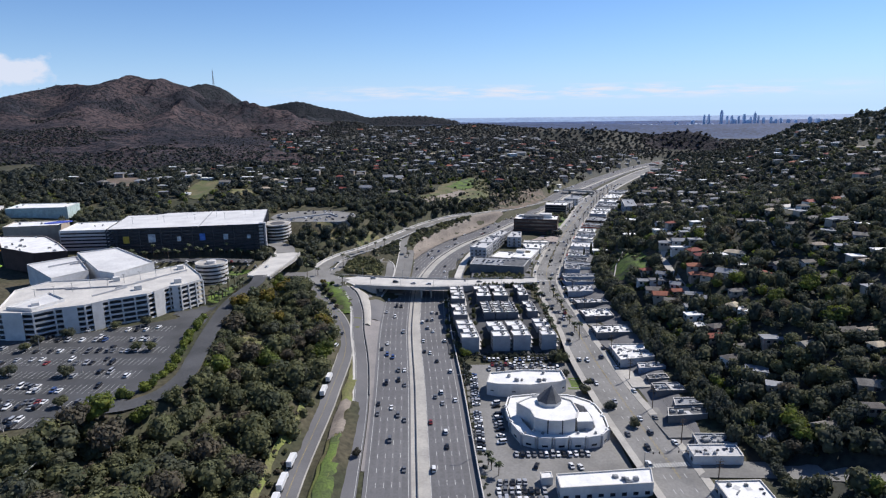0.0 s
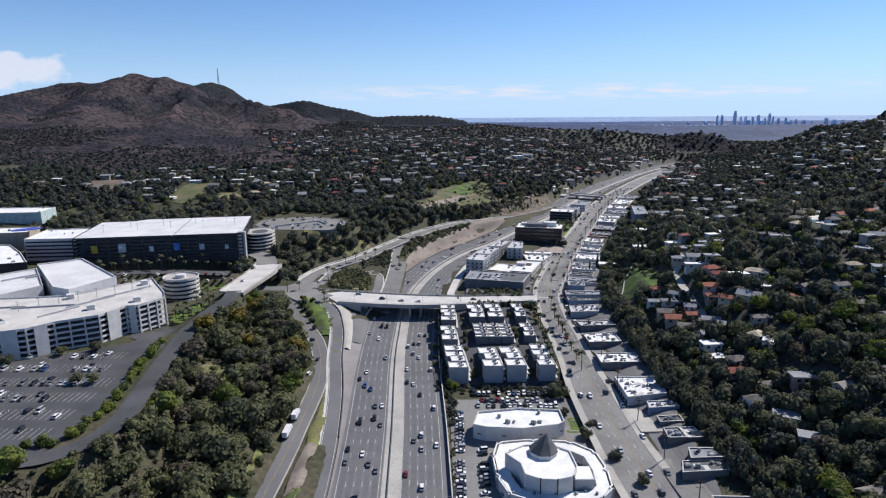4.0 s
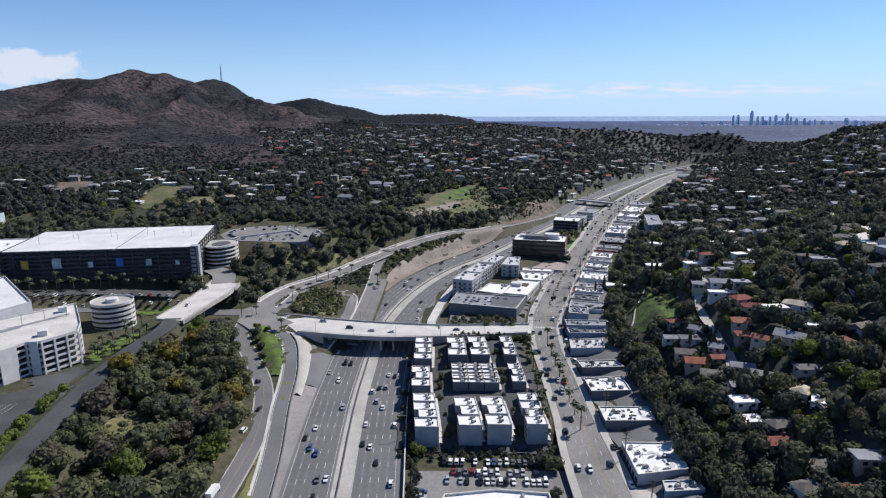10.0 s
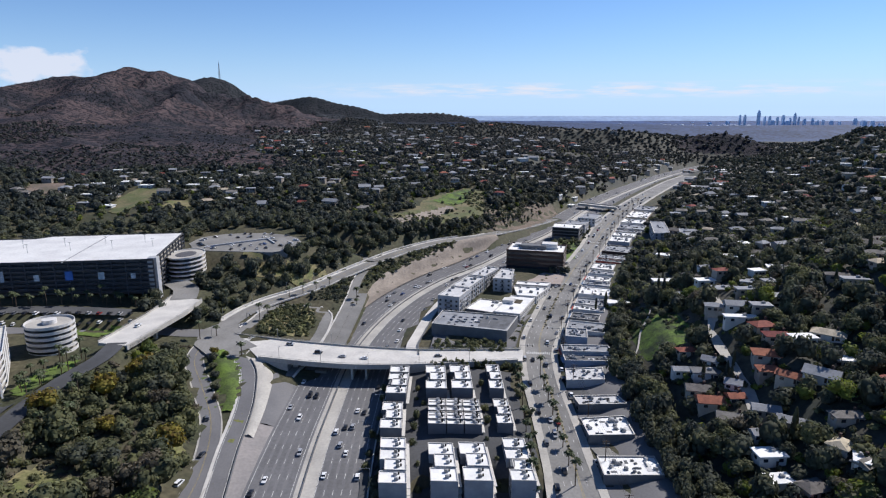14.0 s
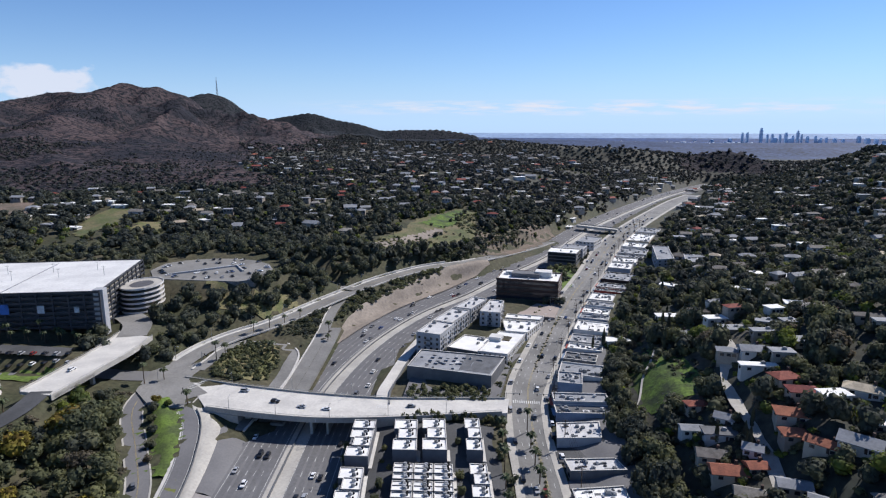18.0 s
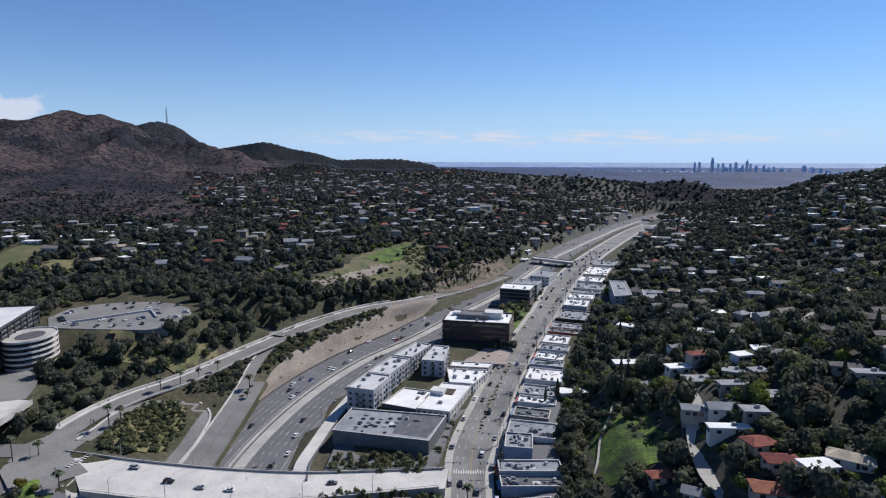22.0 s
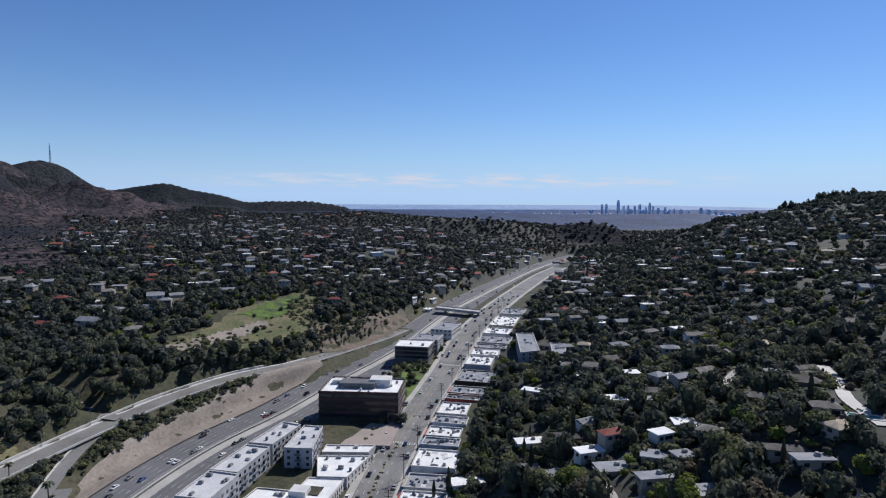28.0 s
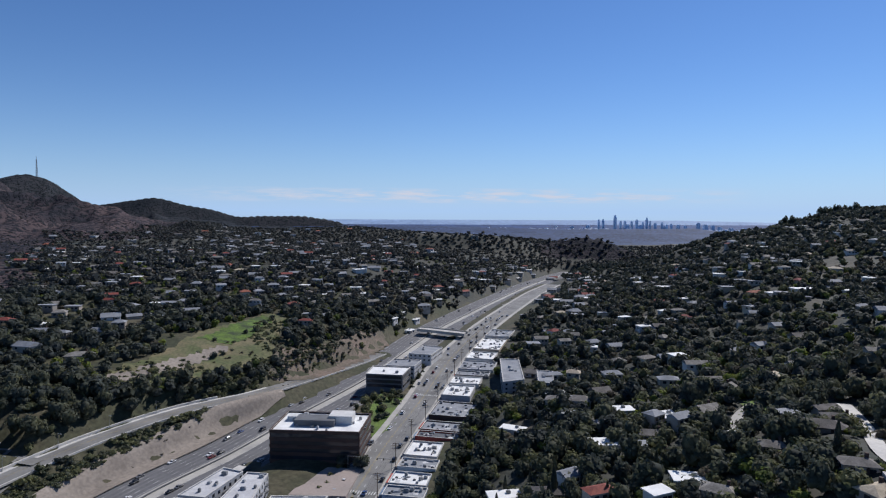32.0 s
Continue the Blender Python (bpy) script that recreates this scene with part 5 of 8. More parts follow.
SHOPS3 = [(660, 11, 20, 5, "white", "grey", 4), (673, 19, 18, 5, "grey", "white", 4), (697, 9, 26, 5, "red", "dark", 3), (708, 14, 26, 5, "brown", "grey", 3), (728, 26, 26, 6, "brown", "grey", 5), (759, 24, 20, 8, "grey", "white", 4), (788, 18, 22, 7, "white", "white", 3), (812, 12, 26, 6, "slate", "grey", 3),
          (828, 26, 28, 6, "grey", "grey", 4), (860, 24, 24, 6, "white", "white", 4), (892, 44, 24, 6, "beige", "white", 5), (945, 30, 24, 6, "white", "grey", 3)]
FRONT = []
for i, (poly, h, wall, roof, n, label) in enumerate(NEAR_SHOPS):
    z0 = float(zc(poly[0][1])) + 0.1
    flat = flat_building("shop", poly, z0, z0 + h - 0.5, label, "shop", "wall_" + wall, "roof_" + roof, 0.5, 1, 0.5, 3, 2.4, 2.0, 3.6, units=2, seed=240 + i, group="shops along the boulevard", skip=(0, 1, 2))
    roof_clutter(flat, poly, z0, h - 0.5, n, 300 + i)
    c = np.mean(poly, axis=0)
    FRONT.append((c[0], c[1], 11.5))
for nm, poly, mt, label in (("shop_yard", [(106, 404.8), (124, 405.6), (123, 418.5), (101.5, 417.5)], "asphalt_pale", "empty pale yard between the shops"), ("shop_yard", [(106, 374.5), (130, 375), (128, 390), (102.5, 389)], "asphalt", "grey yard between the shops"),
                            ("shop_yard", [(107, 322), (133, 323), (133, 340), (106, 348)], "concrete", "pale concrete yard with parked cars"), ("shop_yard", [(109, 269.8), (140, 270), (138, 284), (113, 282.5), (115, 311), (105, 311)], "asphalt_pale", "pale forecourt beside the dark shop"),
                            ("shop_yard", [(101, 437.5), (123, 438), (125, 445), (101, 443.5)], "asphalt", "narrow yard between two shops"), ("shop_yard", [(99, 455.5), (124, 456), (121, 469), (98, 467.5)], "asphalt_dark", "dark yard between two shops")):
    cxy = np.mean(poly, axis=0)
    zz = float(zc(cxy[1]))
    tagged(part(nm, prism(nm, poly, zz - 3, zz + 0.34), M[mt]), label, "yard", kind="structure")
for i, (y0, L, depth, h, wall, roof, units) in enumerate(SHOPS2 + SHOPS3):
    k0, k1 = int(np.abs(cah[:, 1] - y0).argmin()), int(np.abs(cah[:, 1] - y0 - L).argmin())
    a, b = cah[k0, :2].copy(), cah[max(k1, k0 + 1), :2].copy()
    d = (b - a) / np.hypot(*(b - a))
    a[:], b = a + d * (y0 - a[1]) / max(d[1], 0.3), a + d * (y0 - a[1] + L) / max(d[1], 0.3)
    nrm = np.array((d[1], -d[0]))
    off = 15.4 if 235 < y0 < 620 else 15.2
    if y0 < 520:
        off = 12.0
    h -= 1.4
    poly = [tuple(a + nrm * off), tuple(a + nrm * (off + depth)), tuple(b + nrm * (off + depth)), tuple(b + nrm * off)]
    z0 = float(zc(y0 + L / 2)) + 0.1
    flat = flat_building("shop", poly, z0, z0 + h - 0.7, f"{wall if wall != 'slate' else 'dark grey'} one-storey shop with a flat {roof} roof", "shop", "wall_" + wall, "roof_" + roof, 0.7, 1, 0.5, 3, 2.4, 2.0, 3.6, units=units, seed=40 + i, group="shops along the boulevard", skip=(0, 1, 2))
    roof_clutter(flat, poly, z0, h - 0.7, 5 + int(L * depth / 42), 140 + i)
    c = np.mean(poly, axis=0)
    o = (np.array(poly[0]) + poly[3]) / 2 - c
    part("awning", boxes("awning", [(-L * 0.42, 0, 2.6, L * 0.42, 1.5, 2.85)], 0.05), M[("wall_blue", "wall_red", "wall_beige", "wall_slate")[i % 4]], flat, m=pose(o[0], o[1], 0, 0, 0, math.degrees(math.atan2(d[1], d[0]))))
    FRONT.append((c[0], c[1], max(depth, L) / 2 + 2))
flat_building("garden_apartments", [(224, 744), (240, 748), (252, 804), (238, 808)], 22, 31, "grey three-storey garden apartments", "apartment block", "wall_grey", "roof_grey", 0.5, 3, 0.8, 3.0, 1.5, 1.4, 4, units=3, seed=90)
flat_building("garden_apartments", [(248, 742), (258, 740), (268, 770), (257, 774)], 23, 30, "slate blue garden apartments with a pale roof", "apartment block", "wall_blue", "roof_grey", 0.5, 2, 0.8, 3.0, 1.5, 1.4, 4, units=2, seed=91)
# ---- parking garages and the buildings round them ----
def storeys(t, poly, z0, n, rise, edge, wall="wall_white", dark="interior_shade", bay=6.5, skip=()):
    """Open garage floors: slabs, edge beams, columns and a dark solid in place of interior shade."""
    for k in range(n):
        z = z0 + rise * k
        part("floor_slab", prism("floor_slab", inset(poly, 0.3), z - 0.3, z), M["concrete"], t)
        part("edge_beam", ring("edge_beam", poly, z - 0.3, z + edge, 0.3), M[wall], t)
    # dark block added for the unlit depth between the floors
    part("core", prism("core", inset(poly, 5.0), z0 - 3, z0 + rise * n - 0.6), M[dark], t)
    m = len(poly)
    col = boxes("column", [(-0.45, -0.35, z0 - 4, 0.45, 0.35, z0 + rise * n)])
    for i in range(m):
        if i in skip:
            continue
        p, q = np.array(poly[i]), np.array(poly[(i + 1) % m])
        L = np.hypot(*(q - p))
        for j in range(int(L // bay) + 1):
            o = p + (q - p) * j / max(1, int(L // bay))
            part("column", col, M[wall], t, m=pose(o[0], o[1], 0, 0, 0, math.degrees(math.atan2(q[1] - p[1], q[0] - p[0]))))
    top = z0 + rise * n
    part("roof_deck", prism("roof_deck", inset(poly, 0.25), top - 0.5, top), M["concrete_pale"], t)
    part("parapet", ring("parapet", poly, top - 0.5, top + 1.0, 0.3), M[wall], t)
    return top


gb = thing("parking_garage", pose(0, 0, 0), "long dark multi-storey parking garage with a pale flat roof", "parking garage", "parking garages")
PB = [(-300, 536), (-166, 558), (-186, 646), (-282, 628), (-290, 618), (-318, 613)]
top = storeys(gb, PB, 26, 7, 3.1, 0.9, "wall_dark", "interior_shade", 9.0, (2, 3, 4, 5))
part("top_deck", prism("top_deck", inset(PB, 0.5), top + 0.05, top + 0.5), M["roof_deck"], gb)
part("deck_joint", boxes("deck_joint", [(-0.4, -45, 0, 0.4, 40, 0.2)]), M["roof_grey"], gb, m=pose(-231, 590, top + 0.5, 0, 0, 12))
for k, (u, mt, w) in enumerate(((0.12, "banner_yellow", 5), (0.28, "banner_pale", 6), (0.45, "banner_pale", 3.5), (0.60, "banner_blue", 5), (0.75, "banner_pale", 4), (0.90, "banner_pale", 3))):
    x, y = -300 + 134 * u, 536 + 22 * u
    part("banner", boxes("banner", [(-w / 2, -0.7, 0, w / 2, -0.5, w * 1.25)]), M[mt], gb, "hanging banner with a plain emblem", pose(x, y, 35.5, 0, 0, 9.3))
for k in range(9):
    part("lamp_post", boxes("lamp_post", [(-0.1, -0.1, 0, 0.1, 0.1, 6), (-1.2, -0.15, 5.9, 1.2, 0.15, 6.1)]), M["metal"], gb, m=pose(-290 + 13 * k, 565 + 4 * k + 18 * (k % 2), top + 0.5))
part("end_stair", boxes("end_stair", [(-3, -3, 20, 3, 3, 49)], 0.1), M["wall_grey"], gb, m=pose(-168, 562, 0, 0, 0, 9))
hx = thing("garage_ramp", pose(-166, 606, 24), "white curved concrete ramp at the garage end", "ramp", "garage ramps")
for k in range(6):
    c = [(13 * math.cos(a), 17 * math.sin(a)) for a in np.linspace(0, 2 * math.pi, 22, endpoint=False)]
    part("ramp_floor", prism("ramp_floor", inset(c, 0.3), 3.2 * k, 3.2 * k + 0.3), M["concrete"], hx)
    part("ramp_rim", ring("ramp_rim", c, 3.2 * k - 0.2, 3.2 * k + 1.0, 0.3), M["wall_white"], hx)
# dark fill painted as the shade inside the curved ramp
part("ramp_core", prism("ramp_core", [(x * 0.55, y * 0.55) for x, y in c], -4, 16.4), M["interior_shade"], hx)

ga = thing("parking_garage", pose(0, 0, 0), "white multi-storey parking garage with stepped sloping decks", "parking garage", "parking garages")
PA = [(-268, 348), (-245, 348), (-237, 356), (-222, 362), (-213, 373), (-194, 385), (-187, 402), (-180, 404), (-171, 420), (-177, 432), (-201, 466), (-236, 424), (-278, 418), (-288, 396)]
top = storeys(ga, PA, 17, 5, 3.3, 0.85, "wall_white", "interior_shade", 6.0, (0, 6, 8, 9, 10, 11, 12, 13))
for poly, h0, h1 in (([(-322, 460), (-298, 486), (-263, 440), (-277, 418)], 20, 35.6), ([(-302, 493), (-278, 511), (-222, 457), (-236, 425), (-251, 432)], 20, 37.0), ([(-266, 356), (-248, 352), (-240, 372), (-258, 386)], 33, 34.6)):
    part("deck_level", prism("deck_level", poly, h0, h1), M["roof_deck"], ga)
    part("deck_parapet", ring("deck_parapet", poly, h1 - 0.1, h1 + 1.1, 0.35), M["wall_white"], ga)
for x, y, ang, w in ((-229.5, 359, 25, 8), (-217.5, 367.5, 50, 6.5), (-190.5, 393.5, 67, 8.5), (-183.5, 403, 16, 4), (-257, 348, 0, 12)):
    part("blank_wall", boxes("blank_wall", [(-w / 2, -0.9, 12, w / 2, -0.25, top + 1.2)]), M["wall_white"], ga, m=pose(x, y, 0, 0, 0, ang))
for x, y, ang, L in ((-262, 400, 8, 26), (-238, 402, 12, 36), (-222, 392, 58, 24), (-204, 430, 56, 40), (-214, 412, 56, 30), (-292, 462, 52, 26), (-272, 474, 44, 44)):
    part("deck_kerb", boxes("deck_kerb", [(-L / 2, -0.25, 0, L / 2, 0.25, 1.0)]), M["wall_grey"], ga, m=pose(x, y, top + (0 if y < 440 else 2.4), 0, 0, ang))
for x, y in ((-252, 362), (-206, 398), (-186, 414), (-200, 452), (-232, 420)):
    part("stair_head", boxes("stair_head", [(-2.2, -2, 0, 2.2, 2, 3)], 0.08), M["wall_white"], ga, m=pose(x, y, top, 0, 0, 30))
for k in range(10):
    part("lamp_post", boxes("lamp_post", [(-0.12, -0.12, 0, 0.12, 0.12, 6), (-1.2, -0.15, 5.9, 1.2, 0.15, 6.1)]), M["metal"], ga, m=pose(-264 + 8 * k, 380 + 7 * k, top))
rt = thing("garage_ramp", pose(-187, 480, 15), "round white concrete spiral ramp tower", "ramp", "garage ramps")
c = [(12.5 * math.cos(a), 12 * math.sin(a)) for a in np.linspace(0, 2 * math.pi, 30, endpoint=False)]
for k in range(6):
    part("ramp_floor", prism("ramp_floor", inset(c, 0.3), 3.1 * k, 3.1 * k + 0.3), M["concrete"], rt)
    part("ramp_rim", ring("ramp_rim", c, 3.1 * k - 0.2, 3.1 * k + 1.5, 0.3), M["wall_white"], rt)
# shade within the spiral tower, drawn as a dark solid
part("ramp_core", prism("ramp_core", [(x * 0.6, y * 0.6) for x, y in c], -4, 15.6), M["interior_shade"], rt)
part("ramp_cap", prism("ramp_cap", [(x * 0.3, y * 0.3) for x, y in c], 15.5, 18.2), M["wall_white"], rt)

flat_building("park_hall", [(-412, 556), (-373, 506), (-332, 484), (-309, 492), (-336, 524), (-366, 554)], 26, 39, "wide pale show hall with a flat roof", "hall", "wall_brown", "roof_white", 0.8, units=12, seed=101)
flat_building("garage_annex", [(-352, 552), (-308, 556), (-322, 604), (-360, 596)], 27, 44, "white open parking annex beside the dark garage", "garage annex", "wall_white", "roof_white", 0.8, 5, 1.4, 3.2, 1.6, 1.4, band=True, units=3, seed=103)
flat_building("park_shed", [(-420, 575), (-372, 585), (-378, 612), (-428, 604)], 32, 44, "long pale shed with a white roof", "shed", "wall_beige", "roof_white", 0.6, units=3, seed=104)
flat_building("stage_hall", [(-470, 652), (-408, 660), (-414, 694), (-478, 690)], 36, 50, "large pale green stage hall behind trees", "hall", "teal", "roof_white", 0.6, units=4, seed=105)
flat_building("stage_hall", [(-560, 640), (-490, 650), (-498, 690), (-566, 684)], 36, 48, "pale stage hall behind trees", "hall", "wall_white", "roof_white", 0.6, units=4, seed=106)
for x, y, z, w, mt, lbl in ((-356, 470, 42.6, 7, "canopy_orange", "orange slatted canopy"), (-372, 585, 45, 12, "canopy_blue", "bright blue swooping canopy"), (-330, 430, 39.5, 9, "canopy_green", "lime green canopy roof"), (-345, 420, 39.5, 6, "canopy_orange", "small orange canopy")):
    cn = thing("canopy", pose(x, y, z, 0, 0, 35), lbl + " on the show hall", "canopy")
    part("canopy_roof", prism("canopy_roof", [(w * math.cos(a), 0.5 * w * math.sin(a)) for a in np.linspace(0, 2 * math.pi, 14, endpoint=False)], 1.8, 2.4), M[mt], cn)
    for sx in (-0.6, 0.6):
        part("post", boxes("post", [(sx * w - 0.15, -0.15, -1, sx * w + 0.15, 0.15, 1.9)]), M["metal"], cn)

# ---- far off: mast on the mountain, the towers of the city ----
mast_z = hz(-1024, 2852)
mast = thing("radio_mast", pose(-1024, 2852, mast_z), "thin steel lattice radio mast on the mountain top", "radio mast")
for sx, sy in ((-1, -1), (1, -1), (1, 1), (-1, 1)):
    part("leg", pydata("leg", [(sx * 2.6 + a, sy * 2.6 + b, -3) for a, b in ((-.5, -.5), (.5, -.5), (.5, .5), (-.5, .5))] + [(sx * 0.8 + a, sy * 0.8 + b, 60) for a, b in ((-.4, -.4), (.4, -.4), (.4, .4), (-.4, .4))], [(0, 1, 5, 4), (1, 2, 6, 5), (2, 3, 7, 6), (3, 0, 4, 7), (4, 5, 6, 7)]), M["metal"], mast)
for k in range(6):
    w = 2.6 - 0.34 * k
    part("cross_brace", boxes("cross_brace", [(-w, -w, 9 * k, w, -w + 0.6, 9 * k + 0.7), (-w, w - 0.6, 9 * k, w, w, 9 * k + 0.7), (-w, -w, 9 * k, -w + 0.6, w, 9 * k + 0.7), (w - 0.6, -w, 9 * k, w, w, 9 * k + 0.7)]), M["metal"], mast)
part("antenna", boxes("antenna", [(-0.6, -0.6, 58, 0.6, 0.6, 70)]), M["metal"], mast)

# the haze over these towers lies in their pale blue material
CITY = [(-30, 14, 80), (-22, 13, 82), (0, 16, 112), (10, 12, 70), (18, 14, 72), (30, 12, 70), (39, 16, 82), (50, 12, 62), (57, 15, 92), (63, 11, 70), (72, 16, 58), (84, 14, 62), (92, 12, 46), (100, 15, 50), (112, 18, 44), (124, 14, 40), (-50, 20, 36), (146, 18, 62), (158, 26, 48), (170, 20, 44), (182, 22, 34), (-80, 22, 24), (-110, 26, 22), (200, 24, 26), (222, 30, 24), (22, 30, 44), (46, 30, 40), (88, 34, 34)]
az0 = math.atan2(5800, 12766)
for i, (o, w, h) in enumerate(CITY):
    h *= 0.9
    az = az0 + o * 0.00080
    r = 4640 + 25 * (i % 5)
    x, y = 58 + r * math.sin(az), 195 + r * math.cos(az)
    z = 22
    tw = thing("skyscraper", pose(x, y, z, 0, 0, (i * 37) % 40 - 20), "distant hazy blue city tower" if h > 60 else "distant hazy blue city block", "skyscraper", "city towers")
    s = w * 0.50
    shaft = part("shaft", boxes("shaft", [(-s, -s, -20, s, s, h * 0.86)]), M["skyline_haze"], tw)
    part("crown", boxes("crown", [(-s * 0.7, -s * 0.7, h * 0.86, s * 0.7, s * 0.7, h)]), M["skyline_haze"], tw)
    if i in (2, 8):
        part("spire", boxes("spire", [(-1.2, -1.2, h, 1.2, 1.2, h + (9 if i == 8 else 5))]), M["skyline_haze"], tw)
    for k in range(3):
        part("window_band", boxes("window_band", [(-s - 0.3, -s - 0.3, h * (0.2 + 0.2 * k), s + 0.3, s + 0.3, h * (0.2 + 0.2 * k) + 2)]), M["glass_far_haze"], shaft)

rs = random.Random(21)
V, Q = [], []
for k in range(150):
    az, r = az0 + rs.uniform(-0.20, 0.24), rs.uniform(4200, 4680)
    x, y, w, h = 58 + r * math.sin(az), 195 + r * math.cos(az), rs.uniform(6, 16), rs.uniform(4, 14)
    n, z0 = len(V), 22
    V += [(x + a * w, y + b * w, z0 + c) for c in (-8, h) for a, b in ((-1, -1), (1, -1), (1, 1), (-1, 1))]
    Q += [(n, n + 1, n + 5, n + 4), (n + 1, n + 2, n + 6, n + 5), (n + 2, n + 3, n + 7, n + 6), (n + 3, n, n + 4, n + 7), (n + 4, n + 5, n + 6, n + 7)]
tagged(part("city_blocks", tris("city_blocks", V, Q), M["skyline_haze"]), "low hazy blue city blocks on the far plain", "buildings", kind="stuff")

# ---- hillside houses ----
HOUSE_POS = []


def house(x, y, ang, w, d, h, wall, roof, kind, label, base=None, group="hillside houses", far=False):
    z = hz(x, y) if base is None else base
    t = thing("house", pose(x, y, z, 0, 0, ang), label, "house", group)
    a, b = w / 2, d / 2
    shell = part("wall", boxes("wall", [(-a, -b, -5, a, b, h)]), M["wall_" + wall], t)
    o = 0.7
    if kind == "flat":
        cover = part("roof", boxes("roof", [(-a - o, -b - o, h, a + o, b + o, h + 0.45)], 0.06), M["roof_" + roof], t)
        part("roof_unit", roof_unit(1.8, 1.5, 1.0), M["unit"], cover, m=pose(a * 0.3, b * 0.2, h + 0.45))
    else:
        r = (b + o) * (0.42 if kind == "hip" else 0.5)
        e = (a * 0.45 if kind == "hip" else a + o)
        v = [(-a - o, -b - o, h), (a + o, -b - o, h), (a + o, b + o, h), (-a - o, b + o, h), (-e, 0, h + r), (e, 0, h + r)]
        v += [(p[0], p[1], p[2] - 0.3) for p in v[:4]]
        cover = part("roof", pydata("roof", v, [(0, 1, 5, 4), (2, 3, 4, 5), (1, 2, 5), (3, 0, 4), (0, 6, 7, 1), (1, 7, 8, 2), (2, 8, 9, 3), (3, 9, 6, 0), (9, 8, 7, 6)]), M["roof_" + roof], t)
        if not far:
            part("chimney", boxes("chimney", [(-0.5, -0.5, 0, 0.5, 0.5, r + 1.2)]), M["wall_brown"], cover, m=pose(a * 0.5, b * 0.35, h))
    win = boxes("window", [(-0.9, -0.08, 0, 0.9, 0.08, 1.4)])
    for k in (() if far else (-0.55, 0.6)):
        part("window", win, M["glass"], shell, m=pose(k * a, -b, h - 2.3))
    if far:
        HOUSE_POS.append((x, y, max(w, d) * 0.5))
        return t
    part("window", win, M["glass"], shell, m=pose(-a, 0, h - 2.3, 0, 0, 90))
    part("door", boxes("door", [(-0.5, -0.1, 0, 0.5, 0.1, 2.1)]), M["wall_brown"], shell, m=pose(0.33 * a, -b, 0.2))
    HOUSE_POS.append((x, y, max(w, d) * 0.5))
    return t


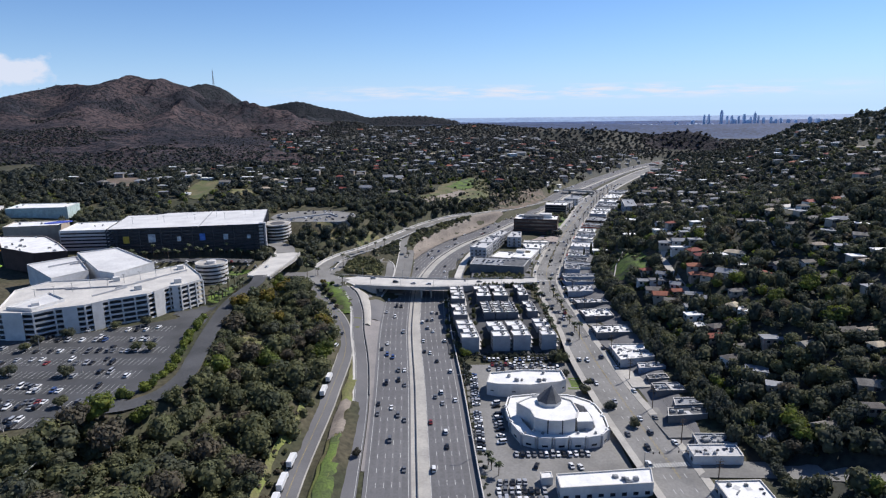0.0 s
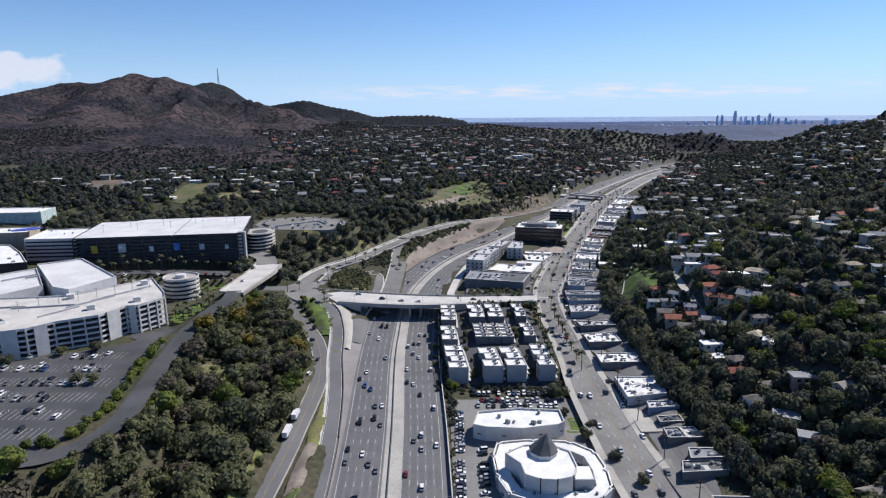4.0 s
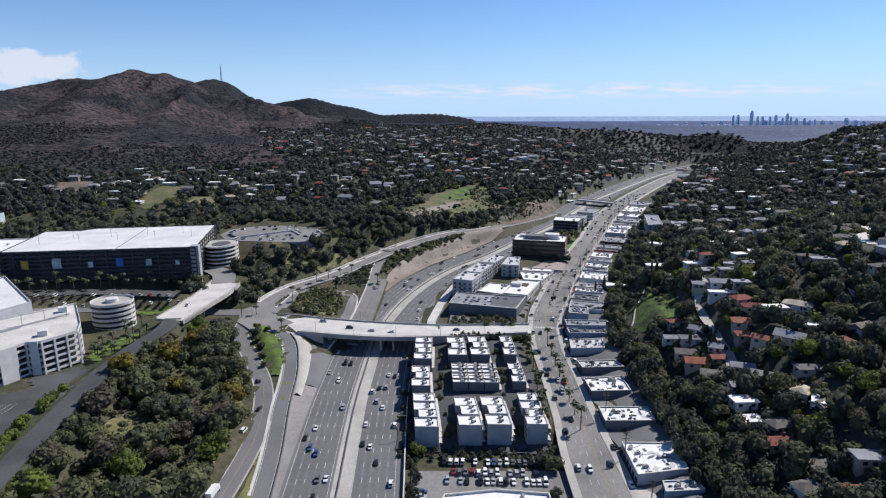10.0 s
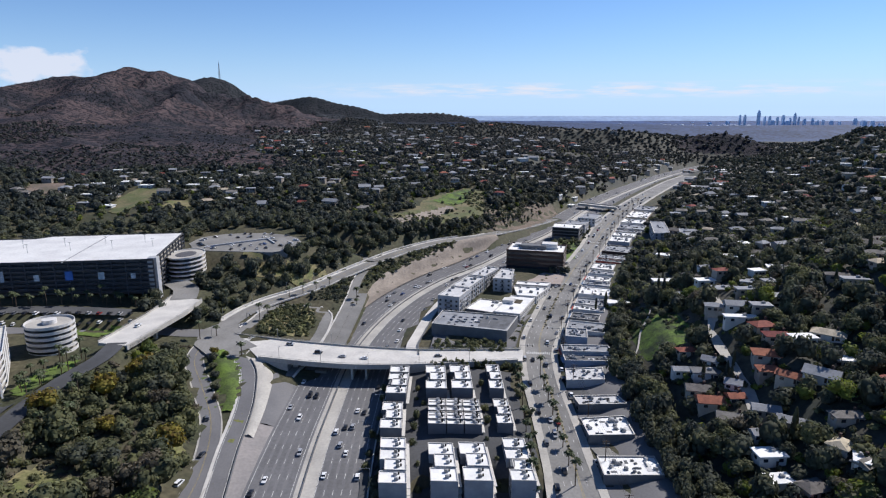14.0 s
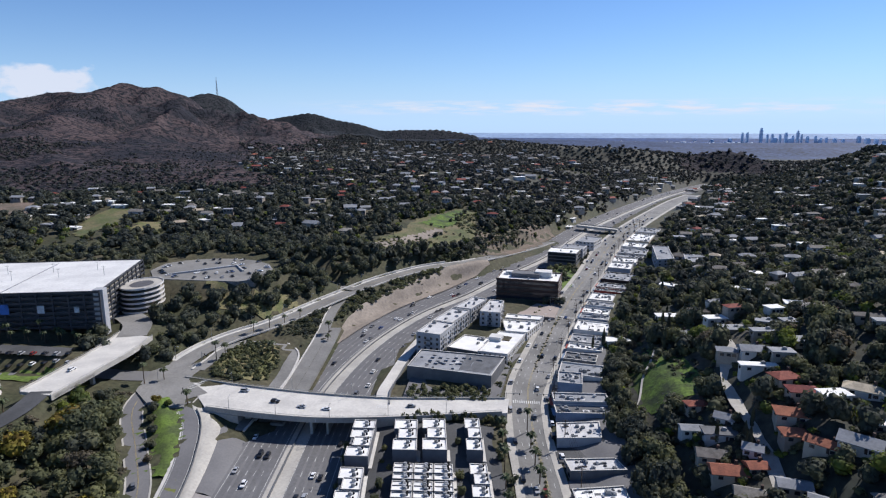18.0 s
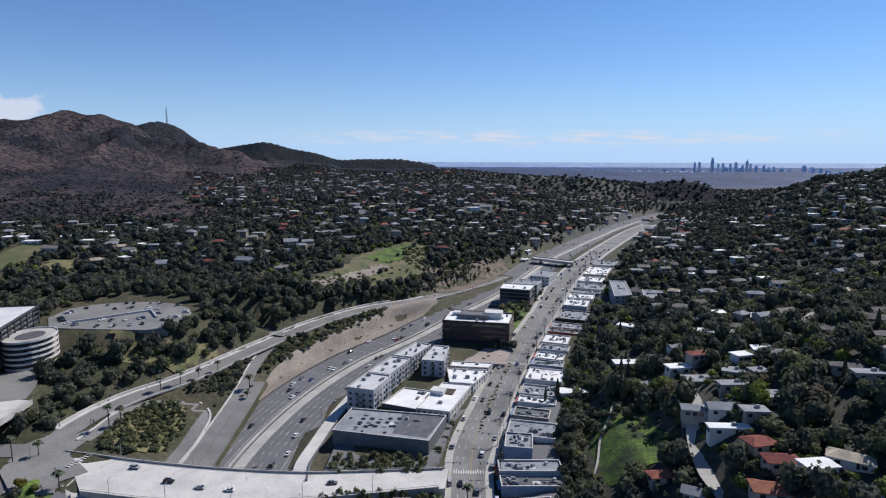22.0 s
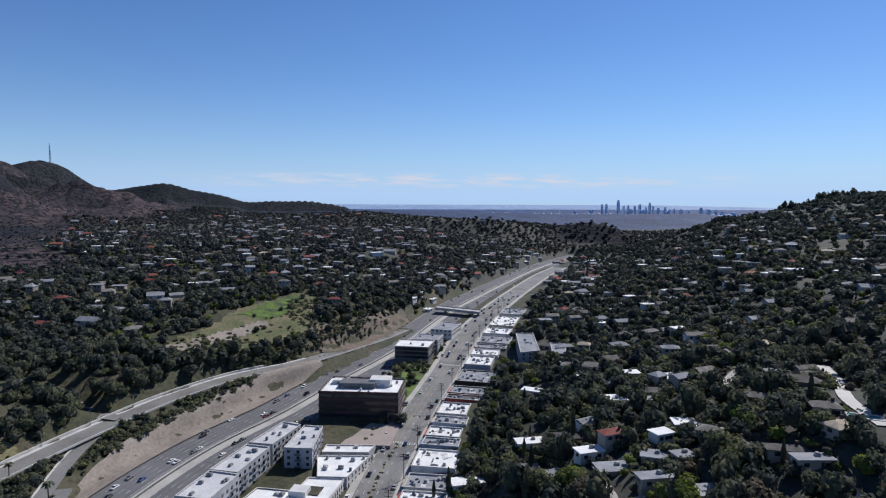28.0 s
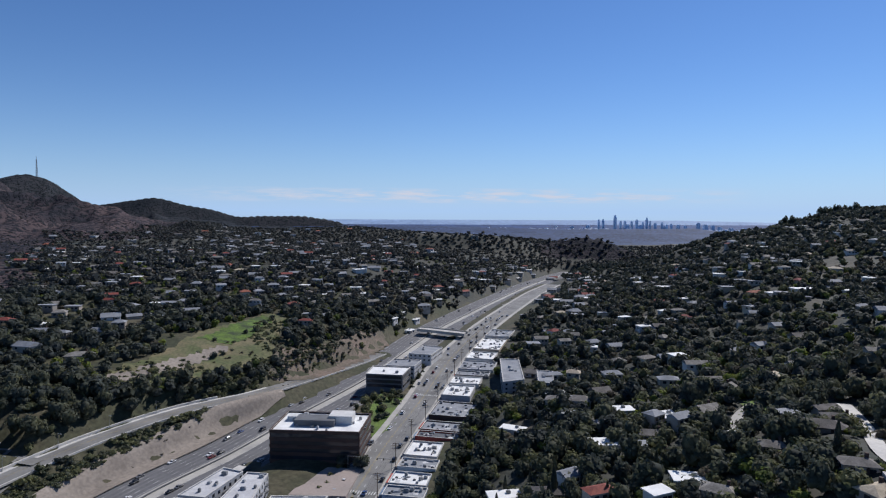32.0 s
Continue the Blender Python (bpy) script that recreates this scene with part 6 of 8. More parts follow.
NAMED = [
    ("grey", "dark", "flat", "long dark flat-roofed house on the slope", [(165, 452, -4, 21, 10)]),
    ("beige", "tile", "hip", "red clay tiled house among trees", [(197, 467, 12, 17, 12), (199, 455, -6, 19, 11), (190, 446, -14, 18, 13), (187, 436, -6, 15, 11), (163, 474, 8, 15, 8)]),
    ("beige", "tile", "gable", "pale house with an orange tiled roof", [(160, 430, -6, 20, 12), (170, 429, 4, 11, 8), (192, 425, -42, 19, 9), (168, 357, 5, 17, 10)]),
    ("beige", "shingle", "gable", "house with a dark brown gabled roof", [(163, 415, -16, 19, 11), (158, 442, -10, 17, 11), (175, 341, 10, 12, 9), (200, 317, 20, 14, 10), (224, 322, 5, 15, 10), (175, 256, 15, 15, 10), (203, 271, -15, 16, 11), (191, 369, 30, 12, 9)]),
    ("white", "grey", "gable", "white house with a pale grey gabled roof", [(202, 420, -40, 21, 14), (168, 401, 10, 10, 8), (195, 495, -6, 17, 11), (170.5, 461, -32, 12, 9), (172.5, 438, -25, 11, 9), (182, 552, 20, 12, 10), (152, 262, 12, 15, 12)]),
    ("white", "beige", "hip", "house with a broad beige hipped roof", [(221, 451, -35, 22, 12), (189, 381, 40, 13, 11), (233, 317, 10, 14, 10), (271, 378, 0, 14, 10)]),
    ("white", "white", "flat", "white flat-roofed house on the slope", [(166, 387, 5, 17, 10), (164, 374, 8, 14, 9), (192, 481, -4, 25, 6), (190, 370, 60, 11, 7), (185, 590, 0, 18, 9), (273, 619, 10, 13, 12), (198, 548, 8, 15, 8), (152, 580, 6, 20, 10)]),
    ("beige", "grey", "flat", "beige flat-roofed house above the lane", [(218, 531, -25, 13, 10), (204, 485, -4, 15, 9), (202, 533, 0, 18, 11), (227, 525, 5, 10, 8), (208, 511, 0, 20, 8), (256, 493, -8, 20, 8)]),
    ("stucco", "shingle", "hip", "large villa with a grey-brown roof on the ridge", [(302, 557, -28, 24, 12), (318, 566, -30, 16, 10), (281, 517, -25, 16, 10), (246, 536, -40, 15, 10), (245, 520, -35, 16, 10), (278, 552, -30, 13, 9), (254, 503, -20, 22, 8)]),
    ("beige", "beige", "hip", "tan hillside villa with a tiled roof", [(273, 501, 10, 15, 11), (265, 421, 0, 14, 10), (229, 303, 12, 13, 10)]),
    ("white", "white", "flat", "large white modern house high on the hill", [(513, 824, -10, 28, 14), (545, 810, -10, 20, 10), (844, 1143, 0, 30, 14), (381, 854, 5, 18, 10), (497, 841, 0, 18, 10)]),
    ("white", "grey", "gable", "white house on the far hillside", [(-81, 912, 15, 16, 12), (-172, 806, 10, 16, 11), (-113, 859, 0, 16, 8), (-45, 918, 20, 12, 9), (-19, 944, 10, 22, 9), (4, 1154, 5, 20, 12), (54, 1175, 10, 26, 10)]),
    ("beige", "shingle", "hip", "house with a brown hipped roof on the far hillside", [(-63, 803, 5, 18, 10), (20, 1058, 10, 20, 10), (135, 1111, 5, 20, 10), (-186, 1167, 0, 24, 10), (-186, 1102, 8, 18, 10), (-190, 1028, 5, 18, 10)]),
    ("white", "white", "flat", "pale flat-roofed house on the far hillside", [(-361, 891, 5, 26, 12), (-398, 884, 5, 20, 10), (-337, 880, 0, 18, 10), (-280, 884, 0, 26, 9), (177, 1011, 60, 16, 9), (186, 990, 60, 14, 9), (168, 985, 60, 14, 8), (196, 1030, 60, 16, 9), (134, 1295, 5, 24, 12)]),
]
seed = 0
for wall, roof, kind, label, rows in NAMED:
    for x, y, ang, w, d in rows:
        seed += 1
        k = 0.9 if x < 0 else 0.72 if y > 520 else 0.63
        house(x, y, ang, w * k, d * k, 4.2 if kind == "flat" and seed % 3 == 0 else 2.9, "stucco" if wall == "beige" else wall, roof, kind, label)
rs = random.Random(11)
LOOKS = [("stucco", "grey", "gable", "pale house with a grey gabled roof"), ("stucco", "shingle", "hip", "stucco house with a brown hipped roof"), ("white", "white", "flat", "white flat-roofed house"), ("beige", "tile", "hip", "beige house with a red tiled roof"),
         ("grey", "shingle", "gable", "grey house with a dark shingled roof"), ("stucco", "beige", "hip", "pale house with a tan hipped roof"), ("beige", "grey", "flat", "beige house with a flat grey roof")]


def scatter_houses(n, x0, x1, y0, y1, ok, weights, spacing, scale=1.0):
    made = tries = 0
    while made < n and tries < n * 60:
        tries += 1
        x, y = rs.uniform(x0, x1), rs.uniform(y0, y1)
        if not ok(x, y) or any((x - a) ** 2 + (y - b) ** 2 < (r + spacing) ** 2 for a, b, r in HOUSE_POS):
            continue
        wall, roof, kind, label = rs.choices(LOOKS, weights)[0]
        house(x, y, rs.uniform(-35, 35), rs.uniform(11, 19) * scale, rs.uniform(8, 12) * scale, rs.choice((2.8, 3.0, 4.6)), wall, roof, kind, label + (" between dense trees" if x > 100 else " on the wooded hillside"), far=y > 900)
        made += 1


CLEARED = [[(-452, 826), (-498, 900), (-446, 901), (-410, 834)], [(-320, 762), (-350, 834), (-346, 884), (-312, 876), (-302, 828), (-298, 752)], [(-267, 774), (-286, 820), (-252, 817), (-240, 780)]]
east_ok = lambda x, y: x > along(CAH, y) + 62 and not (130 < x < 182 and 476 < y < 562)
west_ok = lambda x, y: x < along(FWY, y) - 75 and not (-60 < x < 70 and 740 < y < 960) and not chaparral(np.float64(x), np.float64(y)) and not any(inside(p, x, y) for p in CLEARED)
scatter_houses(22, 150, 340, 380, 640, east_ok, (3, 6, 1.5, 1, 6, 3, 2), 9, 0.65)
scatter_houses(52, 200, 640, 600, 1050, east_ok, (4, 4, 3, 0.6, 4, 3, 3), 7, 0.7)
scatter_houses(34, 330, 900, 900, 1400, east_ok, (5, 3, 5, 1, 3, 3, 4), 12, 0.95)
scatter_houses(60, -420, 160, 780, 1250, west_ok, (6, 3, 5, 1, 3, 3, 4), 9, 0.8)
scatter_houses(66, -700, 330, 1150, 1900, west_ok, (6, 3, 6, 1, 2, 3, 4), 14, 0.95)
# the many small homes further off, joined
def far_homes(name, n, x0, x1, y0, y1, ok, seed, size, label, room=0.34, gap=9):
    r = random.Random(seed)
    sets = {"wall_white": ([], []), "wall_stucco": ([], []), "roof_grey": ([], []), "roof_shingle": ([], []), "roof_white": ([], []), "roof_tile": ([], []), "glass": ([], [])}
    spots, tries = [], 0
    while len(spots) < n and tries < n * 40:
        tries += 1
        x, y = r.uniform(x0, x1), r.uniform(y0, y1)
        if ok(x, y) and hz(x, y) < (88 if x < 0 else 200) and all((x - a) ** 2 + (y - b) ** 2 > (c + gap) ** 2 for a, b, c in HOUSE_POS):
            spots.append((x, y))
            HOUSE_POS.append((x, y, size * room))
    zz = height(np.array([p[0] for p in spots]), np.array([p[1] for p in spots]))

    def put(key, pts, faces, m):
        V, Q = sets[key]
        k = len(V)
        V.extend(tuple(m @ Vector(p)) for p in pts)
        Q.extend(tuple(k + i for i in f) for f in faces)
    for (x, y), z in zip(spots, zz):
        m = pose(x, y, float(z), 0, 0, r.uniform(-30, 30))
        a, b, h = r.uniform(0.42, 0.62) * size, r.uniform(0.28, 0.4) * size, r.choice((3.6, 4.2, 6.4))
        cube = [(0, 1, 5, 4), (1, 2, 6, 5), (2, 3, 7, 6), (3, 0, 4, 7), (4, 5, 6, 7)]
        put(r.choice(("wall_white", "wall_stucco", "wall_stucco", "wall_stucco")), [(i * a, j * b, c) for c in (-4, h) for i, j in ((-1, -1), (1, -1), (1, 1), (-1, 1))], cube, m)
        for u in (-0.55, 0.1, 0.62):
            put("glass", [(u * a - 0.9, -b - 0.1, h - 2.4), (u * a + 0.9, -b - 0.1, h - 2.4), (u * a + 0.9, -b - 0.1, h - 0.9), (u * a - 0.9, -b - 0.1, h - 0.9)], [(0, 1, 2, 3)], m)
        o = 0.6
        if r.random() < 0.35:
            put(r.choice(("roof_white", "roof_grey", "roof_grey")), [(i * (a + o), j * (b + o), c) for c in (h, h + 0.4) for i, j in ((-1, -1), (1, -1), (1, 1), (-1, 1))], cube, m)
        else:
            e = r.choice((a + o, a * 0.4))
            put(r.choice(("roof_grey", "roof_grey", "roof_shingle", "roof_shingle", "roof_tile")), [(-a - o, -b - o, h), (a + o, -b - o, h), (a + o, b + o, h), (-a - o, b + o, h), (-e, 0, h + b * 0.5), (e, 0, h + b * 0.5)], [(0, 1, 5, 4), (2, 3, 4, 5), (1, 2, 5), (3, 0, 4), (3, 2, 1, 0)], m)
    for key, (V, Q) in sets.items():
        if V:
            tagged(part(name, pydata(name, V, Q), M[key]), label, "houses", kind="stuff")


far_homes("slope_homes", 54, 150, 340, 225, 650, lambda x, y: east_ok(x, y) and not (130 < x < 182 and 476 < y < 562), 30, 9, "small houses packed between trees on the slope", 0.5, 4)
far_homes("distant_homes", 120, 230, 760, 600, 1250, east_ok, 31, 11, "small pale houses among trees on the eastern hill")
far_homes("distant_homes", 250, -520, 230, 800, 1500, west_ok, 32, 11, "small pale houses among trees on the western hills", 0.46)
far_homes("distant_homes", 60, -700, 520, 1500, 2100, lambda x, y: x < along(FWY, y) - 75 and not chaparral(np.float64(x), np.float64(y)), 33, 15, "far pale houses below the mountain")
far_homes("distant_homes", 70, -420, 640, 1950, 2480, lambda x, y: not 200 < x - along(FWY, y) < 330, 36, 16, "far pale houses over the last wooded hills")
far_homes("roadside_homes", 44, 60, 560, 1060, 1640, lambda x, y: along(FWY, y) - 88 < x < along(FWY, y) - 36, 37, 12, "pale buildings above the far freeway", 0.4, 4)
far_homes("distant_homes", 40, 300, 620, 1000, 1560, lambda x, y: along(CAH, y) + 30 < x < along(CAH, y) + 110, 34, 14, "pale buildings beside the far boulevard")
pool = thing("swimming_pool", pose(287, 505, hz(287, 505) + 0.4, 0, 0, -30), "turquoise swimming pool on a hillside terrace", "swimming pool")
part("basin", ring("basin", [(-6, -3), (6, -3), (6, 3), (-6, 3)], -2, 0.35, 0.8), M["concrete_pale"], pool)
part("water", boxes("water", [(-5.3, -2.3, -2, 5.3, 2.3, 0.1)]), M["water"], pool)
# ---- planting ----
def leafy(seed, lobes, cards, size, flat=1.0, tight=1.0):
    """A crown about one unit across the radius: lumpy lobes under a coat of many small leaf sprays. Points and quads."""
    r = np.random.RandomState(seed)
    g = np.array([(x, y, z) for x in (-1, 0, 1) for y in (-1, 0, 1) for z in (-1, 0, 1) if (x, y, z) != (0, 0, 0)], float)
    look_up = {tuple(p): i for i, p in enumerate(g.astype(int))}
    q = []
    for ax in range(3):
        for s in (-1, 1):
            for i in (-1, 0):
                for j in (-1, 0):
                    c = []
                    for di, dj in ((0, 0), (1, 0), (1, 1), (0, 1)):
                        p = [0, 0, 0]
                        p[ax], p[(ax + 1) % 3], p[(ax + 2) % 3] = s, i + di, j + dj
                        c.append(look_up[tuple(p)])
                    q.append(c if s > 0 else c[::-1])
    g /= np.linalg.norm(g, axis=1)[:, None]
    q = np.array(q)
    V, Q, n = [], [], 0
    L = [(0, 0, 0.62, 0.62)] if lobes == 1 else []
    while len(L) < lobes:
        a, d = r.uniform(0, 2 * math.pi), r.uniform(0.15, 0.55) * tight
        L.append((d * math.cos(a), d * math.sin(a), r.uniform(0.35, 1.0) * flat, r.uniform(0.38, 0.6) * (1.45 - 0.45 * tight)))
    for cx, cy, cz, rad in L:
        V.append(g * rad * 0.80 * r.uniform(0.8, 1.12, (len(g), 1)) * [1, 1, 0.9 * flat] + [cx, cy, cz])
        Q.append(q + n)
        n += len(g)
    k = r.randint(0, len(L), cards)
    d = r.normal(size=(cards, 3))
    d[:, 2] = np.abs(d[:, 2]) * 0.9 + d[:, 2] * 0.25
    d /= np.linalg.norm(d, axis=1)[:, None]
    A = np.array(L)
    c = A[k, :3] + d * A[k, 3:4] * r.uniform(0.85, 1.15, (cards, 1)) * [1, 1, 0.95 * flat]
    nrm = d + r.normal(size=(cards, 3)) * 0.34
    nrm /= np.linalg.norm(nrm, axis=1)[:, None]
    u = np.cross(nrm, r.normal(size=(cards, 3)))
    u /= np.linalg.norm(u, axis=1)[:, None]
    w = np.cross(nrm, u)
    s = size * r.uniform(0.6, 1.3, (cards, 1))
    V.append(np.stack([c - u * s, c - w * s * 0.7 + nrm * s * 0.2, c + u * s, c + w * s * 0.7 + nrm * s * 0.2], 1).reshape(-1, 3))
    Q.append(np.arange(cards * 4).reshape(-1, 4) + n)
    return np.concatenate(V), np.concatenate(Q)


NEAR = [leafy(i, 9, 520, 0.105) for i in range(4)]
MID = [leafy(20 + i, 4, 120, 0.15, 0.95, 0.6) for i in range(6)]
FAR = [leafy(40 + i, 2, 52, 0.22, 0.95, 0.5) for i in range(5)]
TINY = [leafy(60 + i, 1, 16, 0.36, 0.8) for i in range(5)]
SHRUB = [leafy(80 + i, 3, 40, 0.22, 0.6) for i in range(4)]


def wood(name, pts, shapes, material, label, tall=(0.9, 1.3), seed=1, cat="trees", base=None):
    """Many crowns joined in one mesh: plan points with radius."""
    r = np.random.RandomState(seed)
    pts = np.asarray(pts, float)
    if not len(pts):
        return
    z = height(pts[:, 0], pts[:, 1]) if base is None else np.full(len(pts), base)
    V, Q, n = [], [], 0
    for (x, y, rad), zz in zip(pts, z):
        v, q = shapes[r.randint(len(shapes))]
        a = r.uniform(0, 6.283)
        ca, sa = math.cos(a) * rad, math.sin(a) * rad
        h = rad * r.uniform(*tall)
        V.append(np.stack([x + v[:, 0] * ca - v[:, 1] * sa, y + v[:, 0] * sa + v[:, 1] * ca, zz - 0.12 * rad + v[:, 2] * h], 1))
        Q.append(q + n)
        n += len(v)
    return tagged(part(name, tris(name, np.concatenate(V), np.concatenate(Q), True), M[material]), label, cat, kind="stuff")


def trunk_mesh(r0, r1, h, limbs, seed):
    r = random.Random(seed)
    V, Fc = [], []

    def limb(p, q, a, b):
        k = len(V)
        d = (Vector(q) - Vector(p)).normalized()
        u = d.orthogonal().normalized()
        w = d.cross(u)
        for c, s in ((p, a), (q, b)):
            for j in range(6):
                t = j * math.pi / 3
                V.append(tuple(Vector(c) + (u * math.cos(t) + w * math.sin(t)) * s))
        Fc.extend([(k + j, k + (j + 1) % 6, k + 6 + (j + 1) % 6, k + 6 + j) for j in range(6)])

    limb((0, 0, -1), (0.1, 0, h), r0, r1)
    for i in range(limbs):
        a = 6.283 * i / limbs + r.random()
        limb((0.1, 0, h * r.uniform(0.7, 1)), (1.7 * math.cos(a), 1.7 * math.sin(a), h * 1.5 + r.random()), r1 * 0.8, r1 * 0.3)
    return pydata("trunk", V, Fc)


def make_tree(i, material, label, kind="tree", height_k=1.15):
    t = thing(kind, pose(0, 0, -200), label, "tree", "broadleaf trees")
    v, q = NEAR[i]
    c = part("crown", tris("crown", v * [5.6, 5.6, 5 * height_k] + [0, 0, 1.0], q, True), M[material], t)
    part("trunk", trunk_mesh(0.35, 0.22, 3.2, 4, i), M["bark"], t)
    return t


TREES = [make_tree(0, "leaf_olive", "olive-green broadleaf tree with a rounded uneven crown"), make_tree(1, "leaf_dark", "dark green oak with a dense crown"), make_tree(2, "leaf_grey", "grey-green scrubby tree on the bank"),
         make_tree(3, "leaf_bright", "bright green young tree"), make_tree(1, "leaf_yellow", "yellow-flowering tree by the road"), make_tree(2, "leaf_olive", "wide spreading olive-green tree", height_k=0.85)]


def plant(i, x, y, s, z=None):
    ob = copy_thing(TREES[i], pose(x, y, (hz(x, y) if z is None else z), 0, 0, (x * 53 + y * 31) % 360))
    ob.scale = (s, s, s)
    return ob


def road_clear(x, y, extra=2.0):
    """Whether the points lie clear of every road bed."""
    x, y = np.atleast_1d(x).astype(float), np.atleast_1d(y).astype(float)
    ok = np.ones(len(x), bool)
    for pts, half, blend in ROADS:
        p = pts[::2]
        for c in range(0, len(x), 3000):
            s = slice(c, c + 3000)
            d = np.hypot(x[s, None] - p[None, :, 0], y[s, None] - p[None, :, 1]).min(1)
            ok[s] &= d > half + extra
    return ok


def jitter(x0, x1, y0, y1, step, seed):
    r = np.random.RandomState(seed)
    gx, gy = np.meshgrid(np.arange(x0, x1, step), np.arange(y0, y1, step))
    return gx.ravel() + r.uniform(-0.48, 0.48, gx.size) * step, gy.ravel() + r.uniform(-0.48, 0.48, gy.size) * step, r


BLOCKS = HOUSE_POS + [(-240, 590, 82), (-300, 575, 30), (-235, 420, 70), (-187, 480, 15), (-166, 606, 19), (-360, 520, 52), (-275, 470, 40), (-336, 580, 32), (-400, 594, 30), (-443, 672, 38), (-528, 665, 42), (240, 776, 26), (257, 757, 16), (148, 800, 22), (164, 828, 15), (188, 870, 17), (-140, 667, 50), (287, 505, 10)] + FRONT


def clear(x, y, gap=0.0, skip=0.0):
    ok = np.ones(len(x), bool)
    for a, b, r in BLOCKS:
        ok &= (x - a) ** 2 + (y - b) ** 2 > (r * (1 - skip) + gap) ** 2
    return ok


MEADOW = [(-36, 757), (-10, 750), (14, 764), (38, 790), (64, 824), (68, 872), (64, 940), (42, 958), (22, 905), (-4, 866), (-12, 815)]
EARTH = [(60, 800), (90, 810), (114, 838), (138, 880), (166, 944), (152, 957), (126, 918), (108, 884), (86, 856), (66, 838)]
SLOPE = [(138, 488), (165, 482), (178, 505), (174, 540), (160, 556), (146, 540)]
patch("terrace_court", [(1, 374), (80, 374), (77, 430), (72, 483), (1, 482), (-1, 430)], "asphalt_dark", "dark asphalt courts between the terraces", "yard", 0.75, 3)
patch("meadow", MEADOW, "dry_meadow", "bright green grassy clearing on the hillside", "meadow", 0.5)
patch("dirt_track", [(-34, 757), (-16, 757), (20, 800), (34, 836), (26, 840), (0, 800)], "dirt", "tan dirt track across the clearing", "dirt track", 0.75, 4)
patch("meadow_lawn", [(4, 850), (28, 838), (46, 866), (54, 930), (40, 948), (22, 900)], "slope_grass", "fresh green grass at the top of the clearing", "meadow", 0.75, 4)
for poly, surface, words in zip(CLEARED, ("earth", "dry_meadow", "dry_grass"), ("bare brown clearing below the mountain", "green clearing below the mountain", "dry grassy clearing among the trees")):
    patch("clearing", poly, surface, words, "clearing", 0.6, 6)
patch("green_slope", SLOPE, "slope_grass", "bright green grassy slope behind the shops", "grass slope", 0.4, 4)
patch("bank_grass", [(-60, 150), (-60, 320), (-62, 400), (-70, 440), (-62, 440), (-55, 380), (-50, 310), (-48, 150)], "verge", "dry grassy bank between the frontage road and ramp", "grass bank", 0.3, 3)
patch("bank_lawn", [(-59, 160), (-58, 270), (-47, 280), (-46, 160)], "grass", "vivid green lawn on the bank", "lawn", 0.55, 3)
patch("bank_dirt", [(-58, 270), (-58, 312), (-52, 314), (-48, 281)], "dirt", "bare earth on the bank", "dirt", 0.5, 3)
patch("upper_bank", [(-80, 150), (-76, 240), (-73, 330), (-77, 405), (-88, 440), (-96, 440), (-86, 400), (-80, 300), (-88, 150)], "verge", "dry yellow-green grass beside the frontage road", "grass bank", 0.3, 3)
patch("junction_lawn", [(-100, 470), (-86, 484), (-80, 466), (-78, 440), (-84, 440)], "grass", "green lawn beside the ramp head", "lawn", 0.3, 3)
patch("loop_island", [(-88, 532), (-90, 550), (-88, 562), (-81, 572), (-70, 577.5), (-60, 568), (-55, 548), (-56, 527), (-75, 522), (-84, 525)], "dry_grass", "planted island inside the loop ramp", "grass island", 0.3, 3)
patch("car_park_bank", [(-138, 632), (-104, 626), (-84, 640), (-60, 642), (-80, 616), (-100, 600), (-116, 612)], "dry_grass", "dry green grass bank below the rounded car park", "grass bank", 0.35, 4)
patch("corner_lawn", [(-106, 493), (-96, 499), (-86, 492), (-77, 474), (-69, 450), (-70, 437), (-75, 436), (-86, 464), (-98, 482)], "grass", "green lawn between the ramp and frontage road", "lawn", 0.4, 2.5)
patch("garage_lawn", [(-200, 495), (-160, 510), (-162, 520), (-205, 505)], "grass", "green lawn before the garage", "lawn", 0.35, 3)
patch("ramp_lawn", [(-170, 420), (-178, 446), (-168, 466), (-158, 474), (-152, 456), (-156, 424)], "grass", "green lawn with palms by the lot road", "lawn", 0.35, 3)
patch("drop_off", [(-182, 396), (-172, 415), (-158, 410), (-155, 390), (-152, 366), (-168, 374)], "asphalt_dark", "dark asphalt forecourt before the white garage", "forecourt", 0.4, 3)
patch("tower_lawn", [(-206, 500), (-206, 512), (-160, 522), (-158, 512), (-180, 498)], "grass", "green lawn between the round ramp and the palms", "lawn", 0.45, 3)
patch("lane_lawn", [(-141, 396), (-138, 432), (-131, 428), (-127, 410)], "grass", "green verge beside the lot road", "lawn", 0.35, 2.5)
patch("villa_lawn", [(290, 586), (312, 618), (328, 620), (304, 584)], "grass", "bright green garden slope beside the drive", "lawn", 0.5, 3)
patch("villa_lawn", [(272, 586), (287, 606), (293, 600), (277, 579)], "grass", "green garden lawn above the drive", "lawn", 0.5, 3)
patch("church_lawn", [(72, 326), (82, 326), (86, 340), (73, 342)], "grass", "small green lawn beside the church", "lawn", 0.5, 2)
path = dense([(142, 494), (147, 506), (152, 520), (160, 534), (166, 548)], 2.0)
tagged(ribbon("footpath", np.c_[path, height(path[:, 0], path[:, 1]) + 0.7], -0.6, 0.6, M["concrete"], 0, 0.6), "pale footpath up the green slope", "footpath", kind="structure")
patch("earth_cut", EARTH, "earth", "bare reddish earth bank above the road", "earth bank", 0.6, 5)
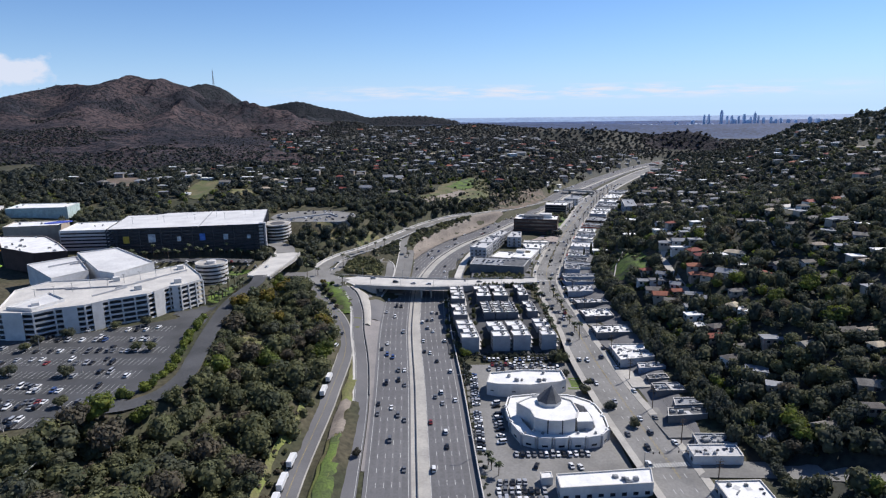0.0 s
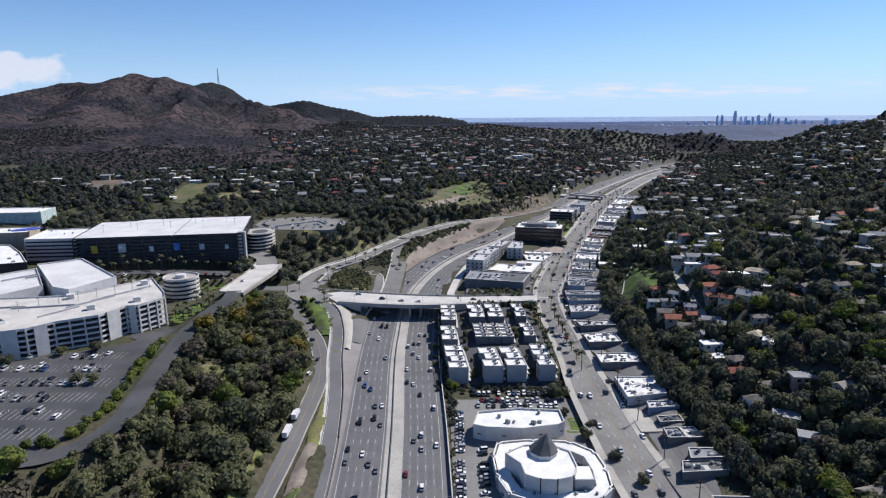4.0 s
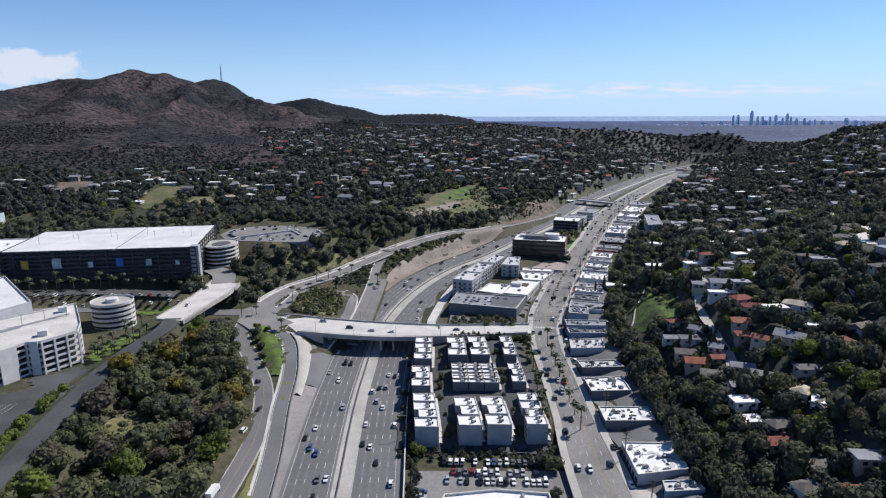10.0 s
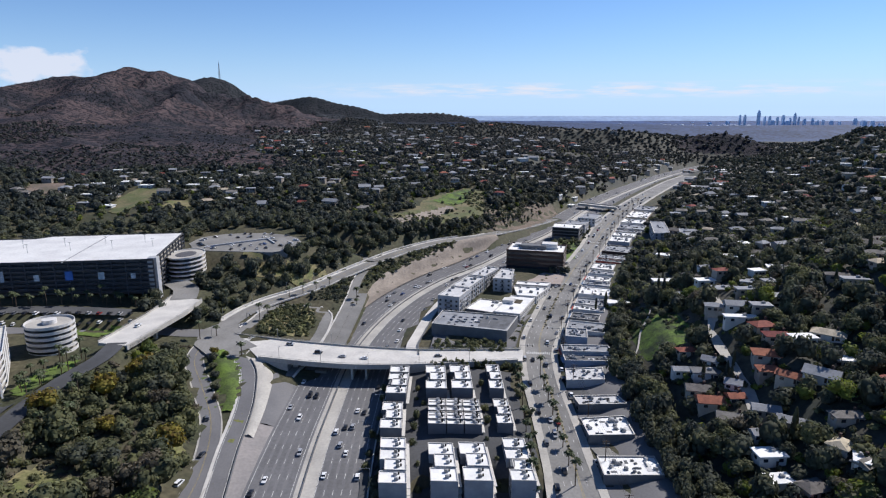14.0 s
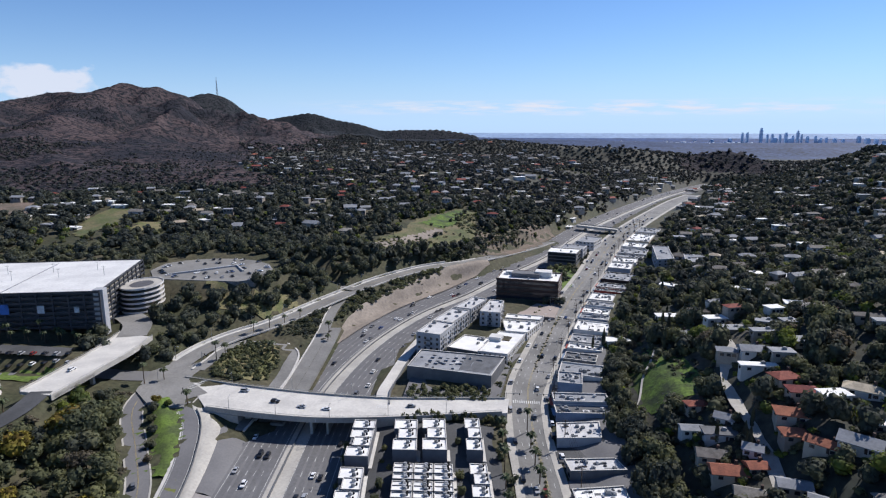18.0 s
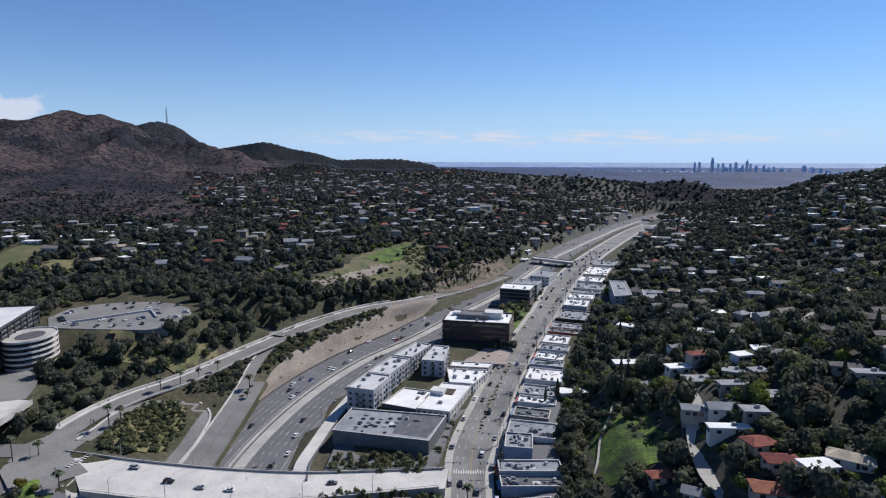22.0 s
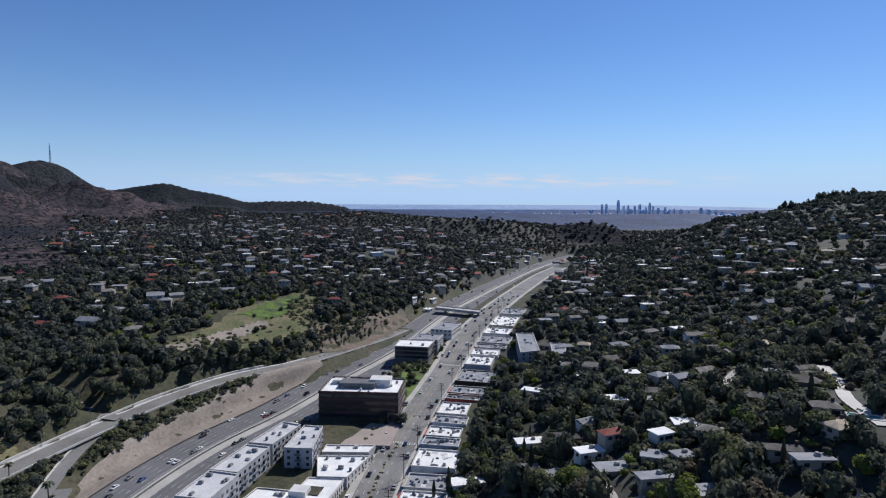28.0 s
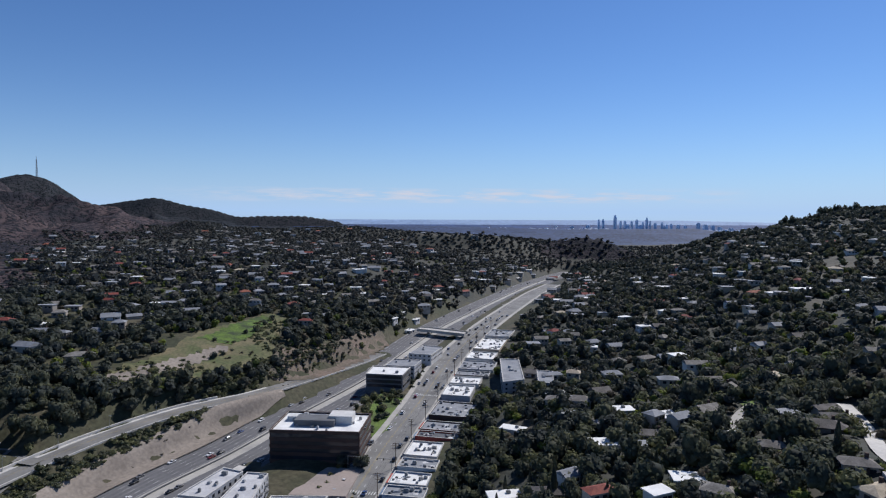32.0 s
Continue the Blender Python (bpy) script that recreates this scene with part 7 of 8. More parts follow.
patch("dry_clearing", [(-135, 374), (-117, 389), (-108, 368), (-123, 357)], "dry_grass", "dry brown clearing among the trees", "clearing", 0.35, 3)
patch("scrub_track", [(-108, 230), (-98, 262), (-92, 290), (-95, 291), (-103, 262), (-113, 232)], "dirt", "narrow bare footpath through the scrub", "footpath", 0.5, 2)

# trees of the grove between the parking lot and the frontage road, the larger ones one by one
GROVE = [(-262, 140), (-262, 226), (-212, 230), (-180, 238), (-150, 256), (-128, 280), (-127, 320), (-140, 362), (-145, 396), (-140, 432), (-138, 470), (-124, 506), (-104, 490), (-84, 440), (-76, 400), (-72, 320), (-75, 240), (-74, 140)]
x, y, r = jitter(-262, -72, 140, 508, 8.6, 5)
ok = road_clear(x, y, 2.0) & np.array([inside(GROVE, a, b) for a, b in zip(x, y)])
ok &= (np.hypot(x + 121, y - 372) > 13) & (np.hypot(x + 100, y - 300) > 9)
x, y = x[ok], y[ok]
single = r.rand(len(x)) < 180 / len(x)
for px, py in zip(x[single], y[single]):
    k = r.choice([0, 1, 2, 5, 3, 4], p=([0.28, 0.14, 0.20, 0.20, 0.18, 0.0] if px < -125 or py < 210 else [0.32, 0.16, 0.28, 0.18, 0.05, 0.01]) if py < 400 else [0.30, 0.20, 0.12, 0.16, 0.12, 0.10])
    plant(k, px, py, r.uniform(0.9, 1.3) * (1.45 if r.rand() < 0.45 else 0.95))
wood("grove_wood", np.c_[x[~single], y[~single], r.uniform(3.5, 6.5, (~single).sum())], MID, "leaf_olive", "olive-green trees of the dense grove", (0.8, 1.1), 4)
x, y, r = jitter(-262, -71, 130, 508, 5.4, 6)
ok = road_clear(x, y, 1.0) & np.array([inside(GROVE, a, b) for a, b in zip(x, y)])
x, y = x[ok], y[ok]
half = r.rand(len(x)) < 0.5
wood("grove_shrubs", np.c_[x[half], y[half], r.uniform(1.6, 3.4, half.sum())], SHRUB, "leaf_grey", "grey-green scrub under the grove", (0.6, 1.0), 7, "shrubs")
wood("grove_bushes", np.c_[x[~half], y[~half], r.uniform(1.6, 3.6, (~half).sum())], SHRUB, "leaf_olive", "olive bushes under the grove", (0.6, 1.0), 17, "shrubs")
# trees on the lawn beside the ramp head
for px, py, k, sc in ((-100, 492, 4, 0.5), (-97, 484, 1, 0.55), (-94, 476, 5, 0.6), (-90, 468, 1, 0.55), (-86, 458, 1, 0.5), (-92, 488, 3, 0.45), (-82, 448, 2, 0.45)):
    plant(k, px, py, sc)
x, y, r = jitter(138, 182, 512, 562, 6.5, 90)
ok = np.array([inside(SLOPE, a, b) for a, b in zip(x, y)]) & (y > 516 + (x - 140) * 0.25) & (np.hypot(x - 157, y - 530) > 4)
wood("slope_trees", np.c_[x[ok], y[ok], r.uniform(2.4, 5.0, ok.sum())], MID, "leaf_dark", "dark trees over the upper grass slope", (0.8, 1.2), 91)
# near trees of the east slope
x, y, r = jitter(138, 240, 225, 560, 14, 8)
ok = clear(x, y, 3.5) & road_clear(x, y, 3) & (x > along(CAH, y) + 42)
ok &= ~np.array([inside(SLOPE, a, b) for a, b in zip(x, y)])
pick = np.flatnonzero(ok)
for i in r.permutation(pick)[:85]:
    plant(r.choice([0, 1, 2, 3, 5], p=[0.30, 0.26, 0.16, 0.15, 0.13]), x[i], y[i], r.uniform(0.8, 1.4))


def hill_wood(name, x0, x1, y0, y1, step, rad, shapes, material, label, seed, ok_fn, dens=-0.6, gap=1.5, tall=(0.75, 1.15), skip=0.0):
    x, y, r = jitter(x0, x1, y0, y1, step, seed)
    ok = ok_fn(x, y) & (x < np.maximum(0.76 * y, y - 190) + 50) & (x > -0.80 * y - 40)
    x, y = x[ok], y[ok]
    ok = ~chaparral(x, y) & clear(x, y, gap, skip) & road_clear(x, y, 2.5) & (fbm(x, y, 60, seed + 50, 2) > dens)
    ok &= ~np.array([(math.hypot(a - 735, b - 1880) < 120 and (a * 5.7 + b * 2.3) % 1 < 0.55) or inside(MEADOW, a, b) or inside(SLOPE, a, b) or (inside(EARTH, a, b) and (a * 7.3 + b * 3.1) % 1 < 0.8) or any(inside(p, a, b) for p in CLEARED) for a, b in zip(x, y)], bool)
    x, y = x[ok], y[ok]
    return wood(name, np.c_[x, y, r.uniform(*rad, len(x))], shapes, material, label, tall, seed)


E_ok = lambda x, y: x > along(CAH, y) + 42
W_ok = lambda x, y: (x < along(FWY, y) - np.where(y > 900, 34, 52)) & ((x < along(bury[20:], y) - 12) | (y > 870))
hill_wood("east_wood", 132, 370, 150, 640, 10.5, (4.0, 7.6), MID, "leaf_dark", "dense dark woodland on the eastern slope", 31, E_ok, -0.4, 1.8, (0.75, 1.6))
hill_wood("east_wood_olive", 135, 370, 150, 640, 14, (3.2, 6.0), MID, "leaf_olive", "olive-green woodland on the eastern slope", 32, E_ok, -0.08, 1.4, (0.7, 1.1))
hill_wood("east_lower_wood", 128, 182, 195, 400, 8.6, (3.4, 6.4), MID, "leaf_dark", "dense dark trees at the foot of the slope", 59, E_ok, -0.6, 1.5, (0.85, 1.6))
hill_wood("east_scrub", 134, 330, 200, 640, 7.5, (1.6, 3.4), TINY, "leaf_olive", "low scrub and gardens under the slope trees", 58, E_ok, -0.5, 1.0, (0.5, 0.9))
hill_wood("east_wood_bright", 138, 400, 220, 700, 17, (2.8, 5.4), MID, "leaf_bright", "scattered bright green trees between houses", 33, E_ok, 0.0, 0.5)
# this leaf colour already carries the shade of the slope behind the sun
hill_wood("east_hill_wood", 170, 720, 620, 1060, 12, (4.0, 8.0), FAR, "leaf_shaded", "dark wooded hillside dotted with houses", 34, E_ok, -0.22, 0.8)
hill_wood("east_hill_wood_olive", 170, 720, 620, 1060, 18, (3.8, 6.6), FAR, "leaf_olive", "olive trees over the wooded hillside", 35, E_ok, -0.1, 1.0)
hill_wood("east_ridge_wood", 360, 1300, 180, 640, 17, (6, 10), TINY, "leaf_shaded", "dark woodland along the eastern ridge", 36, E_ok, -0.4, 0.5)
hill_wood("east_ridge_wood_far", 340, 1400, 1040, 1700, 18, (6, 10), TINY, "leaf_shaded", "dark woods on the far eastern ridge", 37, E_ok, -0.4, 0, skip=0.3)
hill_wood("east_ridge_wood_upper", 700, 1300, 620, 1060, 18, (6, 11), TINY, "leaf_shaded", "dark woods high on the eastern ridge", 38, E_ok, -0.4, 0)
hill_wood("west_wood", -620, 190, 730, 1020, 10, (4.6, 8.2), FAR, "leaf_shaded", "dark dense woodland on the western hillside", 39, W_ok, -0.2, 0.3)
hill_wood("bank_wood", -200, 30, 535, 760, 8.6, (3.6, 6.8), MID, "leaf_dark", "dark dense trees on the bank below the car park", 47, W_ok, -0.45, 0.5, (0.8, 1.5))
hill_wood("bank_wood_olive", -200, 30, 535, 760, 11, (2.6, 5.2), MID, "leaf_olive", "olive trees on the bank below the car park", 57, W_ok, -0.3, 0.5, (0.7, 1.1))
hill_wood("west_wood_olive", -620, 190, 560, 1020, 17, (2.6, 5.4), FAR, "leaf_olive", "olive woodland on the western hillside", 40, W_ok, -0.1, 1.0)
hill_wood("west_hill_wood", -800, 420, 1000, 1560, 12, (5, 8.4), TINY, "leaf_far_haze", "dark wooded hills dotted with houses", 41, W_ok, -0.22, 0, skip=0.35)
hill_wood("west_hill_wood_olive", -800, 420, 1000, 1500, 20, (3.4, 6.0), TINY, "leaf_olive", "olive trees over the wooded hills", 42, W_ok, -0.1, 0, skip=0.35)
hill_wood("west_far_wood", -1300, 900, 1500, 2580, 15, (4.5, 8), TINY, "leaf_far_haze", "far dark woods below the mountain", 43, lambda x, y: ((x < along(FWY, y) - 60) | (y > 1640)) & ~((x < -430) & (y > 1900)), -0.3, 0, tall=(0.5, 0.85), skip=0.4)
hill_wood("last_hill_wood", -430, 900, 1950, 2600, 15, (4.5, 8), TINY, "leaf_far_haze", "dark woods over the last hills", 53, lambda x, y: y > 1950, -0.4, 0, tall=(0.5, 0.85), skip=0.4)
hill_wood("valley_wood", 420, 1500, 1560, 2400, 17, (4.0, 7.5), TINY, "leaf_far_haze", "far dark woods where the valley opens", 44, lambda x, y: (x > along(FWY, y) + 90) | (y > 1640), -0.2, 0)
hill_wood("west_wood_bright", -500, 190, 740, 1300, 21, (3, 5), FAR, "leaf_bright", "scattered bright green trees on the western hills", 48, W_ok, 0.0, 0)
hill_wood("west_wood_brown", -600, 300, 740, 1500, 26, (3, 5.5), FAR, "leaf_grey", "grey-brown trees on the western hills", 49, W_ok, 0.0, 0)
hill_wood("east_wood_brown", 140, 700, 230, 1000, 17, (2.5, 5), FAR, "leaf_grey", "grey-brown trees on the eastern slope", 50, E_ok, 0.0, 0)
hill_wood("east_hill_bright", 200, 640, 620, 1000, 19, (3, 5), FAR, "leaf_bright", "scattered bright green trees on the eastern hill", 51, E_ok, 0.0, 0)
hill_wood("mall_wood", -640, -190, 520, 740, 11, (4, 7), MID, "leaf_dark", "dark trees round the garages and halls", 45, lambda x, y: x < -120, -0.1, 1)
# gardens: shrubs and small trees close round the slope houses
r = np.random.RandomState(211)
bed = []
for hx, hy, rad in HOUSE_POS:
    if 140 < hx < 345 and 220 < hy < 640:
        for k in range(7):
            a = r.uniform(math.pi * 0.75, math.pi * 2.1)
            q = r.uniform(1.4, 3.0)
            bed.append((hx + (rad * 0.86 + q * 0.7) * math.cos(a), hy + (rad * 0.86 + q * 0.7) * math.sin(a), q))
bed = np.array(bed)
bed = bed[road_clear(bed[:, 0], bed[:, 1], 1.0) & clear(bed[:, 0], bed[:, 1], -2.2)]
dark = r.rand(len(bed)) < 0.65
wood("garden_shrubs", bed[dark], MID, "leaf_dark", "dark garden shrubs and small trees round the houses", (0.8, 1.3), 212, "shrubs")
wood("garden_bushes", bed[~dark], MID, "leaf_bright", "bright green garden bushes round the houses", (0.7, 1.1), 213, "shrubs")
x, y, r = jitter(-72, -42, 588, 652, 3.0, 214)
ok = road_clear(x, y, 1.0) & np.array([inside([(-74, 594), (-46, 588), (-44, 640), (-48, 650)], a, b) for a, b in zip(x, y)])
wood("wedge_shrubs", np.c_[x[ok], y[ok], r.uniform(1.2, 2.6, ok.sum())], SHRUB, "leaf_dark", "dark shrubs between the climbing road and the slip road", (0.7, 1.2), 215, "shrubs")
# mountain scrub
x, y, r = jitter(-2300, -330, 1150, 2700, 16, 46)
z = height(x, y)
ok = (chaparral(x, y) | (z > 78)) & (fbm(x, y, 150, 77, 3) > np.clip((z - 90) / 500, -0.1, 0.12)) & (x > -0.80 * y - 40)
wood("mountain_scrub", np.c_[x[ok], y[ok], r.uniform(1.4, 4.2, ok.sum())], TINY, "leaf_far_haze", "dark scrub speckled over the brown mountain", (0.5, 0.8), 9, "scrub")


crest = []
for az in (0.654, 0.660, 0.664, 0.668, 0.672, 0.677, 0.682, 0.688, 0.694, 0.700, 0.706, 0.71, 0.716, 0.721, 0.727, 0.733, 0.74):
    d = np.arange(500, 1700, 8.0)
    px, py = 99 + d * math.sin(az), 311 + d * math.cos(az)
    k = int(((height(px, py) - 147) / d).argmax())
    crest.append((px[k] - 6, py[k] - 6, 4.5 + 5.0 * ((az * 977) % 1)))
wood("skyline_trees", crest, FAR, "leaf_dark", "tall dark trees standing on the ridge", (1.3, 2.1), 180)
x, y, r = jitter(-1300, -200, 990, 1750, 11, 47)
ok = chaparral(x, y) & (fbm(x, y, 130, 78, 3) > -0.20 + np.clip((y - 1060) / 2000, 0, 0.34)) & (x > -0.80 * y - 40)
wood("foothill_scrub", np.c_[x[ok], y[ok], r.uniform(2.4, 5.6, ok.sum())], TINY, "leaf_far_haze", "dark scrub and low trees on the foot of the mountain", (0.5, 0.9), 10, "scrub")
x, y, r = jitter(138, 180, 482, 558, 4.2, 190)
ok = np.array([inside(SLOPE, a, b) for a, b in zip(x, y)]) & (fbm(x, y, 14, 191, 2) > 0.06 - np.clip((y - 500) / 250, 0, 0.2))
wood("slope_shrubs", np.c_[x[ok], y[ok], r.uniform(0.9, 2.6, ok.sum())], SHRUB, "leaf_dark", "dark shrubs scattered over the grass slope", (0.7, 1.2), 192, "shrubs")
x, y, r = jitter(-30, 70, 752, 956, 5.0, 193)
ok = np.array([inside(MEADOW, a, b) for a, b in zip(x, y)]) & (fbm(x, y, 26, 194, 2) > 0.10 - np.clip((x - 20 - (y - 780) * 0.12) / 140, 0, 0.16))
wood("meadow_shrubs", np.c_[x[ok], y[ok], r.uniform(1.2, 3.2, ok.sum())], SHRUB, "leaf_olive", "olive shrubs at the edge of the clearing", (0.7, 1.2), 195, "shrubs")
wood("meadow_trees", [(2, 770, 3.4), (-6, 764, 2.6), (24, 812, 3.8), (30, 820, 3.0), (44, 880, 4.2), (38, 872, 3.2), (48, 905, 3.6), (18, 846, 2.8), (52, 925, 4.0), (12, 792, 2.4)], FAR, "leaf_dark", "dark clumps of trees in the clearing", (0.9, 1.2), 92)


def strip(name, d, lo, hi, step, rad, shapes, material, label, seed, y0=-1e9, y1=1e9, tall=(0.7, 1.2), free=False):
    """Planting along a line between two offsets, kept off the roads if asked."""
    r = np.random.RandomState(seed)
    t = np.gradient(d[:, :2], axis=0)
    t /= np.hypot(*t.T)[:, None]
    s = np.r_[0, np.cumsum(np.hypot(*np.diff(d[:, :2], axis=0).T))]
    out = []
    for a in np.arange(0, s[-1], step):
        b = a + r.uniform(-0.5, 0.5) * step
        o = r.uniform(lo, hi)
        x = np.interp(b, s, d[:, 0]) + np.interp(b, s, t[:, 1]) * o
        y = np.interp(b, s, d[:, 1]) - np.interp(b, s, t[:, 0]) * o
        if y0 < y < y1:
            out.append((x, y, r.uniform(*rad)))
    if free and out:
        keep = road_clear([p[0] for p in out], [p[1] for p in out], 2.2)
        out = [p for p, k in zip(out, keep) if k]
    return wood(name, out, shapes, material, label, tall, seed, "shrubs")


strip("bank_shrubs", fwy, -62, -37, 0.5, (1.9, 4.0), SHRUB, "leaf_olive", "olive shrubs on the freeway bank", 51, 610, 800, free=True)
strip("bank_shrubs_dark", fwy, -58, -36, 0.8, (1.7, 3.8), SHRUB, "leaf_dark", "dark shrubs on the freeway bank", 52, 600, 1000, free=True)
strip("merge_shrubs", fwy, -60, -30, 0.5, (1.4, 3.0), SHRUB, "leaf_olive", "olive shrubs where the climbing road meets the freeway", 83, 755, 870, free=True)
strip("cut_shrubs", fwy, -110, -46, 3.6, (1.4, 3.4), SHRUB, "leaf_dark", "dark scrub on the earth bank", 74, 770, 1010, free=True)
strip("cut_scrub", fwy, -80, -36, 3, (1.2, 2.8), SHRUB, "leaf_grey", "dry scrub above the freeway", 75, 760, 1600, free=True)
strip("valley_trees", fwy, -100, -36, 1.8, (2.4, 5), FAR, "leaf_dark", "dark trees along the far freeway", 76, 900, 1640, free=True)
strip("bank_scrub", fwy, -36, -27, 9, (0.8, 1.8), SHRUB, "leaf_grey", "dry bushes on the dirt shoulder", 53, 560, 800)
strip("wall_hedge", fwy, 29.5, 34, 2.4, (1.8, 3.4), SHRUB, "leaf_dark", "dark hedge along the freeway wall", 54, 330, 478, (1.0, 1.6))
strip("wall_trees", fwy, 29.5, 31.5, 6, (1.2, 2.2), SHRUB, "leaf_dark", "dark hedge beside the church lot", 55, 200, 330, (0.8, 1.2))
strip("hill_road_hedge", bury, -11, -8.6, 2.2, (0.7, 1.3), SHRUB, "leaf_dark", "clipped dark shrubs along the road wall", 56, 545, 745)
strip("lot_hedge", ov_s, -11.5, -9, 6.2, (2.8, 4.0), MID, "leaf_bright", "yellow-green trees along the lot edge", 57, 268, 385, (1.0, 1.3))
strip("lot_road_trees", ov_s, 7.6, 12, 2.6, (2.4, 4.6), MID, "leaf_olive", "olive trees beside the lot road", 81, 268, 450, (0.9, 1.2))
strip("lot_road_shrubs", ov_s, 6.4, 12, 1.6, (1.0, 2.2), SHRUB, "leaf_grey", "dry shrubs beside the lot road", 82, 268, 450, (0.7, 1.1))
strip("street_trees", cah, -18, -14.5, 8, (1.6, 3.2), SHRUB, "leaf_olive", "street trees along the boulevard", 58, 370, 700, (1.0, 1.5))
strip("street_trees_far", cah, -24, -13, 7, (2, 4), SHRUB, "leaf_dark", "trees beside the far boulevard", 59, 700, 850, (1.0, 1.5))
strip("shop_trees", cah, 40, 50, 3.2, (2.4, 4.6), MID, "leaf_dark", "dark trees behind the shops", 60, 200, 760, (1.0, 1.5))
strip("shop_back_trees", cah, 36, 49, 1.3, (2.6, 5.2), MID, "leaf_dark", "tall dark trees behind the near shops", 160, 262, 480, (1.1, 1.9))
strip("shop_trees_bright", cah, 40, 54, 16, (2.8, 4.8), MID, "leaf_bright", "bright green trees behind the shops", 61, 560, 760, (1.0, 1.5))
strip("boulevard_island", cah, -2.2, 0.4, 2.2, (0.8, 1.5), SHRUB, "leaf_olive", "planted centre island of the boulevard", 62, 395, 480)
strip("boulevard_island_far", cah, -0.6, 0.8, 3, (0.8, 1.6), SHRUB, "leaf_dark", "shrubs on the boulevard island", 63, 545, 640)
x, y, r = jitter(-92, -54, 520, 580, 2.7, 64)
ok = road_clear(x, y, 0.6) & np.array([inside([(-88, 532), (-90, 550), (-88, 562), (-81, 572), (-70, 577.5), (-60, 568), (-55, 548), (-56, 527), (-75, 522), (-84, 525)], a, b) for a, b in zip(x, y)])
wood("island_shrubs", np.c_[x[ok], y[ok], r.uniform(1.2, 3.0, ok.sum())], SHRUB, "leaf_olive", "shrubs and small trees inside the loop ramp", (0.8, 1.5), 65, "shrubs")
x, y, r = jitter(30, 70, 505, 521, 3.2, 66)
wood("corner_trees", np.c_[x, y, r.uniform(1.4, 3.0, len(x))], SHRUB, "leaf_olive", "leafy trees before the warehouse", (1.0, 1.6), 67, "trees", 7.6)
x, y, r = jitter(6, 76, 370, 378, 3.0, 68)
wood("terrace_hedge", np.c_[x, y, r.uniform(1.4, 2.6, len(x))], SHRUB, "leaf_dark", "dark hedge before the white terraces", (0.9, 1.5), 69, "hedge")
court = [(21.5, 452), (21, 462), (22, 425), (22.5, 434), (26, 398), (27, 388), (56.5, 430), (55.5, 440), (60, 402), (60.5, 392), (54, 465), (22, 413), (56, 416), (25, 447), (3, 400), (2.5, 425), (3, 440), (2, 460), (3, 410), (1.5, 470)]
wood("court_trees", [(px, py, 1.6 + 0.35 * (k % 4)) for k, (px, py) in enumerate(court)], MID, "leaf_olive", "small leafy trees in the terrace courts", (1.1, 1.7), 170)
x, y, r = jitter(6, 78, 484, 488, 3.0, 70)
wood("bridge_hedge", np.c_[x, y, r.uniform(1.2, 2.0, len(x))], SHRUB, "leaf_olive", "green hedge behind the terraces", (2.8, 3.4), 71, "hedge")
x, y, r = jitter(130, 168, 700, 782, 7, 72)
ok = road_clear(x, y, 3) & (x < along(CAH, y) - 14) & (x > along(FWY, y) + 36)
wood("office_trees", np.c_[x[ok], y[ok], r.uniform(2, 4.2, ok.sum())], MID, "leaf_olive", "trees and lawn beyond the office block", (0.9, 1.4), 73, "trees")
patch("office_lawn", [(122, 705), (142, 700), (164, 770), (140, 780)], "grass", "green lawn beyond the office block", "lawn", 0.4, 4)
for px, py in ((-168, 330), (-176, 330), (-196, 296), (-226, 296), (-178, 262), (-215, 262), (-240, 330), (-246, 296), (-166, 228), (-200, 228), (-236, 228), (-206, 366), (-190, 372), (-228, 352), (-240, 340)):
    plant(5 if py % 4 else 1, px, py, 0.78, 17.1)
for px, py, k, s in ((-42, 262, 2, 0.5), (118, 668, 1, 0.8), (128, 664, 1, 0.9), (122, 690, 5, 0.9), (73, 343, 1, 0.55), (84, 330, 1, 0.6), (80, 322, 1, 0.7), (88, 300, 1, 0.65), (96, 282, 1, 0.6), (14, 372, 3, 0.7), (70, 366, 1, 0.8), (74, 361, 0, 0.8)):
    plant(k, px, py, s)


# palms
def palm(height_m, label):
    t = thing("palm_tree", pose(0, 0, -200), label, "palm tree", "palm trees")
    part("trunk", trunk_mesh(0.28, 0.2, height_m, 0, 3), M["bark"], t)
    r = random.Random(5)
    V, Q = [], []
    for i in range(26):
        a, up = 6.283 * i / 26 + r.random() * 0.3, r.uniform(-0.5, 1.0)
        d = Vector((math.cos(a), math.sin(a), 0))
        s = Vector((-math.sin(a), math.cos(a), 0))
        pts = [Vector((0, 0, height_m)), d * 1.3 + Vector((0, 0, height_m + 0.9 * up)), d * 2.6 + Vector((0, 0, height_m + 0.5 * up - 0.9))]
        k = len(V)
        for p, w in zip(pts, (0.15, 0.5, 0.08)):
            V += [tuple(p - s * w), tuple(p + Vector((0, 0, 0.12))), tuple(p + s * w)]
        for j in (0, 3):
            Q += [(k + j, k + j + 1, k + j + 4, k + j + 3), (k + j + 1, k + j + 2, k + j + 5, k + j + 4)]
    part("fronds", pydata("fronds", V, Q), M["leaf_palm"], t)
    return t


PALM, TALL = palm(7, "slender fan palm beside the road"), palm(12, "tall slim fan palm")
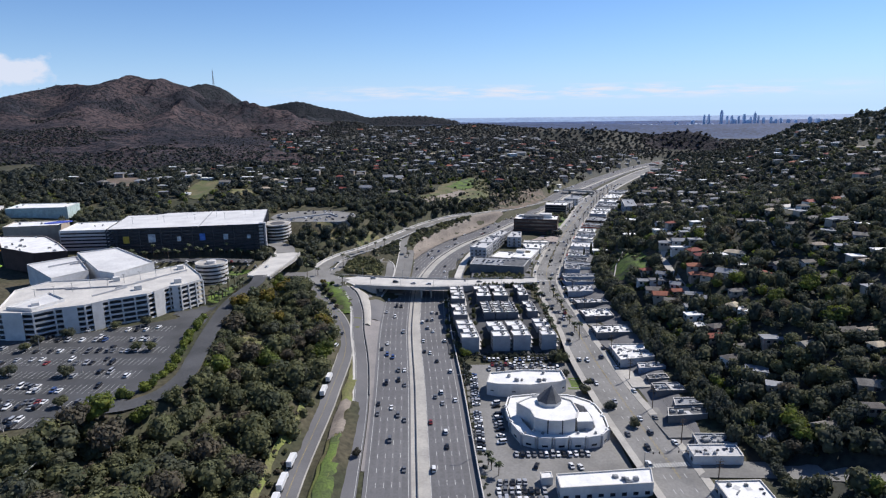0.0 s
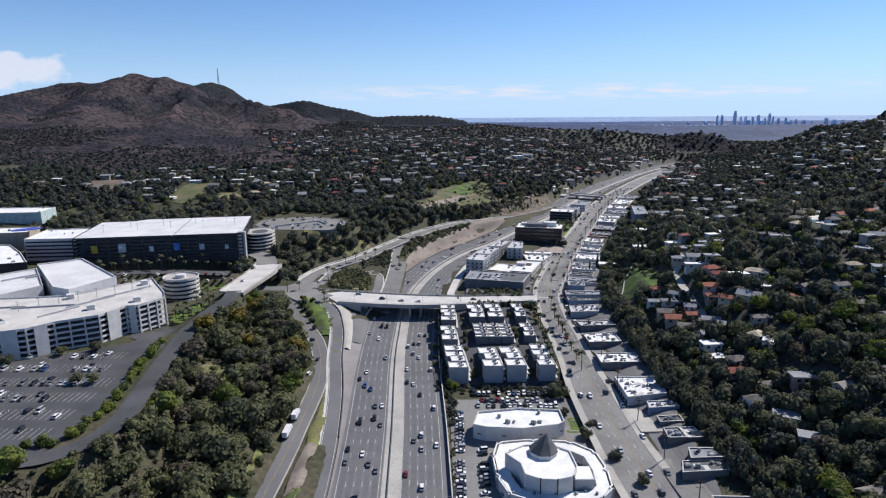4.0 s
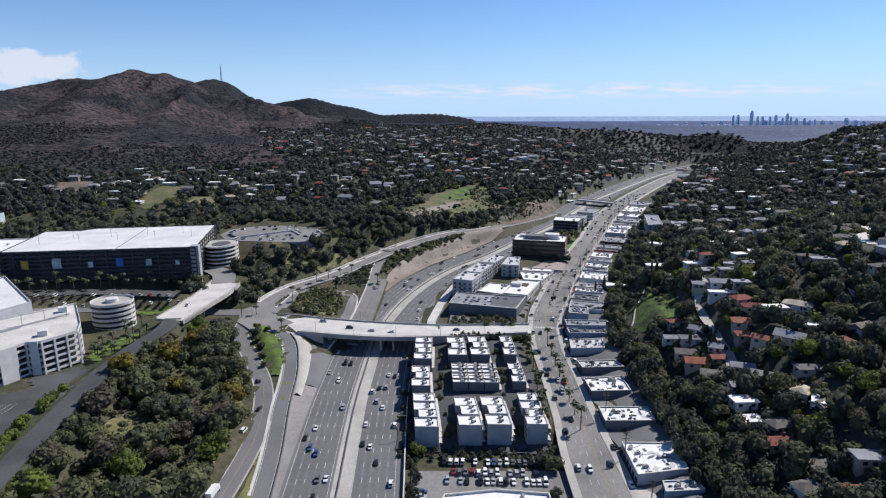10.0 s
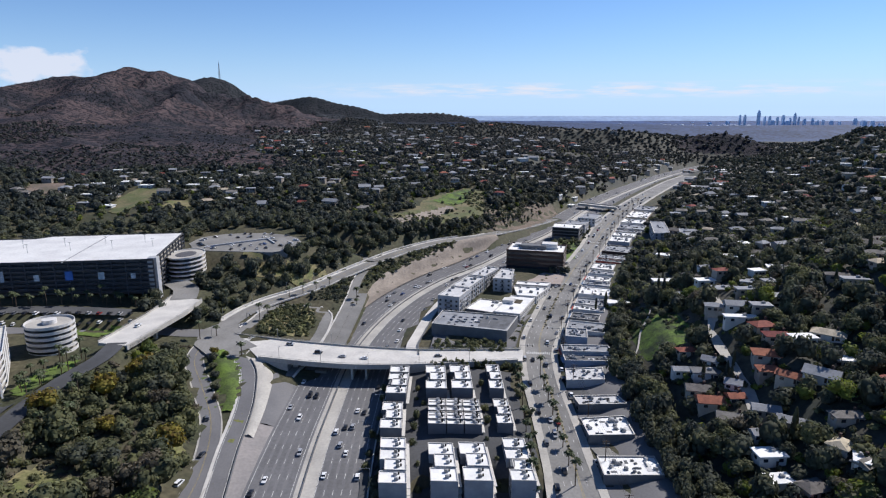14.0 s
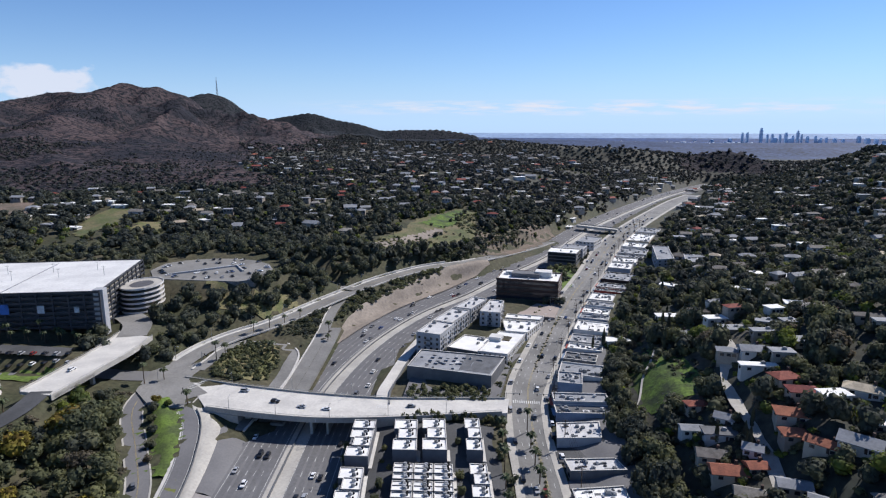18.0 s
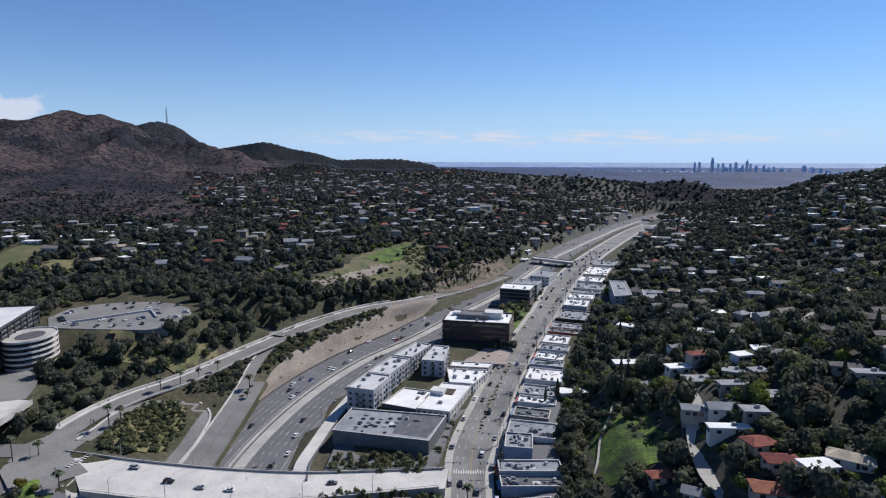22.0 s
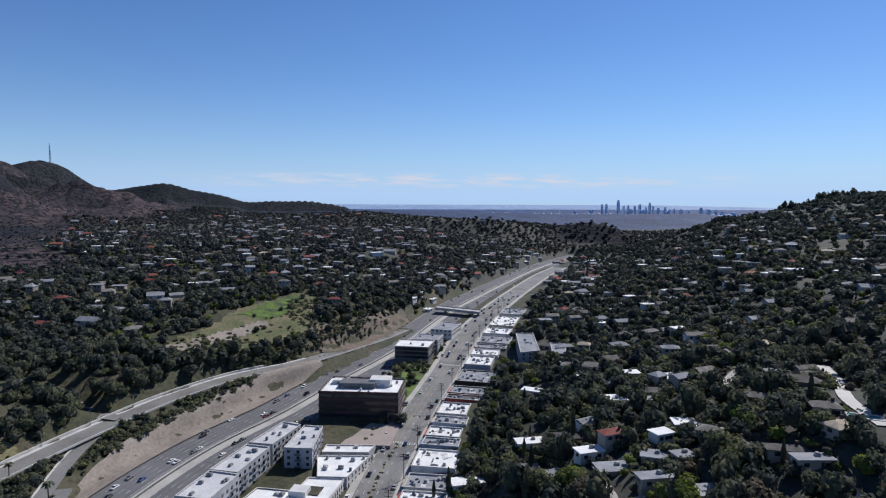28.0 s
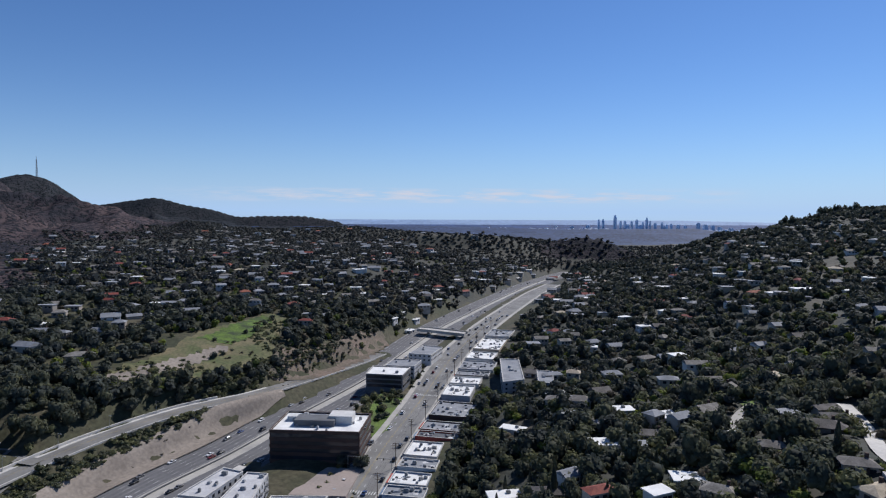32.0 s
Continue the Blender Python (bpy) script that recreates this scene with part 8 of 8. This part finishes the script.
spots = [(-172, 436), (-174, 444), (-168, 460), (-163, 468), (-164, 436), (-158, 444), (-156, 452), (-166, 426), (-139, 400), (-140, 410), (-138, 426), (-166, 455), (-160, 452), (-158, 464), (-165, 440), (-160, 432), (-170, 430), (-137, 420), (-170, 448), (-162, 424), (-134, 412), (21, 250), (24, 246), (20, 254), (-92, 548), (-88, 552), (-84, 590), (-76, 598), (-68, 606), (-60, 616), (-110, 520), (-118, 514), (-84, 492), (-62, 560), (-36, 600), (-34, 588)]
for k in range(30):
    spots.append((-296 + 4.3 * k, 517 + 1.1 * k + 4 * (k % 2)))
for k in range(8):
    spots.append((87 + 0.6 * k, 480 - 13 * k))
for k in range(10):
    spots.append((74.5, 384 + 10.5 * k))
for i, (px, py) in enumerate(spots):
    ob = copy_thing(TALL if i in (10, 11, 12) or i % 7 == 3 else PALM, pose(px, py, hz(px, py) - 0.1 + (0.5 if py > 517 and px < -200 else 0), 0, 0, (i * 67) % 360))
    s = 0.85 + 0.05 * (i % 7)
    ob.scale = (s, s, s)


# cypresses
def cypress():
    t = thing("cypress", pose(0, 0, -200), "narrow dark cypress among the houses", "cypress tree", "cypresses")
    r = np.random.RandomState(4)
    n = 200
    h = r.uniform(0.02, 1, n)
    a = r.uniform(0, 6.283, n)
    rad = 1.25 * np.sin(np.clip(h * 0.9 + 0.12, 0, 1) * math.pi) ** 0.6 * (1 - 0.3 * h)
    c = np.c_[np.cos(a) * rad, np.sin(a) * rad, h * 11 + 0.5]
    u = np.c_[-np.sin(a), np.cos(a), 0 * a] * 0.42
    w = np.c_[np.cos(a) * 0.1, np.sin(a) * 0.1, 0 * a + 0.75]
    V = np.stack([c - u, c - w, c + u, c + w], 1).reshape(-1, 3)
    v2, q2 = leafy(3, 1, 0, 0.1)
    v2 = (v2 - [0, 0, 0.62]) * [1.6, 1.6, 9.4] + [0, 0, 6]
    part("crown", tris("crown", np.r_[V, v2], np.r_[np.arange(n * 4).reshape(-1, 4), q2 + n * 4]), M["leaf_dark"], t)
    part("trunk", trunk_mesh(0.2, 0.15, 1.4, 0, 2), M["bark"], t)
    return t


CYP = cypress()
rs = random.Random(8)
for px, py in [(136, 575), (143, 577), (196, 566), (200, 572), (190, 560), (205, 585), (196, 590), (178, 452), (210, 500), (214, 470)] + [(rs.uniform(160, 300), rs.uniform(380, 640)) for _ in range(24)]:
    ob = copy_thing(CYP, pose(px, py, hz(px, py) - 0.2))
    s = rs.uniform(0.7, 1.2)
    ob.scale = (s, s, s)
for t in TREES + [PALM, TALL, CYP]:
    for o in list(t.children_recursive) + [t]:
        bpy.data.objects.remove(o)
# ---- vehicles ----
def car_kind(kind):
    if kind == "van":
        return [(-2.4, 0.35), (2.4, 0.35), (2.45, 1.0), (1.7, 1.15), (1.4, 1.2), (-2.4, 1.2)], [(1.6, 1.15), (0.9, 2.0), (-2.35, 2.05), (-2.4, 1.2)], 0.98
    if kind == "suv":
        return [(-2.3, 0.35), (2.3, 0.35), (2.35, 0.95), (1.2, 1.08), (-2.3, 1.1)], [(1.15, 1.05), (0.5, 1.72), (-1.9, 1.75), (-2.28, 1.08)], 0.95
    return [(-2.25, 0.3), (2.25, 0.3), (2.3, 0.75), (1.1, 0.93), (-1.5, 0.95), (-2.28, 0.85)], [(1.05, 0.9), (0.35, 1.42), (-0.9, 1.42), (-1.65, 0.93)], 0.9


def extrude(name, prof, half, taper=1.0):
    n = len(prof)
    zmin, zmax = min(p[1] for p in prof), max(p[1] for p in prof)
    v = []
    for s in (-1, 1):
        for x, z in prof:
            k = 1 - (1 - taper) * (z - zmin) / max(zmax - zmin, 1e-6)
            v.append((x, s * half * k, z))
    f = [tuple(range(n)), tuple(range(2 * n - 1, n - 1, -1))] + [((i + 1) % n, i, n + i, n + (i + 1) % n) for i in range(n)]
    me = pydata(name, v, f)
    bm = bmesh.new()
    bm.from_mesh(me)
    bmesh.ops.recalc_face_normals(bm, faces=bm.faces[:])
    bmesh.ops.bevel(bm, geom=bm.edges[:], offset=0.06, segments=1, affect="EDGES")
    bm.to_mesh(me)
    bm.free()
    return me


bm = bmesh.new()
bmesh.ops.create_cone(bm, segments=12, radius1=0.33, radius2=0.33, depth=0.24, cap_ends=True, matrix=Matrix.Rotation(radians(90), 4, "X"))
WHEEL = bpy.data.meshes.new("wheel")
bm.to_mesh(WHEEL)
bm.free()
WHEEL.materials.append(M["rubber"])
CARS = {}


def car(kind, paint):
    if (kind, paint) not in CARS:
        colour = paint.split("_")[1]
        body, cab, half = car_kind(kind)
        t = thing("car", pose(0, 0, -300), f"{colour} {'sedan' if kind == 'sedan' else kind} standing on asphalt", "car", "cars")
        part("body", extrude("body", body, half), M[paint], t)
        part("window_band", extrude("window_band", cab, half * 0.96, 0.84), M["glass"], t)
        zt = max(p[1] for p in cab)
        xs2 = [p[0] for p in cab if p[1] > zt - 0.1]
        part("roof", boxes("roof", [(min(xs2) + 0.05, -half * 0.78, zt - 0.02, max(xs2) - 0.05, half * 0.78, zt + 0.05)], 0.02), M[paint], t)
        for sx in (-1.4, 1.4):
            for sy in (-1, 1):
                part("wheel", WHEEL, None, t, m=pose(sx, sy * (half - 0.1), 0.33))
        CARS[kind, paint] = t
    return CARS[kind, paint]


rs = random.Random(3)
PAINTS, WEIGHTS = ["car_white", "car_silver", "car_black", "car_grey", "car_red", "car_blue"], (34, 18, 25, 18, 2, 3)
total = [0]
EXTRA = []


def place_car(x, y, z, ang):
    kind = rs.choices(("sedan", "suv", "van"), (5, 4, 1))[0]
    paint = rs.choices(PAINTS, WEIGHTS)[0]
    if total[0] < 262:
        copy_thing(car(kind, paint), pose(x, y, z, 0, 0, ang))
        total[0] += 1
    else:
        EXTRA.append((x, y, z, ang, kind, paint))


def along_line(d, s0):
    s = np.r_[0, np.cumsum(np.hypot(*np.diff(d[:, :2], axis=0).T))]
    p = np.array([np.interp(s0, s, d[:, k]) for k in range(3)])
    q = np.array([np.interp(s0 + 2, s, d[:, k]) for k in range(3)])
    t = (q - p)[:2] / np.hypot(*(q - p)[:2])
    return p, t


def traffic(d, lanes, n, y0, y1, lift):
    s = np.r_[0, np.cumsum(np.hypot(*np.diff(d[:, :2], axis=0).T))]
    a0, a1 = np.interp((y0, y1), d[:, 1], s)
    used = []
    while len(used) < n:
        a, o = rs.uniform(a0, a1), rs.choice(lanes)
        if any(abs(a - b) < 9 and o == p for b, p in used):
            continue
        used.append((a, o))
        p, t = along_line(d, a)
        place_car(p[0] + t[1] * o, p[1] - t[0] * o, p[2] + lift, math.degrees(math.atan2(t[1], t[0])) + (0 if o > 0 else 180))


traffic(fwy, (-19.8, -16.2, -12.6, -9, -5.4), 22, 235, 480, 0.02)
traffic(fwy, (8.2, 11.8, 15.4, 19, 22.6), 22, 235, 480, 0.02)
traffic(fwy, (-19.8, -16.2, -12.6, -9, -5.4), 16, 510, 800, 0.02)
traffic(fwy, (8.2, 11.8, 15.4, 19, 22.6), 16, 510, 800, 0.02)
traffic(cah, (-8.6, -5, -1.8, 1.8, 5, 8.6), 26, 240, 720, 0.1)
for k in range(34):
    p, t = along_line(cah, 250 + 14 * k + rs.uniform(-3, 3))
    o = 9.8 if k % 2 else -9.8
    place_car(p[0] + t[1] * o, p[1] - t[0] * o, p[2] + 0.1, math.degrees(math.atan2(t[1], t[0])))
for px, py, a in ((-40, 496, -8), (-12, 489, 172), (-60, 508, -10), (30, 494, 3), (-25, 491, 170)):
    place_car(px, py, 8.52, a)
for px, py, pz, a in ((-148, 500, 22.05, 85), (-72, 385, -3.7, 80), (-71, 405, -2.6, 82), (-80, 432, 0.3, 120)):
    place_car(px, py, pz, a)
# church car park rows
zl = lambda y: float(np.interp(y, church_pad[:, 1], church_pad[:, 2])) + 0.1
rows = [[(17.5, 266 + 2.9 * k, 0) for k in range(28)], [(28, 272 + 2.9 * k, 12) for k in range(15)], [(34 + 2.8 * k, 261.5, 90) for k in range(13)], [(28 + 2.8 * k, 352, 90) for k in range(16)], [(30 + 2.8 * k, 358, 90) for k in range(14)], [(26 + 2.8 * k, 366, 90) for k in range(15)],
        [(23 + 2.8 * k, 228, 90) for k in range(8)], [(23 + 2.8 * k, 234, 90) for k in range(8)], [(24 + 2.8 * k, 240, 88) for k in range(6)], [(50 + 2.9 * k, 223.5, 90) for k in range(13)]]
for row in rows:
    for px, py, a in row:
        if rs.random() < 0.86:
            place_car(px + rs.uniform(-0.2, 0.2), py + rs.uniform(-0.3, 0.3), zl(py), a + rs.choice((0, 180)) + rs.uniform(-2, 2))
for px, py, a in ((42, 252, 70), (58, 252, 95), (62, 251, 100), (76, 246, 20)):
    place_car(px, py, zl(py), a)
# the large lot, fuller near the camera and thin beyond
for yr in range(246, 372, 17):
    for k in range(36):
        for side in (-2.6, 2.6):
            px = -254.6 + 2.75 * k
            dens = 0.5 if yr < 282 and px < -186 else (0.22 if yr > 300 and px < -176 else 0.10)
            if px < -160 - (12 if yr > 340 else 0) and rs.random() < dens:
                place_car(px, yr + side, 17.14, 90 + rs.choice((0, 180)))
for k in range(40):
    a, rr = rs.uniform(0, 6.28), rs.choice((0.5, 0.88, 0.9))
    EXTRA.append((-140 + 45 * rr * math.cos(a), 667 + 35 * rr * math.sin(a), 37.12, math.degrees(a), "sedan", rs.choices(PAINTS, WEIGHTS)[0]))
for k in range(44):
    EXTRA.append((-298 + 3.1 * k, 508 + 0.45 * k - (6 if k % 2 else 0), 0, 95, "suv", rs.choices(PAINTS, WEIGHTS)[0]))
for k in range(14):
    EXTRA.append((140 + 0.25 * k, 520 + 2.8 * k, 0, 10, "sedan", rs.choices(PAINTS, WEIGHTS)[0]))
for k in range(70):
    p, t = along_line(fwy, rs.uniform(820, 1900))
    o = rs.choice((-19.8, -16.2, -12.6, -9, -5.4, 8.2, 11.8, 15.4, 19, 22.6))
    EXTRA.append((p[0] + t[1] * o, p[1] - t[0] * o, p[2] + 0.02, math.degrees(math.atan2(t[1], t[0])), "sedan", rs.choices(PAINTS, WEIGHTS)[0]))
for k in range(50):
    p, t = along_line(cah, rs.uniform(740, 1150))
    o = rs.choice((-9.6, -5, 5, 9.6))
    EXTRA.append((p[0] + t[1] * o, p[1] - t[0] * o, p[2] + 0.1, math.degrees(math.atan2(t[1], t[0])), "suv", rs.choices(PAINTS, WEIGHTS)[0]))
joined = {}
for x, y, z, a, kind, paint in EXTRA:
    src = car(kind, paint)
    if z == 0:
        z = hz(x, y) + 0.15
    m = pose(x, y, z, 0, 0, a)
    for ch in src.children:
        if ch.name.startswith("wheel"):
            continue
        key = "glass" if ch.name.startswith("window_band") else paint
        bmx = joined.setdefault(key, bmesh.new())
        tmp = ch.data.copy()
        tmp.transform(m @ ch.matrix_basis)
        bmx.from_mesh(tmp)
        bpy.data.meshes.remove(tmp)
for key, bmx in joined.items():
    tagged(part("distant_cars", bmx, M[key]), "distant parked and driving cars", "cars", kind="stuff")
for t in CARS.values():
    for o in list(t.children_recursive) + [t]:
        bpy.data.objects.remove(o)


def lorry(x, y, z, ang, L):
    t = thing("lorry", pose(x, y, z, 0, 0, ang), "long white box lorry parked on the frontage road", "lorry", "white lorries")
    part("trailer", boxes("trailer", [(-L / 2, -1.25, 1.1, L / 2 - 2.2, 1.25, 3.9)], 0.06), M["car_white"], t)
    part("cab", extrude("cab", [(L / 2 - 2.0, 0.6), (L / 2, 0.6), (L / 2, 1.9), (L / 2 - 0.4, 3.0), (L / 2 - 2.0, 3.1)], 1.2), M["car_white"], t)
    part("windscreen", boxes("windscreen", [(L / 2 - 0.35, -1.05, 1.9, L / 2 + 0.02, 1.05, 2.7)]), M["glass"], t)
    part("chassis", boxes("chassis", [(-L / 2, -1.0, 0.6, L / 2 - 1, 1.0, 1.1)]), M["rubber"], t)
    for sx in (-L / 2 + 1.2, -L / 2 + 2.3, L / 2 - 1.2):
        for sy in (-1, 1):
            part("wheel", WHEEL, None, t, m=pose(sx, sy * 1.1, 0.45) @ Matrix.Scale(1.4, 4))


for yy, L in ((226, 12), (240, 12), (256, 10), (322, 11), (338, 9)):
    p, t = along_line(frontage, float(np.interp(yy, frontage[:, 1], np.arange(len(frontage)) * 5.0)))
    lorry(p[0] - t[1] * 3.6, p[1] + t[0] * 3.6, p[2] + 0.1, math.degrees(math.atan2(t[1], t[0])), L)


# ---- poles and lamps ----
def street_lamp(x, y, z, ang, h=9.0, reach=2.6):
    t = thing("street_lamp", pose(x, y, z, 0, 0, ang), "grey steel street lamp with a single arm", "street lamp", "street lamps")
    part("base", boxes("base", [(-0.25, -0.25, -0.5, 0.25, 0.25, 0.6)]), M["concrete"], t)
    part("pole", boxes("pole", [(-0.09, -0.09, 0, 0.09, 0.09, h)]), M["metal"], t)
    part("arm", boxes("arm", [(0, -0.06, h - 0.12, reach, 0.06, h)]), M["metal"], t)
    part("lamp_head", boxes("lamp_head", [(reach - 0.2, -0.16, h - 0.2, reach + 0.7, 0.16, h)], 0.03), M["unit"], t)


for px, py in ((-60, 485.6), (-35, 480.8), (-8, 478.6), (20, 481.8), (48, 485.6), (-70, 516), (-35, 509.5), (-2, 504.6)):
    street_lamp(px, py, 8.5, 90 if py < 495 else -90, 7.5, 1.8)
for k in range(9):
    p, t = along_line(fwy, 560 + 62 * k)
    if abs(p[1] - 495) > 18:
        street_lamp(p[0] + t[1] * 28.8, p[1] - t[0] * 28.8, p[2], math.degrees(math.atan2(t[1], t[0])) + 90, 11, 3.5)
for k in range(10):
    p, t = along_line(bury, 30 + 28 * k)
    street_lamp(p[0] - t[1] * 7.0, p[1] + t[0] * 7.0, p[2], math.degrees(math.atan2(t[1], t[0])) - 90, 8, 2)
for px, py in ((-230, 220), (-190, 240), (-230, 270), (-190, 300), (-228, 325), (-180, 345)):
    street_lamp(px, py, 17.1, 0, 10, 1.5)


def utility_pole(x, y, z, ang):
    t = thing("utility_pole", pose(x, y, z, 0, 0, ang), "brown wooden utility pole with crossarms", "utility pole", "utility poles")
    part("pole", boxes("pole", [(-0.16, -0.16, -0.5, 0.16, 0.16, 13)]), M["pole_wood"], t)
    for hh in (12.4, 11.2, 9.6):
        part("crossarm", boxes("crossarm", [(-1.7, -0.09, hh, 1.7, 0.09, hh + 0.2)]), M["pole_wood"], t)
        part("insulators", boxes("insulators", [(k - 0.06, -0.06, hh + 0.2, k + 0.06, 0.06, hh + 0.4) for k in (-1.5, -0.7, 0.7, 1.5)]), M["unit"], t)
    return t


tops = []
for k in range(24):
    p, t = along_line(cah, 232 + 34 * k)
    x, y = p[0] + t[1] * 12.6, p[1] - t[0] * 12.6
    a = math.degrees(math.atan2(t[1], t[0])) + 90
    utility_pole(x, y, p[2] + 0.1, a)
    tops.append((Vector((x, y, p[2] + 12.9)), Vector((t[1], -t[0], 0))))
for side in (-1.5, -0.7, 0.7, 1.5):
    cu = bpy.data.curves.new("power_line", "CURVE")
    cu.dimensions, cu.bevel_depth, cu.bevel_resolution = "3D", 0.035, 0
    sp = cu.splines.new("POLY")
    pts = []
    for (a, u), (b, w) in zip(tops, tops[1:]):
        for s in range(5):
            q = a.lerp(b, s / 5) + u.lerp(w, s / 5) * side
            q.z -= 0.9 * (1 - (2 * s / 5 - 1) ** 2)
            pts.append(q)
    sp.points.add(len(pts) - 1)
    for q, v in zip(sp.points, pts):
        q.co = (*v, 1)
    cu.materials.append(M["rubber"])
    tagged(new("power_line", cu), "black overhead power line between the poles", "cable", "power lines")


def signal(x, y, z, ang, arm):
    t = thing("traffic_light", pose(x, y, z, 0, 0, ang), "grey traffic light mast with a long arm", "traffic light", "traffic lights")
    part("mast", boxes("mast", [(-0.12, -0.12, -0.3, 0.12, 0.12, 6.4)]), M["metal"], t)
    part("arm", boxes("arm", [(0, -0.07, 6.0, arm, 0.07, 6.2)]), M["metal"], t)
    for k in (0.55, 0.97):
        part("signal_head", boxes("signal_head", [(arm * k - 0.2, -0.2, 5.2, arm * k + 0.2, 0.2, 6.3)], 0.03), M["rubber"], t)


for yy in (506, 534, 662, 250):
    p, t = along_line(cah, float(np.interp(yy, cah[:, 1], np.arange(len(cah)) * 5.0)))
    a = math.degrees(math.atan2(t[1], t[0]))
    signal(p[0] + t[1] * 11.8, p[1] - t[0] * 11.8, p[2] + 0.1, a + 90, 8)
    signal(p[0] - t[1] * 11.8, p[1] + t[0] * 11.8, p[2] + 0.1, a - 90, 7)
signal(-84, 492, 8.6, 130, 7)
signal(-100, 546, 9, -40, 7)
